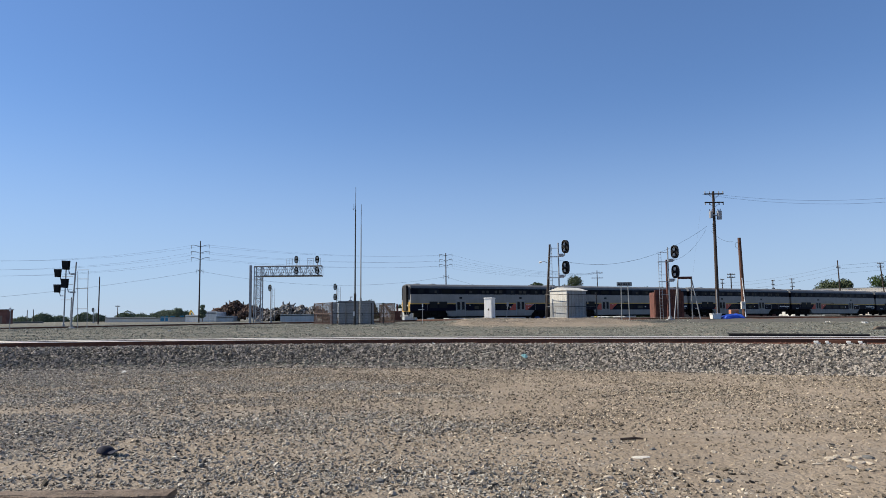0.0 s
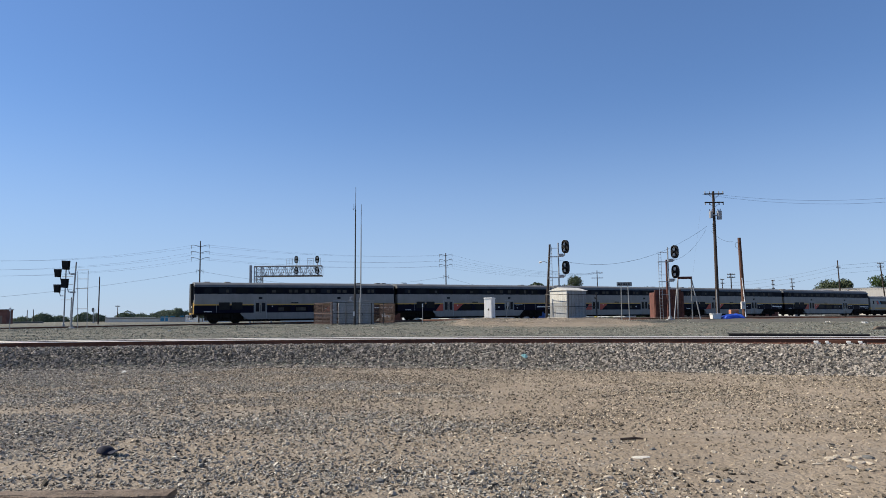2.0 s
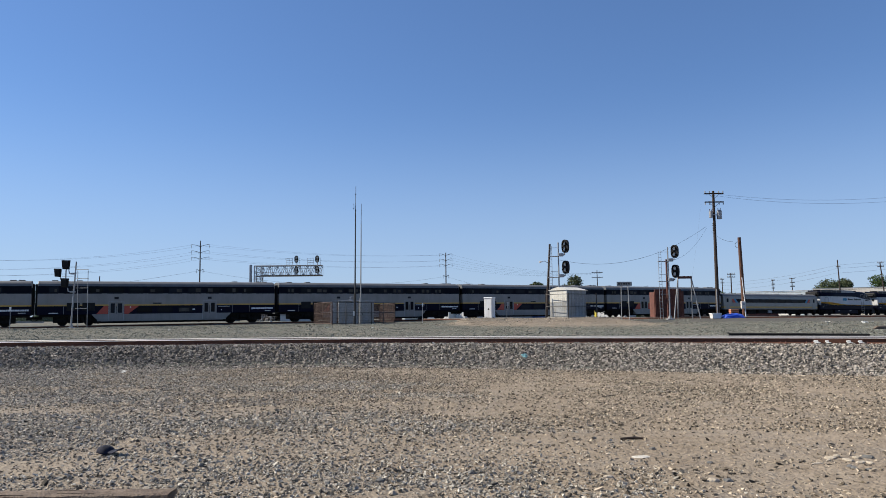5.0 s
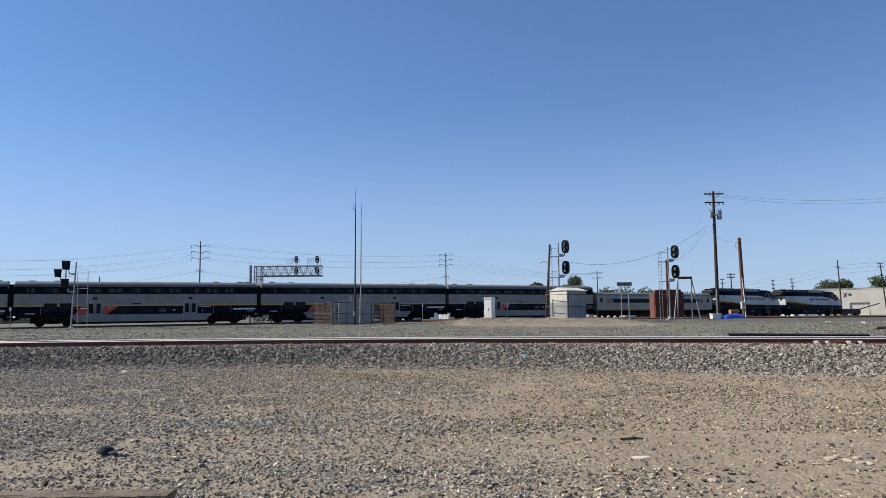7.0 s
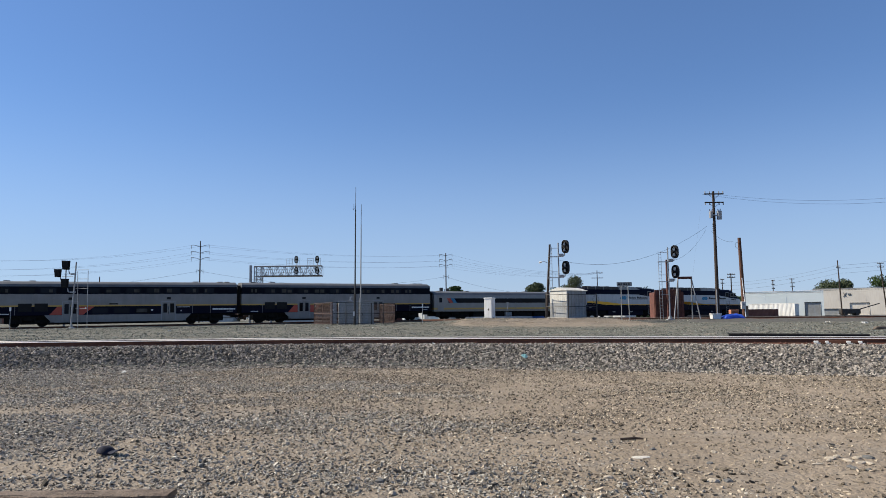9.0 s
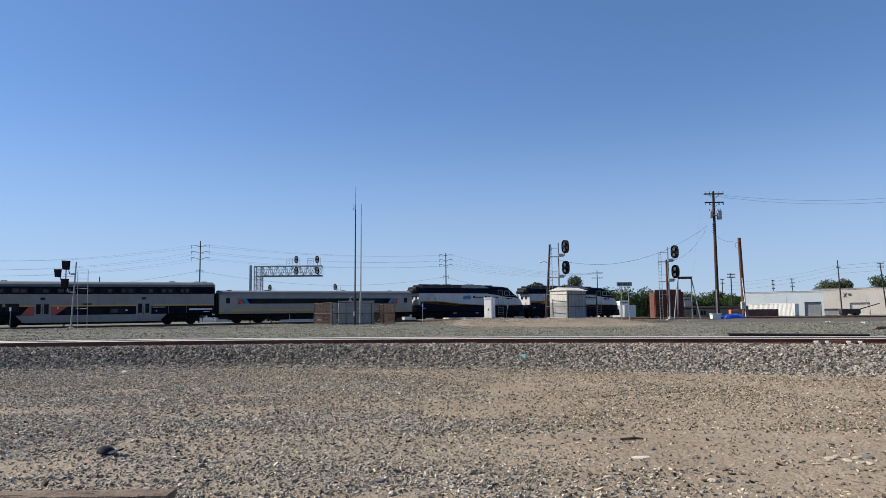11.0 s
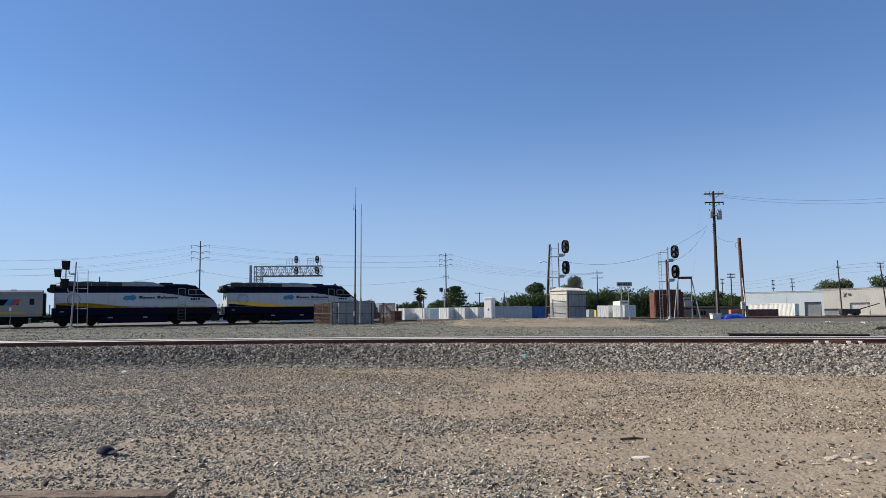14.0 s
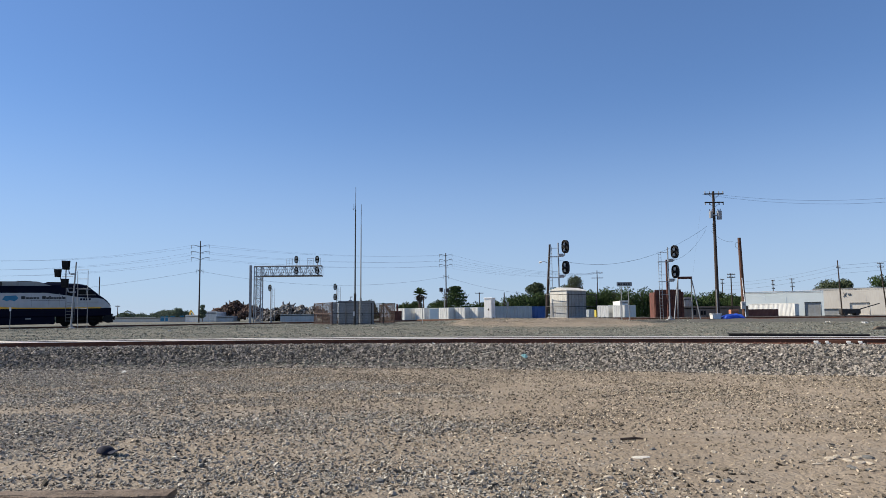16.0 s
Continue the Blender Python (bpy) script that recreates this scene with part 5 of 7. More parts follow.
# ---- rusty plates, pipe frame, blue tarp, poles beside the spur ----
def rusty_plates():
    xa, xb, y = 21.53, 24.45, 72.0
    z0 = gz(xa, y) - 0.1
    top = 3.99 - z0
    t = thing("rusty_plate_screen", Matrix.Translation((xa, y, z0)), "rusty corrugated steel plates standing as a screen", "steel screen")
    n = 13
    w = (xb - xa) / n
    for i in range(n):
        bm = B()
        h = top - random.uniform(0.0, 0.06) - (0.25 if i == 12 else 0)
        d = 0.03 if i % 2 else 0.0
        box(bm, i * w + 0.006, (i + 1) * w - 0.006, d - 0.05, d + 0.05, 0, h, 0.012)
        part("steel_plate", bm, RUST, t)
    for zz in (0.3, 0.65, 1.0, 1.4, 1.8, 2.15, 2.5):
        bm = B()
        box(bm, 0.0, xb - xa, -0.09, -0.052, zz, zz + 0.06, 0.01)
        part("cross_bar", bm, RUST, t)
    for i in (0, n):
        bm = B()
        box(bm, i * w - 0.05, i * w + 0.05, 0.06, 1.7, 0, top - 0.3, 0.01)
        part("side_plate", bm, RUST, t)
    # older rusty mast beside the signal
    mx = 22.21
    r = thing("rusty_mast", Matrix.Translation((mx, 70.0, gz(mx, 70))), "rusty steel mast behind the signal", "mast")
    bm = B()
    rod(bm, (0, 0, -0.2), (0, 0, 6.86 - gz(mx, 70)), 0.10, 0.09, 10)
    part("shaft", bm, RUST, r)
    bm = B()
    box(bm, -0.7, 0.1, -0.06, 0.06, 2.0, 2.1, 0.01)
    part("cross_arm", bm, RUST, r)
    # pipe A-frame with a rusty top beam
    fx, fy = 23.22, 69.0
    z1 = gz(fx, fy)
    f = thing("pipe_frame", Matrix.Translation((fx, fy, z1)), "pale pipe frame with a rusty top beam", "steel frame")
    ztop = 5.05 - z1
    x_r = 24.26 - fx
    for a, b in (((-0.85, -0.2, -0.2), (-0.25, 0, ztop)), ((x_r + 0.72, -0.2, -0.2), (x_r, 0, ztop)), ((-0.1, 0.9, 0), (-0.25, 0, ztop)), ((x_r + 0.3, 0.9, 0), (x_r, 0, ztop))):
        bm = B()
        rod(bm, a, b, 0.055, 0.055, 8)
        part("pipe_leg", bm, GALV, f)
    bm = B()
    box(bm, -0.30, x_r + 0.05, -0.10, 0.10, ztop - 0.18, ztop + 0.06, 0.02)
    part("top_beam", bm, RUST, f)


rusty_plates()


def utility_poles():
    x, y = 27.51, 71.0
    z0 = gz(x, y)
    t = thing("utility_pole", Matrix.Translation((x, y, z0)), "leaning wooden utility pole with crossarms and grey transformers", "utility pole", "utility poles")
    h = 13.87 - z0
    lean = 27.59 - x

    def at(z):
        return lean * z / h

    bm = B()
    rod(bm, (0, 0, -0.3), (lean, 0, h), 0.20, 0.12, 12)
    part("shaft", bm, WOOD, t)
    for zz, half, mt in ((13.58 - z0, 0.98, WOOD), (12.71 - z0, 0.96, WOOD)):
        bm = B()
        box(bm, at(zz) - half, at(zz) + half, -0.22, -0.12, zz - 0.06, zz + 0.06, 0.01)
        arm = part("crossarm", bm, mt, t)
        for dx in (-0.9, -0.45, 0.5, 0.92):
            bm = B()
            rod(bm, (at(zz) + dx, -0.17, zz + (0.06 if zz > h - 0.6 else -0.06)), (at(zz) + dx, -0.17, zz + (0.26 if zz > h - 0.6 else -0.26)), 0.045, 0.06, 8)
            part("insulator", bm, GREYPAINT, arm)
        bm = B()
        for sg in (-1, 1):
            rod(bm, (at(zz), -0.18, zz - 0.55), (at(zz) + sg * 0.55, -0.18, zz - 0.05), 0.02, 0.02, 5)
        part("arm_brace", bm, DARKSTEEL, arm)
    for dx, zz, r, hh in ((-0.36, 11.43 - z0, 0.19, 0.62), (0.48, 11.38 - z0, 0.25, 0.82)):
        bm = B()
        rod(bm, (at(zz) + dx, -0.15, zz - hh / 2), (at(zz) + dx, -0.15, zz + hh / 2), r, r, 16)
        rod(bm, (at(zz) + dx, -0.15, zz + hh / 2), (at(zz) + dx, -0.15, zz + hh / 2 + 0.06), r * 1.05, r * 0.7, 16)
        box(bm, min(at(zz), at(zz) + dx), max(at(zz), at(zz) + dx), -0.18, -0.10, zz - 0.05, zz + 0.05)
        tr = part("transformer", bm, GALV, t, "grey transformer can")
        for k in (-0.08, 0.08):
            bm = B()
            rod(bm, (at(zz) + dx + k, -0.15, zz + hh / 2), (at(zz) + dx + k * 1.6, -0.15, zz + hh / 2 + 0.26), 0.035, 0.045, 8)
            part("bushing", bm, RUST, tr)
    bm = B()
    zz = 10.22 - z0
    for k in range(4):
        rod(bm, (at(zz) - 0.15, -0.25, zz - 0.4 + k * 0.22), (at(zz) - 0.28, -0.3, zz - 0.4 + k * 0.22), 0.07, 0.07, 8)
    part("wire_rack", bm, DARKSTEEL, t)
    # pale rod added for the sunlit left edge of the lower pole
    bm = B()
    rod(bm, (-0.12, -0.19, 0.0), (at(2.9) - 0.12, -0.19, 2.9), 0.05, 0.05, 10)
    part("sunlit_strip", bm, GALV, t, "pale strip added for the sunlit left edge of the pole foot")
    # the shorter reddish pole
    x2 = 29.75
    z2 = gz(x2, 70.0)
    p = thing("utility_pole", Matrix.Translation((x2, 70.0, z2)), "shorter reddish wooden pole with a pale meter box", "utility pole", "utility poles")
    h2 = 8.98 - z2
    l2 = 29.58 - x2
    bm = B()
    rod(bm, (0, 0, -0.3), (l2, 0, h2), 0.20, 0.16, 12)
    part("shaft", bm, REDWOOD, p)
    zb = 2.24 - z2
    bm = B()
    box(bm, -0.42, 0.02, -0.36, -0.14, zb - 0.35, zb + 0.38, 0.03)
    mb = part("meter_box", bm, STUCCO, p)
    bm = B()
    rod(bm, (-0.2, -0.38, zb + 0.1), (-0.2, -0.34, zb + 0.1), 0.11, 0.11, 12)
    part("meter_dial", bm, GALV, mb)
    bm = B()
    rod(bm, (-0.02, -0.24, zb + 0.3), (l2 * 0.5 - 0.1, -0.24, h2 * 0.5), 0.04, 0.04, 6)
    rod(bm, (0.02, -0.24, 0), (-0.03, -0.24, zb - 0.3), 0.05, 0.05, 6)
    part("conduit", bm, WHITE, p)
    bm = B()
    for k in range(8):
        a0, a1 = math.pi * k / 8, math.pi * (k + 1) / 8
        rod(bm, (l2 - 0.2 - 0.28 * math.sin(a0), -0.1, h2 - 0.75 + 0.3 * math.cos(a0)), (l2 - 0.2 - 0.28 * math.sin(a1), -0.1, h2 - 0.75 + 0.3 * math.cos(a1)), 0.02, 0.02, 5)
    part("service_loop", bm, WIRE, p)
    # white bin and blue tarp on the ground between the poles
    bx = 26.46
    b = thing("white_crate", Matrix.Translation((bx, 69.0, gz(bx, 69))) @ Matrix.Rotation(0.3, 4, "Z"), "white plastic crate at the foot of the pole", "crate")
    bm = B()
    prism(bm, [(-0.35, 0), (0.42, 0), (0.5, 0.46), (-0.45, 0.50)], -0.3, 0.3)
    part("shell", bm, WHITE, b)
    bm = B()
    box(bm, -0.48, 0.53, -0.34, 0.34, 0.45, 0.52, 0.02)
    part("rim", bm, WHITE, b)
    tx, ty = 28.11, 69.0
    tz = gz(tx, ty)
    bm = B()
    bmesh.ops.create_grid(bm, x_segments=26, y_segments=16, size=1.0)
    for v in bm.verts:
        u, w_ = v.co.x, v.co.y
        hgt = 0.55 * (1 - abs(u) ** 5) * (1 - abs(w_) ** 4) * (0.82 + 0.12 * u) + 0.09 * noise.noise((u * 3.1, w_ * 3.3, 2.0))
        v.co = Vector((u * 0.98 - 0.10 * w_, w_ * 0.8, max(0.0, hgt)))
    tp = part("blue_tarp", bm, BLUETARP, None, "", True)
    tp.location = (tx, ty, tz - 0.02)
    tagged(tp, "blue plastic tarp heaped on the ground beside the poles", "tarp")
    rx = 30.33
    rr = thing("orange_crate", Matrix.Translation((rx, 74.0, gz(rx, 74))), "faded orange slatted crate behind the tarp", "crate")
    for k in range(4):
        bm = B()
        box(bm, -0.42, 0.42, -0.3, 0.3, 0.30 + k * 0.17, 0.43 + k * 0.17, 0.02)
        part("slat", bm, surface("faded_orange", (0.42, 0.16, 0.08), (0.52, 0.22, 0.12), 2), rr) if k == 0 else part("slat", bm, bpy.data.materials["faded_orange"], rr)
    for k in (-0.4, 0.34):
        bm = B()
        box(bm, k, k + 0.06, -0.28, 0.28, 0, 0.95)
        part("corner_post", bm, WOOD, rr)


utility_poles()


# ---- distant power poles and wires ----
def transmission_pole(x, y, top, label, arms, r=0.18):
    z0 = gz(x, y)
    t = thing("power_pole", Matrix.Translation((x, y, z0)), label, "power pole", "power poles")
    h = top - z0
    bm = B()
    rod(bm, (0, 0, -0.3), (0, 0, h), r, r * 0.6, 10)
    part("shaft", bm, WOOD, t)
    for zz, half in arms:
        for sg in (-1, 1):
            bm = B()
            prev = Vector((0, 0, zz - z0 - 0.2))
            for k in range(1, 6):
                u = k / 5
                p = Vector((sg * half * u, 0, zz - z0 - 0.2 + 0.45 * math.sin(u * 1.7)))
                rod(bm, prev, p, 0.05, 0.05, 5)
                prev = p
            arm = part("davit_arm", bm, DARKSTEEL, t)
            bm = B()
            for k in range(4):
                rod(bm, prev + Vector((0, 0, -k * 0.2)), prev + Vector((0, 0, -k * 0.2 - 0.14)), 0.07, 0.05, 6)
            part("insulator", bm, GREYPAINT, arm)
    return t


transmission_pole(-51.88, 150.0, 18.04, "tall dark power pole with three pairs of curved arms", ((16.94, 1.9), (15.61, 1.9), (14.27, 1.9), (11.61, 0.7)))
transmission_pole(0.68, 178.0, 17.43, "tall dark power pole with curved arms behind the containers", ((16.86, 1.6), (15.57, 1.6), (14.28, 1.6), (11.41, 0.7)))


def plain_pole(x, y, top, label, arms=(0.2,), half=1.2, lean=0.0, r=0.16):
    z0 = gz(x, y)
    t = thing("power_pole", Matrix.Translation((x, y, z0)), label, "power pole", "power poles")
    h = top - z0
    bm = B()
    rod(bm, (0, 0, -0.3), (lean, 0, h), r, r * 0.7, 8)
    part("shaft", bm, WOOD, t)
    for d in arms:
        bm = B()
        box(bm, lean - half, lean + half, -0.2, -0.08, h - d - 0.07, h - d + 0.07)
        arm = part("crossarm", bm, WOOD, t)
        for dx in (-0.9, -0.4, 0.4, 0.9):
            bm = B()
            rod(bm, (lean + dx * half, -0.14, h - d + 0.07), (lean + dx * half, -0.14, h - d + 0.3), 0.05, 0.06, 6)
            part("insulator", bm, GREYPAINT, arm)
    return t


for args in ((85.56, 152.0, 12.61, "dark wooden pole in front of the warehouse", (1.5,), 0.45, -0.35),
             (97.76, 156.0, 12.30, "dark wooden pole with a crossarm by the warehouse", (0.15, 1.0), 0.7, -0.9),
             (61.23, 150.0, 9.94, "wooden pole with crossarms behind the sheds", (0.3, 0.9), 0.85),
             (75.14, 190.0, 10.69, "distant thin pole with a crossarm", (0.2, 1.2), 0.5),
             (93.44, 200.0, 10.70, "distant thin pole with crossarms", (0.2, 1.3, 2.4), 0.45),
             (98.87, 200.0, 11.12, "distant thin pole with crossarms", (0.2, 1.3, 2.4), 0.7),
             (44.77, 205.0, 14.26, "distant thin pole with crossarms above the trees", (0.7, 2.2), 1.6),
             (-63.44, 130.0, 9.41, "thin dark pole beyond the track", (), 0.5, 0.0, 0.13),
             (-52.7, 100.0, 4.7, "thin dark stake beyond the signals", (), 0.5, 0.0, 0.08),
             (9.67, 190.0, 7.73, "distant pole behind the containers", (0.2,), 1.1),
             (15.05, 175.0, 7.17, "plain pole behind the trailer", (), 1.0),
             (-4.78, 170.0, 6.26, "short pole with a crossarm behind the containers", (0.2,), 0.8),
             (-106.00, 230.0, 6.05, "distant pole above the low sheds", (0.3,), 0.8),
             (-139.17, 240.0, 5.20, "distant pole beyond the track", (), 0.8),
             (-141.28, 240.0, 5.03, "distant pole beyond the track", (), 0.8)):
    plain_pole(*args)


def wire(a, b, sag, r_=0.022, name="overhead_wire", label="thin dark overhead wire between poles"):
    a, b, r = Vector(a), Vector(b), r_ * 0.7
    bm = B()
    n = 24
    ring = []
    for i in range(n + 1):
        u = i / n
        p = a.lerp(b, u) - Vector((0, 0, 4 * sag * u * (1 - u)))
        ring.append([(p.x, p.y + r * math.cos(k * 2.094), p.z + r * math.sin(k * 2.094)) for k in range(4)])
    loft(bm, ring, caps=False)
    w = part(name, bm, WIRE)
    return tagged(w, label, "wire", "overhead wires")


for zA, zB, zL in ((17.18, 16.86, 11.73), (15.61, 15.42, 10.18), (14.27, 14.13, 9.12)):
    for dx in (-1.7, 1.7):
        wire((-51.88 + dx, 150.0, zA), (0.68 + dx, 178.0, zB), 1.1, 0.016)
        wire((-51.88 + dx, 150.0, zA), (-79.08 + dx, 120.0, zL), 1.0, 0.016)
        wire((0.68 + dx, 178.0, zB), (44.77 + dx, 205.0, 13.44), 1.6, 0.016)
wire((-51.88, 150.0, 11.61), (0.68, 178.0, 11.41), 2.6, 0.028)
wire((-51.88, 150.0, 11.61), (-81.00, 120.0, 5.10), 0.5, 0.028)
wire((0.68, 178.0, 11.41), (24.70, 200.0, 7.58), 0.8, 0.028)
wire((27.79, 71.0, 13.57), (58.66, 66.0, 14.76), 1.6, 0.014)
wire((26.44, 71.0, 13.59), (60.44, 68.0, 14.82), 1.9, 0.014)
wire((26.78, 71.0, 10.28), (11.22, 68.0, 6.76), 1.7, 0.020)
wire((26.78, 71.0, 10.11), (22.12, 68.5, 6.63), 0.75, 0.020)
wire((26.32, 71.0, 12.54), (25.08, 73.0, 1.0), 0.12, 0.012)
wire((27.23, 71.0, 9.75), (28.97, 70.0, 8.59), 0.32, 0.022)
for za, zb, zc in ((11.52, 12.93, 10.01), (10.78, 12.05, 9.21), (9.81, 10.92, 8.09)):
    wire((85.07, 152.0, za), (119.26, 160.0, zb + 2.5), 0.5, 0.022)
    wire((85.07, 152.0, za), (78.93, 200.0, zc), 0.8, 0.024)


# ---- containers, sheds, warehouses ----
def corrugated(bm, x0, x1, y, z0, z1, pitch, depth):
    n = max(2, int((x1 - x0) / pitch))
    prof = []
    for i in range(n):
        a = x0 + (x1 - x0) * i / n
        w = (x1 - x0) / n
        prof += [(a, y), (a + w * 0.35, y), (a + w * 0.5, y - depth), (a + w * 0.85, y - depth)]
    prof.append((x1, y))
    lo = [bm.verts.new((a, b, z0)) for a, b in prof]
    hi = [bm.verts.new((a, b, z1)) for a, b in prof]
    for i in range(len(prof) - 1):
        bm.faces.new((lo[i], lo[i + 1], hi[i + 1], hi[i]))


def container(x, y, length, turn, mat_, label, h=2.6, name="shipping_container", cat="shipping container", w=2.44, door=True, lift=0.0):
    t = thing(name, Matrix.Translation((x, y, gz(x, y) + lift)) @ Matrix.Rotation(turn, 4, "Z"), label, cat, "containers in the yard")
    bm = B()
    box(bm, 0.05, length - 0.05, 0.06, w - 0.06, 0.12, h - 0.08)
    part("shell", bm, mat_, t)
    bm = B()
    corrugated(bm, 0.1, length - 0.1, 0.058, 0.15, h - 0.12, 0.28, 0.036)
    part("side_wall", bm, mat_, t)
    bm = B()
    for zz in (0.0, h - 0.12):
        box(bm, 0, length, 0, 0.10, zz, zz + 0.12)
        box(bm, 0, length, w - 0.1, w, zz, zz + 0.12)
    for xx in (0, length - 0.12):
        for yy in (0, w - 0.12):
            box(bm, xx, xx + 0.12, yy, yy + 0.12, 0, h)
    part("edge_frame", bm, mat_, t)
    if door:
        for k in (0, 1):
            bm = B()
            box(bm, -0.03, 0.01, 0.12 + k * (w - 0.2) / 2, 0.06 + (k + 1) * (w - 0.2) / 2, 0.14, h - 0.14, 0.01)
            d = part("door_leaf", bm, mat_, t)
            bm = B()
            for q in (0.35, 0.7):
                yy = 0.12 + (k + q) * (w - 0.2) / 2
                rod(bm, (-0.05, yy, 0.15), (-0.05, yy, h - 0.15), 0.02, 0.02, 5)
            part("lock_rod", bm, GALV, d)
    return t


CREAM = surface("cream_container", (0.66, 0.66, 0.62), (0.76, 0.76, 0.72), 0.6, 0.6, 0.0, 0.05, 12, 0.04, dirt=(0.45, 0.40, 0.34))
GREYBOX = surface("grey_container", (0.34, 0.38, 0.40), (0.42, 0.46, 0.48), 0.6, 0.6, 0.0, 0.05, 12, 0.04, dirt=(0.28, 0.26, 0.24))
BLUEBOX = surface("blue_container", (0.03, 0.09, 0.26), (0.05, 0.12, 0.32), 0.6, 0.6, 0.0, 0.05, 12, 0.05)
YELLOWBOX = surface("yellow_cab", (0.62, 0.50, 0.04), (0.70, 0.56, 0.06), 0.8, 0.5)
REDBROWN = surface("redbrown_steel", (0.13, 0.055, 0.045), (0.19, 0.08, 0.06), 0.8, 0.8, 0.0, 0.15, 12, 0.08)
for px_x, yy, ln, mt, lab in ((-8.29, 150.0, 5.2, CREAM, "white shipping container with a grey flank"), (-4.10, 150.0, 3.4, CREAM, "white shipping container in the yard"),
                              (1.03, 148.0, 4.6, CREAM, "white shipping container with closed doors"), (4.46, 148.0, 1.9, CREAM, "white shipping container with closed doors"),
                              (7.18, 148.0, 3.2, CREAM, "white shipping container with closed doors"), (32.59, 140.0, 2.8, CREAM, "white shipping container below the trees"),
                              (35.31, 138.0, 3.4, CREAM, "white container with grey ribs below the trees")):
    container(px_x, yy, 6.0, 0.95, mt, lab)
for px_x, yy, ln, lab in ((-8.62, 156.0, 6.0, "long grey container behind the white ones"), (0.84, 156.0, 6.0, "long grey container behind the white ones"), (6.73, 154.0, 4.0, "long grey container behind the white ones")):
    container(px_x, yy, ln, 0.05, GREYBOX, lab, 2.55, door=False)
container(9.81, 145.0, 18.14 - 9.81, 0.0, GREYBOX, "long grey semi-trailer standing on legs", 2.55, "semi_trailer", "trailer", lift=0.15)
container(18.26, 146.0, 3.2, 0.1, BLUEBOX, "dark blue container beside the trailer", 2.6)
container(30.73, 150.0, 1.3, 0.2, GREYBOX, "small pale truck cab in the yard", 1.9, "truck_cab", "truck", 1.8)
container(32.83, 152.0, 1.5, 0.2, YELLOWBOX, "yellow truck cab below the trees", 1.8, "truck_cab", "truck", 1.8)
container(71.5, 166.0, 10.35, -0.80, CREAM, "white box trailer in front of the warehouse", 2.9, "semi_trailer", "trailer")
container(67.90, 158.0, 74.70 - 67.90, 0.0, REDBROWN, "long red-brown steel bin in front of the warehouse", 1.6, "steel_bin", "bin", door=False)
bm = B()
box(bm, -0.9, 0.9, -0.6, 0.6, 0.0, 2.3, 0.03)
toilet = part("portable_toilet", bm, PALEBLUE)
toilet.location = (-1.93, 140.0, gz(-1.93, 140.0))
tagged(toilet, "pale blue portable cabin among the containers", "cabin")


def building(name, x0, x1, y, z_top, depth, mat_, label, roof_mat, openings=(), parapet=0.25, seams=0.0, turn=0.0):
    z0 = min(gz(x0, y), gz(x1, y)) - 0.4
    t = thing(name, Matrix.Translation((x0, y, z0)) @ Matrix.Rotation(turn, 4, "Z"), label, "building")
    L, H = x1 - x0, z_top - z0
    bm = B()
    cuts = sorted(openings, key=lambda o: o[0])
    cur = 0.0
    for a, b, c, d, *_ in cuts:
        if a > cur:
            box(bm, cur, a, 0, 0.3, 0, H)
        box(bm, a, b, 0, 0.3, d, H)
        if c > 0.01:
            box(bm, a, b, 0, 0.3, 0, c)
        cur = b
    box(bm, cur, L, 0, 0.3, 0, H)
    box(bm, 0, 0.3, 0.3, depth, 0, H)
    box(bm, L - 0.3, L, 0.3, depth, 0, H)
    box(bm, 0, L, depth, depth + 0.3, 0, H)
    part("wall", bm, mat_, t)
    bm = B()
    box(bm, -0.05, L + 0.05, 0.0, depth, H - parapet - 0.2, H - parapet)
    part("roof", bm, roof_mat, t)
    bm = B()
    box(bm, -0.08, L + 0.08, -0.06, 0.34, H, H + 0.10, 0.02)
    part("coping", bm, roof_mat, t)
    for a, b, c, d, kind, mt in cuts:
        bm = B()
        box(bm, a, b, 0.16, 0.22, c, d)
        o = part(kind, bm, mt, t)
        bm = B()
        for q in (a - 0.06, b):
            box(bm, q, q + 0.06, -0.03, 0.1, c, d)
        box(bm, a - 0.06, b + 0.06, -0.03, 0.1, d, d + 0.08)
        part("frame", bm, DARKSTEEL, o)
    if seams:
        k = int(L / seams)
        for i in range(1, k):
            bm = B()
            box(bm, i * seams - 0.03, i * seams + 0.03, -0.02, 0.0, 0.1, H - 0.1)
            part("panel_seam", bm, mat_, t)
    return t


bx0, bx1 = 99.38, 125.73
building("warehouse", bx0, bx1, 190.0, 7.67, 3.0, STUCCO, "stained beige tilt-up concrete warehouse with a dark doorway", GREYPAINT,
         ((107.86 - bx0, 112.25 - bx0, 0.4, 3.92 - 0.4, "loading_door", STUCCO),
          (100.74 - bx0, 105.58 - bx0, 0.4, 2.03, "low_door", GREYPAINT)), seams=6.1, turn=-0.52)
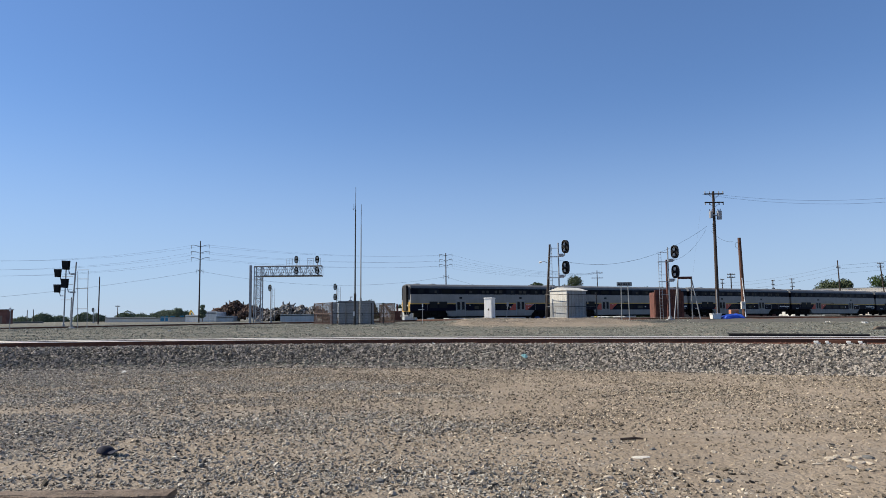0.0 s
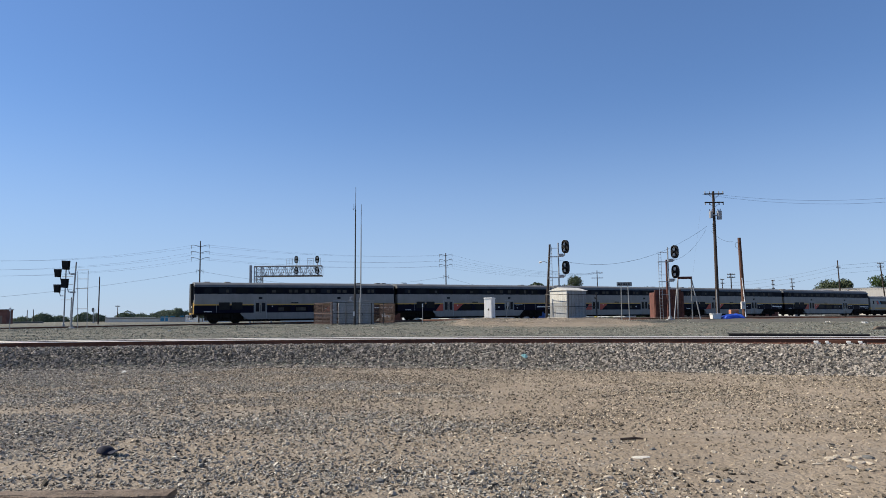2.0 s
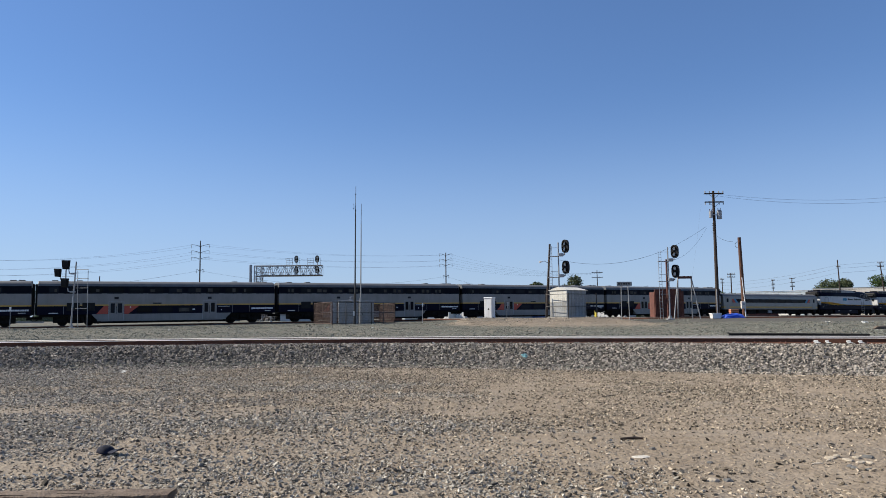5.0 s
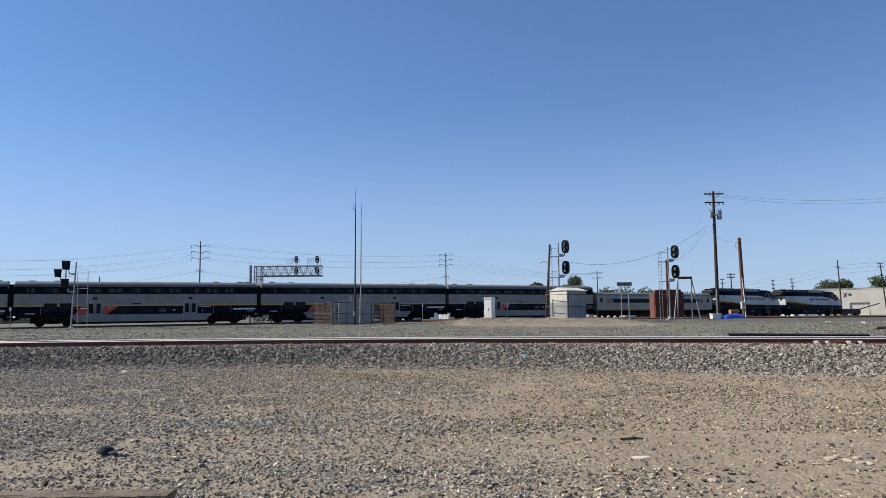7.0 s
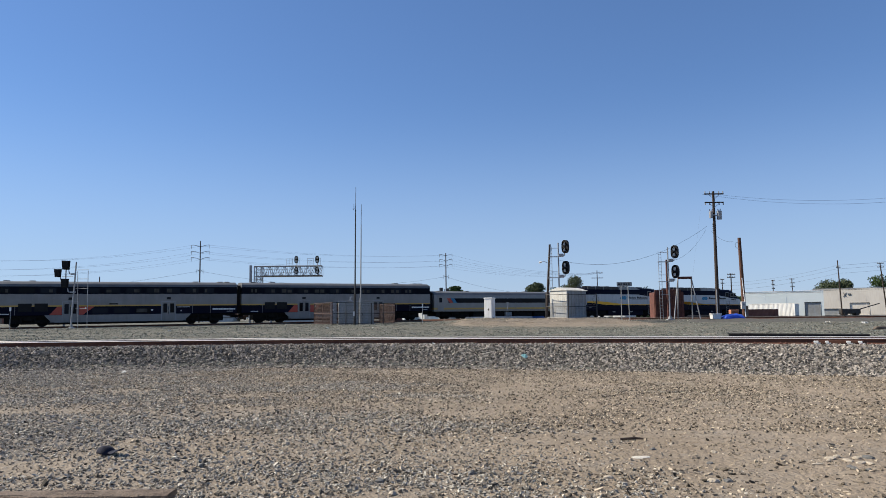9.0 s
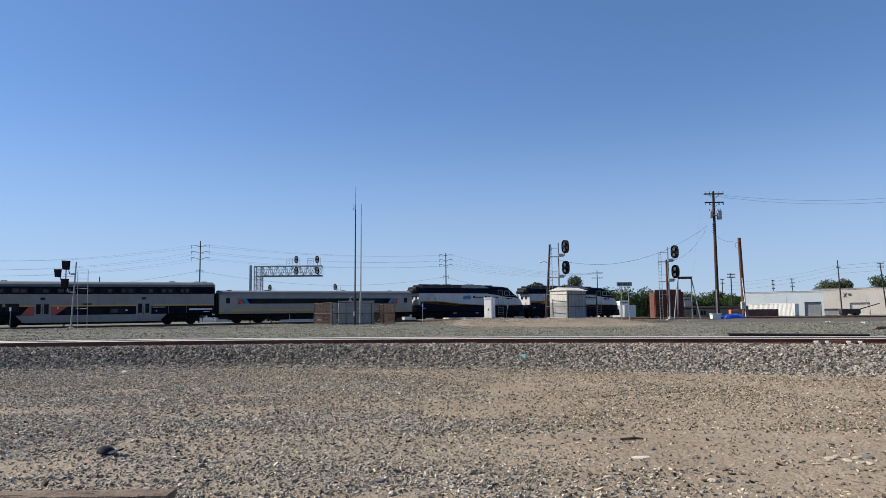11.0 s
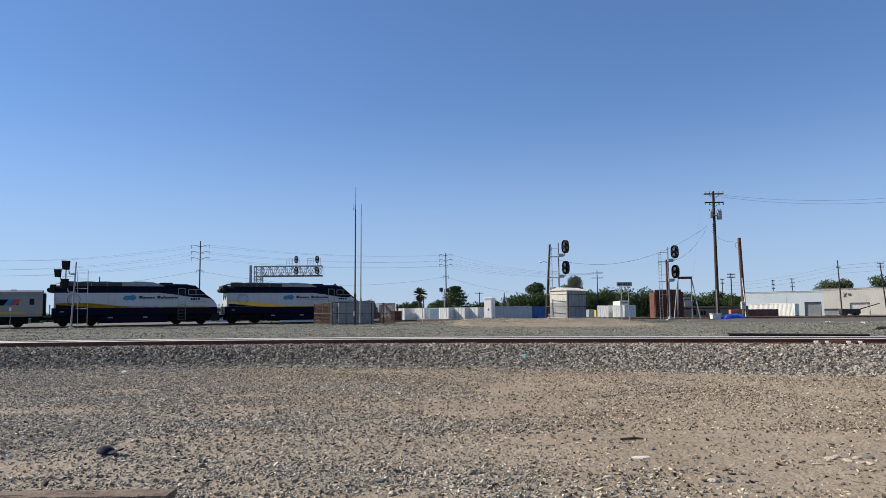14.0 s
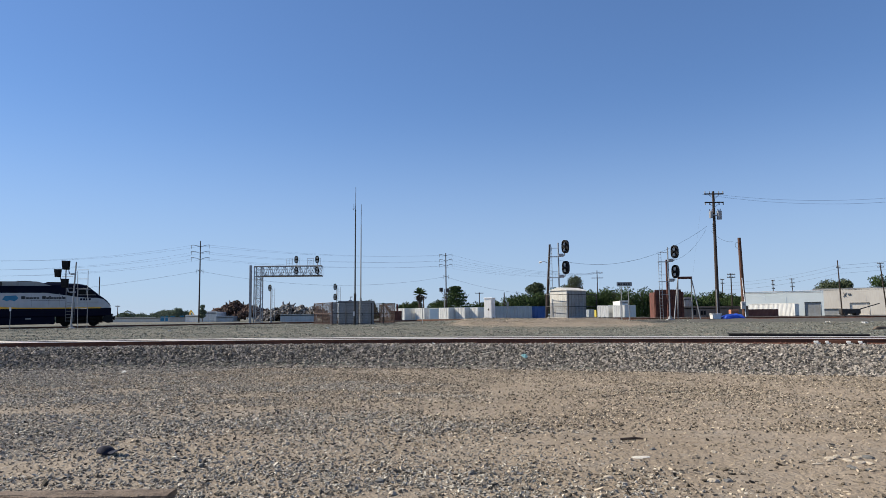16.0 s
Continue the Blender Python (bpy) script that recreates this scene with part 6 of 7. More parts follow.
for nm_, mk in (("painted_mark", [((0.0, 0.0), (1.2, 1.9)), ((1.2, 0.0), (0.0, 1.9))]), ("painted_mark", [((1.9, 0.8), (2.8, 0.8)), ((1.9, 1.4), (2.8, 1.4)), ((1.9, 0.8), (1.9, 1.4)), ((2.8, 0.8), (2.8, 1.4))])):
    bm = B()
    for (p0, q0), (p1, q1) in mk:
        rod(bm, (p0, 0, q0), (p1, 0, q1), 0.10, 0.10, 5)
    mkob = part(nm_, bm, DARKSTEEL, bpy.data.objects["warehouse"], "dark painted mark on the wall")
    mkob.location = (107.86 - bx0 - 1.4, -0.02, 5.48 - 0.35)
    mkob.scale = (0.6, 1.0, 0.6)
lp_x = 90.70
lp = thing("leaning_boom", Matrix.Translation((lp_x, 158.0, gz(lp_x, 158))), "dark slanting boom on a low cart", "machine")
bm = B()
rod(bm, (0.6, 0, 0.95), (97.4 - lp_x, 0, 3.34 - gz(lp_x, 158)), 0.14, 0.10, 6)
part("boom", bm, DARKSTEEL, lp)
bm = B()
box(bm, -2.2, 2.0, -0.8, 0.8, 0.35, 1.5, 0.2)
for wx in (-1.4, 1.2):
    rod(bm, (wx, -0.9, 0.4), (wx, 0.9, 0.4), 0.4, 0.4, 12)
part("cart", bm, DARKSTEEL, lp)
wx0, wx1 = 73.37, 90.23
building("warehouse", wx0, wx1, 172.0, 6.51, 9.0, PALEBLUE, "pale blue-white metal warehouse with a plain wall", WHITE,
         ((86.26 - wx0, 89.55 - wx0, 0.4, 3.54, "open_bay", GREYPAINT),), seams=4.5, turn=-0.47)
sx0, sx1 = 50.23, 64.58
building("brown_shed", sx0, sx1, 150.0, 2.91, 12.0, BROWNWALL, "long low brown shed with small dark windows", BROWNWALL,
         ((52.98 - sx0, 53.46 - sx0, 0.9, 1.9, "window", GLASS), (54.53 - sx0, 54.89 - sx0, 0.9, 1.7, "window", GLASS), (55.13 - sx0, 55.49 - sx0, 0.9, 1.7, "window", GLASS)))
building("small_house", 53.79, 55.55, 158.0, 5.04, 6.0, GREYPAINT, "small grey gabled house behind the shed", GREYPAINT)
building("small_house", 37.43, 39.10, 150.0, 4.29, 6.0, WHITE, "small white gabled house among the trees", WHITE)
# left distance: low sheds, a pale wall with painted patches, a white plant, a steel hall
building("low_shed", -107.65, -95.79, 225.0, 2.10, 10.0, STUCCO, "low tan block far beyond the track", CONCRETE)
building("yard_wall", -91.53, -83.29, 215.0, 1.82, 0.6, STUCCO, "pale yard wall with painted patches", STUCCO, (), 0.0)
building("yard_wall", -81.35, -76.32, 210.0, 1.93, 0.6, CONCRETE, "grey yard wall far beyond the track", CONCRETE, (), 0.0)
building("white_plant", -67.53, -63.98, 185.0, 2.43, 8.0, WHITE, "low white plant building far beyond the track", WHITE)
building("white_plant", -62.25, -57.80, 180.0, 3.22, 8.0, CREAM, "white block with a tree before it", WHITE)
building("steel_hall", -57.16, -53.03, 178.0, 2.02, 6.0, GREYBOX, "grey-green sheet steel shed", GREYBOX)
for px_a, px_b, zt, mt in ((-34.63, -26.97, 2.11, GREYBOX), (-131.68, -119.09, 1.04, GREYPAINT)):
    building("yard_wall", px_a, px_b, 150.0 if zt > 0.5 and mt is GREYBOX else 210.0, zt, 0.5, mt, "low grey sheet fence round the yard", mt, (), 0.0, 2.0)
bm = B()
for i in range(6):
    w = random.uniform(0.6, 1.4)
    box(bm, i * 1.5, i * 1.5 + w, -0.03, 0.0, 0.3, random.uniform(1.3, 2.0))
gp = part("painted_patch", bm, TEAL, bpy.data.objects["yard_wall"], "blue painted patches on the wall")
gp.location = (5.5, -0.01, 0.3)
# dark red trackside shed far left
wt_x = -117.92
wt = thing("trackside_shed", Matrix.Translation((wt_x, 190.0, gz(wt_x, 190))), "small dark red-brown shed with a flat roof beyond the track", "shed")
bm = B()
box(bm, -1.6, 1.4, -1.4, 1.4, 0, 3.7, 0.03)
part("wall", bm, REDBROWN, wt)
bm = B()
box(bm, -1.8, 1.6, -1.6, 1.6, 3.7, 3.9, 0.03)
part("roof", bm, GREYPAINT, wt)
bm = B()
box(bm, -0.6, 0.3, -1.44, -1.40, 0.1, 2.2, 0.01)
part("door", bm, BROWNWALL, wt)
# yellow excavator arm
ex = -69.62
e = thing("excavator", Matrix.Translation((ex, 195.0, gz(ex, 195))), "yellow excavator arm raised beside the scrap", "excavator")
bm = B()
rod(bm, (-0.5, 0, 0.8), (-0.1, 0, 3.2), 0.20, 0.16, 6)
rod(bm, (-0.1, 0, 3.2), (1.0, 0, 1.7), 0.16, 0.12, 6)
part("boom", bm, YELLOW, e)
bm = B()
box(bm, -1.2, 0.3, -1.0, 1.0, 0.0, 1.2, 0.15)
part("house_body", bm, UNDER, e)


# ---- scrap heaps ----
RUSTSCRAP = surface("rusty_scrap", (0.020, 0.013, 0.010), (0.15, 0.085, 0.062), 1.6, 0.8, 0.1, 0.2, 8, 0.48, island=True)


def scrap_heap(name, x, y, w, h, n, seed, label, mat_=None):
    rnd = random.Random(seed)
    bm = B()
    z0 = gz(x, y)
    peaks = [rnd.uniform(0.45, 1.0) for _ in range(14)]
    for i in range(n):
        u, v = rnd.uniform(-1, 1), rnd.uniform(-1, 1)
        f = (u + 1) * 6.49
        k0 = int(f)
        jag = peaks[k0] + (peaks[k0 + 1] - peaks[k0]) * (f - k0)
        env = max(0.0, 1 - abs(u) ** 4) * (1 - 0.4 * v * v) * (0.45 + 0.55 * jag + 0.12 * math.sin(u * 4 + seed))
        zz = h * env * (1 - 0.5 * rnd.random() ** 2)
        c = Vector((x + u * w / 2, y + v * w / 4, z0 + zz))
        e = Euler([rnd.uniform(0, 6.28) for _ in range(3)]).to_matrix()
        s = Vector((rnd.uniform(0.12, 0.6) * (2.2 if i % 9 == 0 else 1.0), rnd.uniform(0.04, 0.28), rnd.uniform(0.03, 0.18)))
        vs = [bm.verts.new(c + e @ Vector((a * s.x, b * s.y, d * s.z))) for a, b, d in ((-1, -1, -1), (1, -1, -1), (1.2, 1, -1), (-1, 1, -1), (-1, -1, 1), (0.8, -1, 1), (1, 1, 1), (-1.1, 1, 1))]
        for q in ((0, 1, 2, 3), (4, 5, 6, 7), (0, 1, 5, 4), (1, 2, 6, 5), (2, 3, 7, 6), (3, 0, 4, 7)):
            bm.faces.new([vs[k] for k in q])
    ob = part(name, bm, mat_ or SCRAPMAT)
    return tagged(ob, label, "scrap heap", kind="stuff")


scrap_heap("scrap_heap", -56.61, 192.0, 15.0, 6.14 - 0.9, 2200, 1, "heap of dark rusty twisted scrap metal", RUSTSCRAP)
scrap_heap("scrap_heap", -49.21, 185.0, 13.0, 4.48 - 0.9, 1300, 2, "heap of dark rusty twisted scrap metal", RUSTSCRAP)
scrap_heap("scrap_heap", -35.65, 175.0, 15.0, 4.91 - 0.9, 2200, 3, "heap of pale and dark scrap metal")
scrap_heap("scrap_heap", -42.42, 180.0, 10.0, 3.77 - 0.8, 900, 4, "low heap of mixed scrap metal")


# ---- trees ----
def tree(x, y, top, width, mat_, label, seed, squash=1.0, low=0.25, clumps=420, leaf=0.42, tiers=False):
    rnd = random.Random(seed)
    z0 = gz(x, y)
    H = top - z0
    t = thing("tree", Matrix.Translation((x, y, z0)), label, "tree", "trees behind the yard")
    bm = B()
    fork = H * max(0.18, low)
    rod(bm, (0, 0, -0.3), (0.1, 0, fork), 0.05 * H * 0.55, 0.035 * H * 0.55, 8)
    tips = []
    for i in range(7):
        a = i * 2.4 + rnd.random()
        rr = width * 0.30 * rnd.uniform(0.5, 1.1)
        tip = (rr * math.cos(a), rr * math.sin(a), H * rnd.uniform(low + 0.25, 0.88))
        rod(bm, (0.1, 0, fork * rnd.uniform(0.8, 1.0)), tip, 0.02 * H * 0.5, 0.006 * H, 6)
        tips.append(tip)
    part("trunk", bm, BARK, t)
    lobes = []
    for i in range(9):
        a = i * 2.4 + rnd.random()
        k = rnd.uniform(0.15, 0.95)
        if tiers:
            zz = low + (1 - low) * (i + 0.5) / 9
            lobes.append((Vector((0, 0, H * zz)), width / 2 * (1.05 - 0.85 * (zz - low) / (1 - low)) * rnd.uniform(0.8, 1.1), H * 0.045))
        else:
            r = width * rnd.uniform(0.17, 0.27)
            rad = max(0.0, width / 2 - r) * k
            zz = H * (low + (0.95 - low) * rnd.random())
            zz = min(zz, H - r * 0.85 * squash - rad * 0.35)
            lobes.append((Vector((rad * math.cos(a), rad * math.sin(a) * 0.8, zz)), r, r * 0.8 * squash))
    if not tiers:
        lobes.append((Vector((0, 0, H - width * 0.2 * squash)), width * 0.22, width * 0.2 * squash))
    verts, faces = [], []
    for i in range(clumps):
        c, r, rz = lobes[i % len(lobes)]
        d = Vector((rnd.gauss(0, 1), rnd.gauss(0, 1), rnd.gauss(0, 1))).normalized() * (rnd.random() ** 0.4)
        p = c + Vector((d.x * r, d.y * r, d.z * rz))
        for q in range(4):
            pp = p + Vector((rnd.uniform(-1, 1), rnd.uniform(-1, 1), rnd.uniform(-0.7, 0.7))) * leaf * 0.8
            e = Euler([rnd.uniform(0, 6.28) for _ in range(3)]).to_matrix()
            s = leaf * rnd.uniform(0.3, 0.75)
            k = len(verts)
            verts += [tuple(pp + e @ Vector(v) * s) for v in ((-1, -0.4, 0), (0, -0.65, 0.15), (1, 0, 0), (0, 0.65, 0.15))]
            faces.append((k, k + 1, k + 2, k + 3))
    me = bpy.data.meshes.new("crown")
    me.from_pydata(verts, [], faces)
    me.materials.append(mat_)
    cr = new("crown", me)
    cr.parent = t
    return t


LBROAD, LGREY, LFAR = "dense dark green broadleaf tree behind the yard", "grey-green eucalyptus-like tree behind the roofs", "hazy green tree far beyond the track"
TREES = (
    (3.06, 185.0, 9.26, 9.5, LEAF, "dark green cedar with tiered branches", 1, True), (-1.25, 190.0, 6.02, 6.0, LEAF, LBROAD, 2, False),
    (-10.31, 195.0, 5.45, 4.5, LEAF, LBROAD, 3, False), (-7.82, 195.0, 5.74, 4.2, LEAF, LBROAD, 4, False), (8.76, 190.0, 5.31, 8.0, LEAF, LBROAD, 5, False),
    (12.85, 190.0, 6.17, 7.0, LEAF, LBROAD, 6, False),
    (19.07, 180.0, 7.44, 9.0, LEAF, LBROAD, 7, False), (23.58, 185.0, 8.15, 9.0, LEAF, LBROAD, 8, False), (26.61, 200.0, 10.92, 6.5, LEAFGREY, LGREY, 9, False),
    (39.00, 210.0, 13.30, 7.5, LEAFGREY, LGREY, 10, False), (30.28, 190.0, 9.03, 9.0, LEAF, LBROAD, 11, False), (38.62, 190.0, 8.33, 9.0, LEAF, LBROAD, 12, False),
    (43.92, 190.0, 9.19, 10.0, LEAF, LBROAD, 13, False), (47.64, 185.0, 9.08, 9.5, LEAF, LBROAD, 14, False), (52.65, 185.0, 8.74, 9.0, LEAF, LBROAD, 15, False),
    (59.08, 190.0, 7.66, 9.0, LEAF, LBROAD, 16, False), (61.71, 180.0, 7.42, 9.0, LEAF, LBROAD, 17, False), (66.45, 180.0, 6.80, 8.0, LEAF, LBROAD, 18, False),
    (71.24, 185.0, 7.65, 6.0, LEAF, LBROAD, 19, False), (73.62, 180.0, 6.58, 7.0, LEAF, LBROAD, 20, False),
    (109.23, 200.0, 11.01, 9.5, LEAFGREY, LGREY, 21, False), (113.37, 200.0, 10.97, 6.5, LEAFGREY, LGREY, 22, False), (139.38, 225.0, 13.65, 8.5, LEAF, LBROAD, 23, False), (144.76, 225.0, 12.51, 9.0, LEAF, LBROAD, 24, False),
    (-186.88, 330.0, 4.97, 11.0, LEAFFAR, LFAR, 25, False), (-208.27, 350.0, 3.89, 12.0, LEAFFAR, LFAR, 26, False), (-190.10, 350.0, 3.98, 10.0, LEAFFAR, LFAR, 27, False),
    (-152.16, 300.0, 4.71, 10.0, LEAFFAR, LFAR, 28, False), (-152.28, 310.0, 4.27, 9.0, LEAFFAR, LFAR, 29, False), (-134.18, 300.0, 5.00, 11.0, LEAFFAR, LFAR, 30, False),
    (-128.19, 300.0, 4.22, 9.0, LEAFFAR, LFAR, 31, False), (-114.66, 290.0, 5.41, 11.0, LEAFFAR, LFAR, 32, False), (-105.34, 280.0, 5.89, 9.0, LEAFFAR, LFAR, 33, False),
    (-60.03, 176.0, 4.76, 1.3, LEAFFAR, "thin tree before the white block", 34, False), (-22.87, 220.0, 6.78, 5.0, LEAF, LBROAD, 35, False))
for x_, y_, top_, w_, m_, lab_, seed_, tier_ in TREES:
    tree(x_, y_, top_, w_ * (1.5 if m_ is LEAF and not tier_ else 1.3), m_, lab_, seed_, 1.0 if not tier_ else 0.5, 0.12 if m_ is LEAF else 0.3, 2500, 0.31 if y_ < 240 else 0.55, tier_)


def palm(x, y, top):
    rnd = random.Random(7)
    z0 = gz(x, y)
    H = top - z0
    t = thing("palm_tree", Matrix.Translation((x, y, z0)), "fan palm with a shaggy skirt behind the containers", "palm tree")
    bm = B()
    rod(bm, (0, 0, -0.3), (0.1, 0, H - 1.6), 0.42, 0.32, 10)
    part("trunk", bm, BARK, t)
    for nm, mt, n, lo, hi, ln in (("crown", LEAF, 46, -0.1, 1.35, 2.1), ("dead_skirt", BARK, 40, -1.35, -0.5, 2.0)):
        bm = B()
        for i in range(n):
            a, e = rnd.uniform(0, 6.28), rnd.uniform(lo, hi)
            d = Vector((math.cos(a) * math.cos(e), math.sin(a) * math.cos(e), math.sin(e)))
            s = Vector((-math.sin(a), math.cos(a), 0))
            o = Vector((0.1, 0, H - 1.9))
            m1, m2 = o + d * ln * 0.6, o + d * ln - Vector((0, 0, 0.35))
            vs = [bm.verts.new(p) for p in (o, m1 + s * 0.32, m2, m1 - s * 0.32)]
            bm.faces.new(vs)
        part(nm, bm, mt, t)


palm(-6.07, 180.0, 9.14)


# ---- flood-light heads on a post, behind the track ----
fp_x = 0.23
fp = thing("floodlight_post", Matrix.Translation((fp_x, 165.0, gz(fp_x, 165))), "pale post with two dark floodlight heads", "floodlight")
bm = B()
rod(bm, (0, 0, -0.2), (0, 0, 7.78 - gz(fp_x, 165)), 0.16, 0.12, 8)
part("post", bm, GALV, fp)
for dx, zz in ((-0.75, 7.65), (0.75, 7.52)):
    bm = B()
    zz -= gz(fp_x, 165)
    box(bm, dx - 0.42, dx + 0.42, -0.25, 0.25, zz - 0.45, zz + 0.45, 0.06)
    part("floodlight_head", bm, DARKSTEEL, fp)
    bm = B()
    rod(bm, (dx, 0, zz - 0.4), (0, 0, zz - 0.6), 0.05, 0.05, 6)
    part("bracket", bm, GALV, fp)
# small mileposts near the track
for mpx, mpy, mz, mw, lab in ((-40.43, 66.0, 1.75, 0.09, "thin grey trackside stake with a white tip"), (-2.32, 78.0, 1.9, 0.06, "thin grey trackside stake with a plate")):
    z0 = gz(mpx, mpy)
    st = thing("marker_post", Matrix.Translation((mpx, mpy, z0)), lab, "post")
    bm = B()
    rod(bm, (0, 0, -0.4), (0, 0, mz), 0.035, 0.03, 6)
    part("stake", bm, GALV, st)
    bm = B()
    box(bm, -mw, mw, -0.05, -0.03, mz - 0.05, mz + 0.30, 0.01)
    part("tip_plate", bm, WHITE, st)


# ---- near track details ----
def joint_and_clips():
    off = 1.505 / 2
    for xa, xb in ((10.22, 11.32),):
        fall = math.sqrt(1 + near_slope(xa) ** 2)
        dxy = Matrix.Translation((xa, near_y(xa) - off * fall, 0)) @ Matrix.Rotation(math.atan(near_slope(xa + 0.6)), 4, "Z")
        ln = (xb - xa) * fall
        t = part("joint_bar", box(B(), 0, ln, -0.075, -0.02, 0.65, 0.74, 0.008), RAILRUST, near_track, "rusty rail joint bar")
        t.matrix_basis = dxy
        for xx, w in ((-0.02, 0.12), (0.26, 0.09), (ln - 0.42, 0.11), (ln - 0.14, 0.10)):
            bm = B()
            box(bm, xx, xx + w, -0.11, -0.07, 0.665, 0.72, 0.015)
            box(bm, xx + 0.02, xx + w + 0.05, -0.13, -0.08, 0.645, 0.665, 0.008)
            part("white_spacer", bm, WHITE, t, "white insulating spacer")
    bm = B()
    for k in (-0.07, 0.07):
        box(bm, k - 0.022, k + 0.022, -0.13, 0.09, 0.0, 0.035, 0.008)
        rod(bm, (k, -0.11, 0.01), (k, -0.04, 0.055), 0.014, 0.014, 6)
    box(bm, -0.12, 0.12, -0.17, 0.17, -0.01, 0.006, 0.003)
    clip = mesh_of("rail_clip", bm, RUST)
    cum = -14.9
    while cum < 14.9:
        for sg in (-1, 1):
            share("rail_clip", clip, near_track, pose(cum, near_y(cum) + sg * off * (1 + near_slope(cum) ** 2) ** 0.5, 0.622, 0, 0, math.degrees(math.atan(near_slope(cum)))))
        cum += 0.61


joint_and_clips()


def spare_rail():
    xa, xb, y = 9.83, 13.17, 24.5
    pts = [(xa + (xb - xa) * i / 6, y - 0.42 * i, gz(xa + (xb - xa) * i / 6, y - 0.42 * i) + 0.03) for i in range(7)]
    t = thing("spare_rail", Matrix(), "loose dark rail lying on the ballast beside the track", "rail")
    bm = B()
    half = rail_section()
    sec = [(a, b) for a, b in half] + [(-a, b) for a, b in half[::-1]]
    loft(bm, [[(x, yy + a, z + b) for a, b in sec] for x, yy, z in pts])
    part("rail_bar", bm, BLACK, t)


spare_rail()


# ---- foreground: old tie, cap, litter ----
def wood_tie():
    t = thing("wooden_tie", pose(-2.24, 5.86, gz(-2.4, 5.86) - 0.005, 0, 0, 0.6), "old split brown wooden railway tie lying on the dirt", "wooden tie")
    bm = B()
    nx = 60
    rings = []
    for i in range(nx + 1):
        x = -3.0 * i / nx
        r = []
        for j, (yy, zz) in enumerate([(-0.115, 0.0), (-0.115, 0.06), (-0.115, 0.12), (-0.108, 0.16), (-0.07, 0.172), (0.0, 0.175), (0.07, 0.173), (0.11, 0.162), (0.115, 0.10), (0.115, 0.0)]):
            k = 0.012 * noise.noise((x * 5.0, j * 1.7, 1.0)) + 0.008 * noise.noise((x * 17.0, j * 2.9, 5.0))
            r.append((x + (0.03 * (zz / 0.17) if i == 0 else 0), yy + k, zz + k * (1.0 if zz > 0.1 else 0.0) + (0.0 if zz < 0.1 else 0.006 * noise.noise((x * 40.0, j, 3.0)))))
        r = [(p, q, w * 0.62) for p, q, w in r]
        rings.append(r)
    loft(bm, rings)
    part("beam", bm, TIEWOOD, t)
    bm = B()
    rnd = random.Random(21)
    for k in range(16):
        xa = rnd.uniform(-2.9, -0.3)
        yy = rnd.uniform(-0.09, 0.09)
        xb = xa + rnd.uniform(0.08, 0.3)
        rod(bm, (xa, yy, 0.107), (xb, yy + rnd.uniform(-0.008, 0.008), 0.107), 0.0035, 0.002, 5)
    part("crack", bm, UNDER, t)


wood_tie()


def baseball_cap():
    x, y = -3.69, 7.94
    t = thing("baseball_cap", pose(x, y, gz(x, y) + 0.022, 4, 0, -14), "crumpled navy baseball cap lying on the gravel", "cap")
    bm = B()
    bmesh.ops.create_uvsphere(bm, u_segments=20, v_segments=10, radius=0.1)
    for v in list(bm.verts):
        if v.co.z < -0.02:
            bm.verts.remove(v)
    for v in bm.verts:
        n_ = noise.noise((v.co.x * 14, v.co.y * 14, v.co.z * 14))
        v.co = Vector((v.co.x * 0.98 - 0.055, v.co.y * 0.95, max(0.0, v.co.z * 0.72 + 0.012 + 0.016 * n_ - 0.02 * max(0, v.co.x / 0.1))))
    bmesh.ops.solidify(bm, geom=bm.faces, thickness=0.004)
    part("crown", bm, CAPBLUE, t, "", True)
    bm = B()
    bmesh.ops.create_uvsphere(bm, u_segments=20, v_segments=8, radius=1.0)
    for v in bm.verts:
        v.co = Vector((v.co.x * 0.085 + 0.075, v.co.y * 0.085, v.co.z * 0.009 + 0.028 + 0.10 * max(0.0, v.co.x) * 0.34 - 0.014 * v.co.y * v.co.y))
    part("bill", bm, CAPBLUE, t, "", True)
    bm = B()
    rod(bm, (-0.045, 0, 0.105), (-0.045, 0, 0.113), 0.009, 0.006, 8)
    part("button", bm, CAPBLUE, t)


baseball_cap()


def lump(name, x, y, sx, sy, sz, mat_, label, cat, seed, turn=0.0):
    rnd = random.Random(seed)
    bm = B()
    bmesh.ops.create_icosphere(bm, subdivisions=2, radius=1.0)
    for v in bm.verts:
        k = 1 + 0.35 * noise.noise((v.co.x * 1.3 + seed, v.co.y * 1.3, v.co.z * 1.3))
        v.co = Vector((v.co.x * sx * k, v.co.y * sy * k, max(-0.3 * sz, v.co.z * sz * k)))
    ob = part(name, bm, mat_)
    ob.matrix_basis = pose(x, y, gz(x, y) + 0.2 * sz, 0, 0, turn)
    return tagged(ob, label, cat)


ROCKPALE = surface("pale_rock", (0.33, 0.28, 0.21), (0.45, 0.39, 0.31), 10, 0.9, 0, 0.4, 60, 0.1)
ROCKDARK = surface("dark_rock", (0.10, 0.10, 0.095), (0.17, 0.165, 0.155), 10, 0.9, 0, 0.4, 60, 0.1)
PALESTONE = surface("whitish_stone", (0.45, 0.42, 0.36), (0.58, 0.54, 0.47), 14, 0.9, 0, 0.4, 60, 0.1)
lump("flat_stone", 2.05, 7.58, 0.105, 0.05, 0.014, PALESTONE, "flat whitish slab lying on the dirt", "stone", 1, 8)
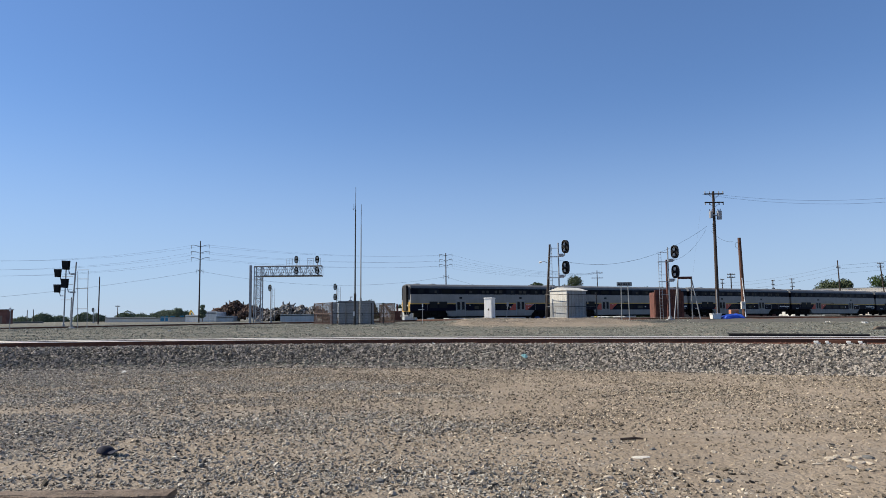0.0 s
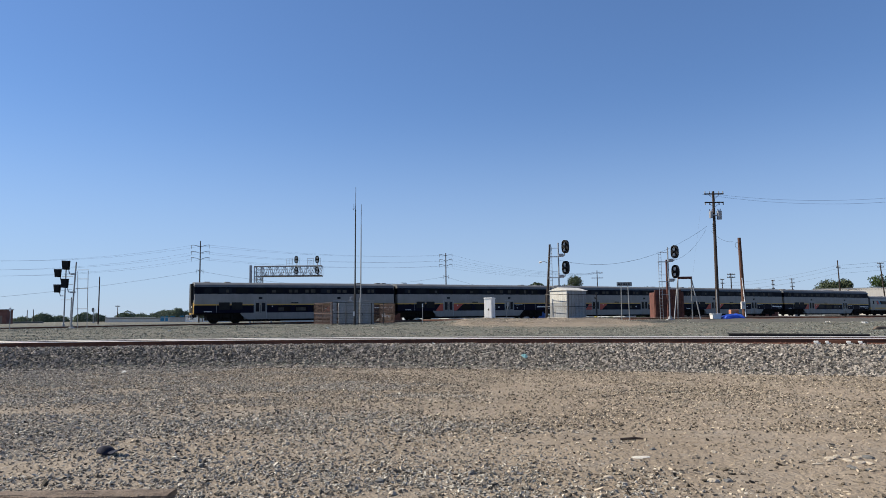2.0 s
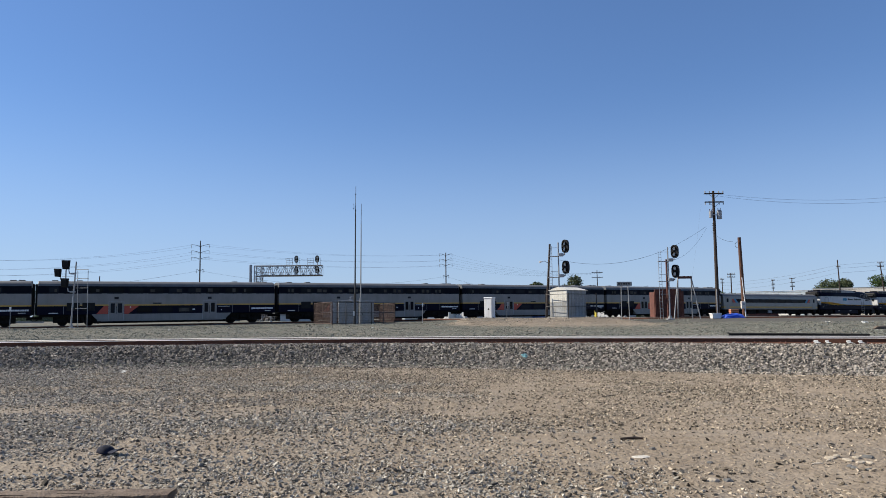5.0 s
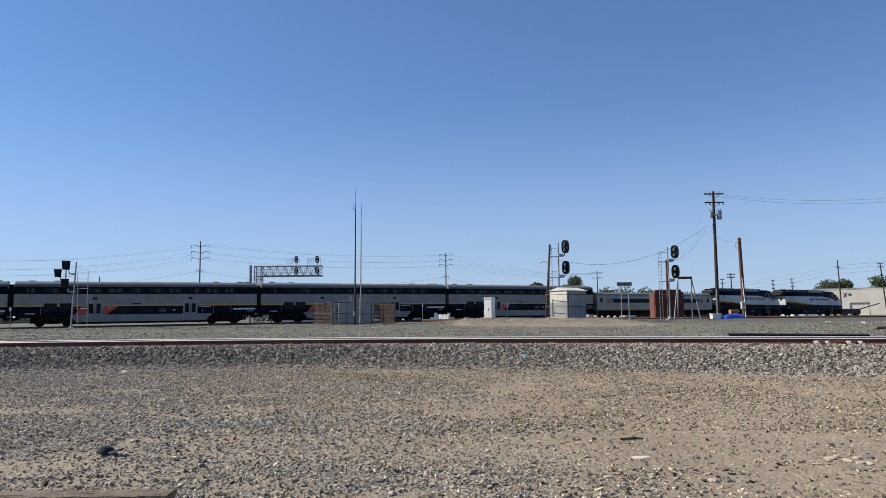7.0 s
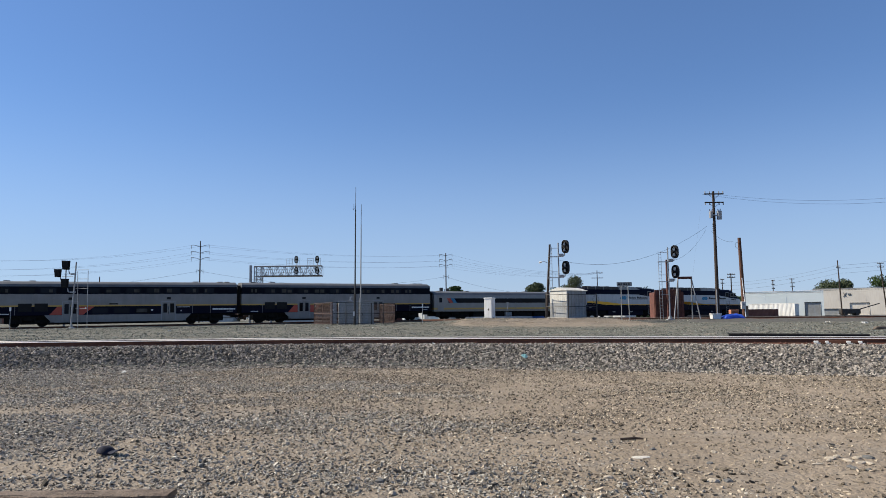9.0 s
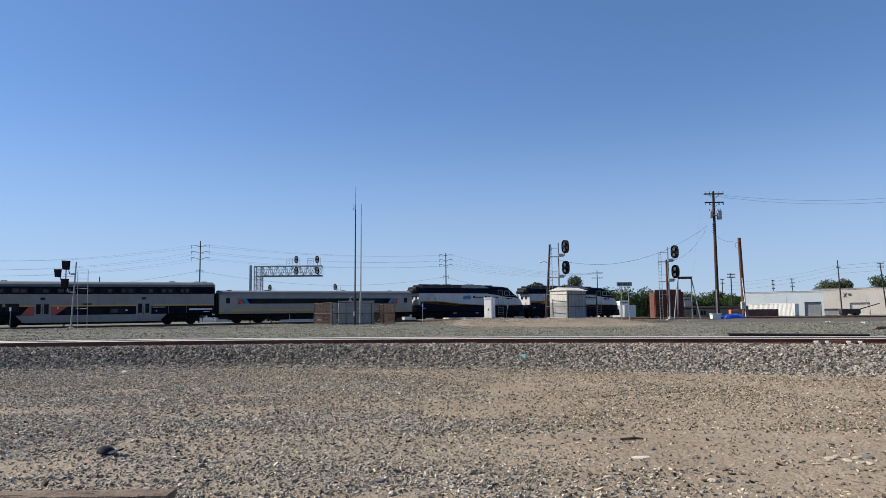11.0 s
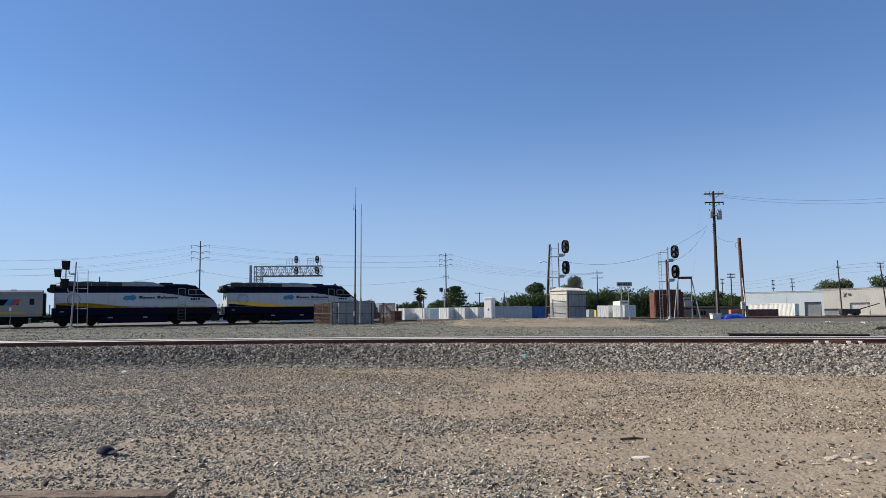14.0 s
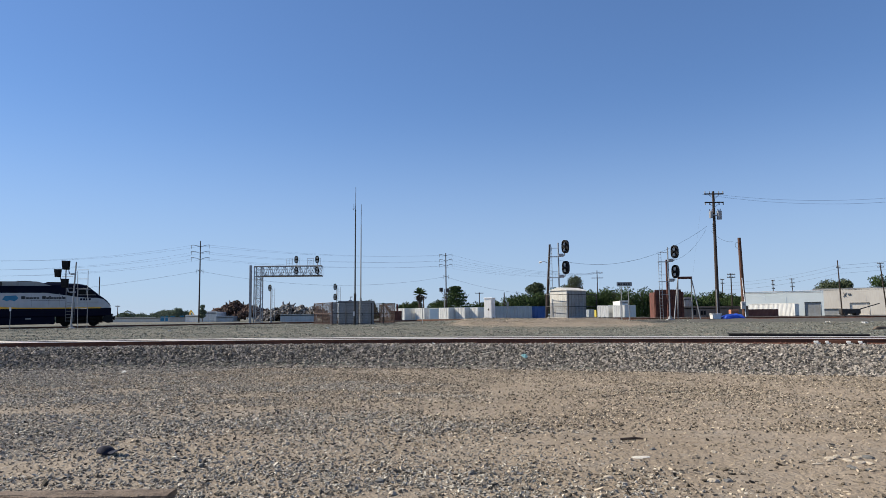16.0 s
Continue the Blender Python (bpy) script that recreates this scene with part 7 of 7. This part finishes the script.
lump("stone", 2.39, 6.47, 0.055, 0.04, 0.03, ROCKPALE, "rounded pale brown stone on the dirt", "stone", 2)
lump("stone", 2.53, 6.47, 0.045, 0.035, 0.025, ROCKDARK, "dark grey stone on the dirt", "stone", 3)
lump("stone", 2.66, 7.26, 0.035, 0.025, 0.02, ROCKDARK, "dark grey stone on the dirt", "stone", 4)
lump("stone", 1.49, 6.63, 0.05, 0.03, 0.022, ROCKPALE, "pale brown stone on the dirt", "stone", 5)
lump("stone", 2.91, 7.81, 0.04, 0.03, 0.024, ROCKPALE, "pale brown stone on the dirt", "stone", 6)
lump("stone", 2.31, 8.01, 0.035, 0.025, 0.022, ROCKDARK, "dark grey stone on the dirt", "stone", 7)
lump("broken_slab", 3.96, 7.42, 0.06, 0.04, 0.022, ROCKPALE, "thin broken pale slab on the dirt", "stone", 20, 0)
lump("broken_slab", 4.07, 7.50, 0.05, 0.035, 0.026, ROCKPALE, "thin broken pale slab on the dirt", "stone", 21, 53)
lump("broken_slab", 4.07, 7.30, 0.065, 0.04, 0.02, ROCKPALE, "thin broken pale slab on the dirt", "stone", 22, 106)
lump("broken_slab", 4.23, 7.41, 0.045, 0.03, 0.024, ROCKPALE, "thin broken pale slab on the dirt", "stone", 23, 159)
lump("broken_slab", 4.14, 7.19, 0.075, 0.035, 0.014, ROCKPALE, "thin broken pale slab on the dirt", "stone", 24, 32)
lump("broken_slab", 4.21, 7.16, 0.06, 0.03, 0.014, ROCKPALE, "thin broken pale slab on the dirt", "stone", 25, 85)
lump("broken_slab", 4.35, 7.43, 0.06, 0.04, 0.028, ROCKDARK, "broken grey stone on the dirt", "stone", 26, 138)
lump("broken_slab", 3.70, 7.18, 0.06, 0.025, 0.012, ROCKPALE, "thin broken pale slab on the dirt", "stone", 27, 11)
lump("broken_slab", 3.93, 7.02, 0.06, 0.03, 0.02, ROCKDARK, "broken grey stone on the dirt", "stone", 28, 64)
lump("broken_slab", 3.93, 6.94, 0.04, 0.03, 0.02, ROCKDARK, "broken grey stone on the dirt", "stone", 29, 117)
lump("broken_slab", 4.02, 6.86, 0.03, 0.025, 0.02, ROCKDARK, "broken grey stone on the dirt", "stone", 30, 170)
lump("broken_slab", 3.88, 7.31, 0.03, 0.02, 0.015, ROCKPALE, "thin broken pale slab on the dirt", "stone", 31, 43)
for i, (x_, y_) in enumerate(((-2.55, 5.95), (-2.85, 6.2), (-1.85, 5.75), (-2.62, 6.35), (-3.3, 6.05), (-2.15, 5.85), (-0.6, 6.6), (-1.9, 8.6), (0.25, 6.9), (-0.45, 6.15))):
    lump("stone", x_, y_, 0.045, 0.035, 0.028, ROCKPALE if i % 2 else ROCKDARK, "angular stone lying among the gravel", "stone", 40 + i, i * 31)
st = part("stick", rod(rod(B(), (-0.16, 0, 0.012), (0.02, 0.01, 0.022), 0.014, 0.016, 6), (0.02, 0.01, 0.022), (0.15, -0.02, 0.014), 0.016, 0.009, 6), WOOD)
st.location = (2.26, 8.62, gz(2.26, 8.62))
tagged(st, "short dark stick lying on the dirt", "stick")


def crumple(name, x, y, w, mat_, label, seed):
    bm = B()
    bmesh.ops.create_grid(bm, x_segments=6, y_segments=6, size=1.0)
    for v in bm.verts:
        k = noise.noise((v.co.x * 2 + seed, v.co.y * 2, 0.0))
        v.co = Vector((v.co.x * w, v.co.y * w * 0.6, w * (0.35 + 0.8 * k) * (1 - 0.5 * abs(v.co.x))))
    bmesh.ops.solidify(bm, geom=bm.faces, thickness=0.004)
    ob = part(name, bm, mat_)
    ob.matrix_basis = pose(x, y, gz(x, y) + 0.02, 35, 0, seed * 40)
    return tagged(ob, label, "litter")


lump("broken_board", 20.90, 34.0, 0.45, 0.12, 0.14, bpy.data.materials["old_tie_wood"], "broken tan board lying on the ballast", "board", 77, 20)
crumple("litter", 2.35, 20.7, 0.12, AQUA, "crumpled aqua plastic bag on the ballast", 1)
crumple("litter", -0.33, 22.45, 0.08, PAPER, "white scrap of paper beside the rail", 2)
for i, (px_x, yy, w) in enumerate(((27.11, 50.0, 0.20), (-5.40, 54.0, 0.10), (-8.52, 52.0, 0.11), (-16.69, 55.0, 0.10), (-11.54, 56.0, 0.12), (-8.99, 20.0, 0.09), (29.70, 50.0, 0.22), (-20.14, 52.0, 0.09))):
    crumple("litter", px_x, yy, w, PAPER, "pale scrap of litter on the ballast", 3 + i)


# ---- loose stone: countless pieces ----
def strew(name, pts, sizes, material, label, sides=12, seed=5):
    rs = np.random.RandomState(seed)
    if sides == 12:
        base = np.array([(-1, -1, -1), (1, -1, -1), (1, 1, -1), (-1, 1, -1), (-1, -1, 1), (1, -1, 1), (1, 1, 1), (-1, 1, 1)], float) * 0.72
        tri = np.array([(0, 2, 1), (0, 3, 2), (4, 5, 6), (4, 6, 7), (0, 1, 5), (0, 5, 4), (1, 2, 6), (1, 6, 5), (2, 3, 7), (2, 7, 6), (3, 0, 4), (3, 4, 7)])
    else:
        base = np.array([(1, 0, -0.7), (-0.5, 0.87, -0.7), (-0.5, -0.87, -0.7), (0.85, 0.1, 0.7), (-0.45, 0.75, 0.75), (-0.45, -0.75, 0.65)])
        tri = np.array([(0, 2, 1), (3, 4, 5), (0, 1, 4), (0, 4, 3), (1, 2, 5), (1, 5, 4), (2, 0, 3), (2, 3, 5)])
    n, k = len(pts), len(base)
    v = base[None] * (1 + rs.uniform(-0.34, 0.34, (n, k, 3)))
    v = v * np.stack([rs.uniform(0.75, 1.55, n), rs.uniform(0.55, 1.1, n), rs.uniform(0.4, 0.85, n) * (1.0 if sides == 12 else 0.72)], 1)[:, None, :]
    q = rs.normal(size=(n, 4)) * np.array([1.0, 0.35, 0.35, 1.0])
    q /= np.linalg.norm(q, axis=1)[:, None]
    w, x, y, z = q.T
    rot = np.stack([np.stack([1 - 2 * (y * y + z * z), 2 * (x * y - z * w), 2 * (x * z + y * w)], 1),
                    np.stack([2 * (x * y + z * w), 1 - 2 * (x * x + z * z), 2 * (y * z - x * w)], 1),
                    np.stack([2 * (x * z - y * w), 2 * (y * z + x * w), 1 - 2 * (x * x + y * y)], 1)], 1)
    v = np.einsum("nij,nkj->nki", rot, v) * np.array(sizes)[:, None, None] + np.array(pts)[:, None, :]
    f = (tri[None] + (np.arange(n) * k)[:, None, None]).reshape(-1, 3)
    me = bpy.data.meshes.new(name)
    me.vertices.add(n * k)
    me.vertices.foreach_set("co", v.reshape(-1))
    me.loops.add(len(f) * 3)
    me.loops.foreach_set("vertex_index", f.reshape(-1))
    me.polygons.add(len(f))
    me.polygons.foreach_set("loop_start", np.arange(len(f)) * 3)
    me.polygons.foreach_set("use_smooth", [False] * len(f))
    me.update(calc_edges=True)
    me.materials.append(material)
    return tagged(new(name, me), label, "stones", kind="stuff")


def ballast_stones():
    rnd = random.Random(11)
    pts, sizes = [], []
    while len(pts) < 92000:
        x = rnd.uniform(-17, 17)
        toe = near_toe(x)
        d = rnd.uniform(toe - 0.4, 1.9)
        if d > 0.9 and rnd.random() < 0.4:
            continue
        if d < toe + 0.3 and rnd.random() < 0.55:
            continue
        if abs(abs(d) - 0.7525) < 0.11:
            continue
        y = near_y(x) + d
        s = rnd.uniform(0.019, 0.042)
        pts.append((x, y, gz(x, y) + s * rnd.uniform(-0.1, 0.55)))
        sizes.append(s)
    strew("ballast", pts, sizes, STONE, "loose angular grey ballast stones beside the rails", 12, 3)


def dirt_pebbles():
    rnd = random.Random(12)
    pts, sizes, gpts, gsizes = [], [], [], []
    while len(pts) + len(gpts) < 130000:
        y = math.sqrt(rnd.uniform(4.6 ** 2, 22.5 ** 2))
        x = rnd.uniform(-0.68, 0.68) * y
        if y > near_y(x) + near_toe(x) + 0.2:
            continue
        band = noise.noise((x * 0.28 + 3.0, y * 0.55, 0.0)) + 0.6 * noise.noise((x * 1.1, y * 1.3, 7.0)) - 0.05 * x + 0.1
        # a worn strip of bare dirt
        band -= 0.75 * smooth(0.4, 1.6, x) * smooth(7.2, 7.6, y) * (1 - smooth(8.7, 9.3, y))
        if rnd.random() > 0.12 + 0.88 * smooth(-0.35, 0.6, band):
            continue
        s = 0.0048 + 0.024 * rnd.random() ** 3.4 + (0.018 * rnd.random() if rnd.random() < 0.012 else 0.0)
        if s < 0.008 and y > 11:
            continue
        grey = band - 0.06 * x - 0.05 * (y - 8) + rnd.uniform(-0.3, 0.3) > 0.25
        (gpts if grey else pts).append((x, y, gz(x, y) + s * rnd.uniform(-0.1, 0.45)))
        (gsizes if grey else sizes).append(s)
    for i in range(24000):
        y = math.sqrt(rnd.uniform(4.8 ** 2, 11.5 ** 2))
        x = rnd.uniform(-0.68, 0.34) * y
        if noise.noise((x * 0.45, y * 0.6, 9.0)) < -0.22 or rnd.random() < smooth(8.5, 11.5, y) or rnd.random() < smooth(-1.0, 3.0, x):
            continue
        s = rnd.uniform(0.007, 0.021)
        gpts.append((x, y, gz(x, y) + s * rnd.uniform(-0.1, 0.5)))
        gsizes.append(s)
    for i in range(42000):
        y = math.sqrt(rnd.uniform(9.2 ** 2, 21.0 ** 2))
        x = rnd.uniform(-0.68, 0.68) * y
        if y > near_y(x) + near_toe(x) or noise.noise((x * 0.5, y * 0.5, 4.0)) < rnd.uniform(-0.5, 0.05):
            continue
        s = 0.010 + 0.016 * rnd.random() ** 2
        pts.append((x, y, gz(x, y) + s * rnd.uniform(-0.1, 0.45)))
        sizes.append(s)
    strew("grey_gravel", gpts, gsizes, GRITGREY, "grey angular gravel patches on the dirt", 8, 8)
    strew("gravel", pts, sizes, PEBBLE, "scattered tan and grey gravel on the dirt", 8, 4)


def yard_stones():
    """Coarse stone on the level ground between the tracks."""
    rnd = random.Random(13)
    pts, sizes = [], []
    while len(pts) < 26000:
        y = rnd.uniform(25.0, 62.0)
        x = rnd.uniform(-0.68, 0.68) * y
        if y < near_y(x) + 3.0:
            continue
        z, stone, dark = ground_at(x, y)
        if dark > 0.25 or stone < 0.45 or rnd.random() > 0.25 + stone:
            continue
        s = rnd.uniform(0.02, 0.05)
        pts.append((x, y, z + relief(x, y) + s * rnd.uniform(-0.2, 0.3)))
        sizes.append(s)
    while len(pts) < 44000:
        y = rnd.uniform(58.0, 100.0)
        x = rnd.uniform(-0.68, 0.35) * y
        u, v = x - AX, y - AY
        if -u * TY + v * TX > -1.5 or (y < 62 and x > -10):
            continue
        s = rnd.uniform(0.03, 0.07)
        pts.append((x, y, gz(x, y) + s * rnd.uniform(-0.2, 0.25)))
        sizes.append(s)
    strew("yard_ballast", pts, sizes, YARDSTONE, "coarse grey stone between the tracks", 8, 6)


def mound_clods():
    rnd = random.Random(14)
    pts, sizes = [], []
    for mx, my, r, top in MOUNDS:
        for i in range(2000):
            x, y = mx + rnd.uniform(-1.9, 1.9) * r, my + rnd.uniform(-2.8, 0.6) * r
            s = 0.015 + 0.05 * rnd.random() ** 4
            pts.append((x, y, gz(x, y) + s * rnd.uniform(-0.2, 0.3)))
            sizes.append(s)
    strew("dirt_clods", pts, sizes, PEBBLE, "brown clods and stones on the dirt mounds", 8, 9)


ballast_stones()
mound_clods()
dirt_pebbles()
yard_stones()
ties_along(near_track, near_pts, 0.61, -15.0, 15.0)
ties_along(spur_track, [q for q in spur_pts if q[0] > 9], 0.61, 1.0, 0.0, material=DARKTIE)
ties_along(main_track, main_pts, 0.61, 1.0, 0.0, material=DARKTIE)
motions()
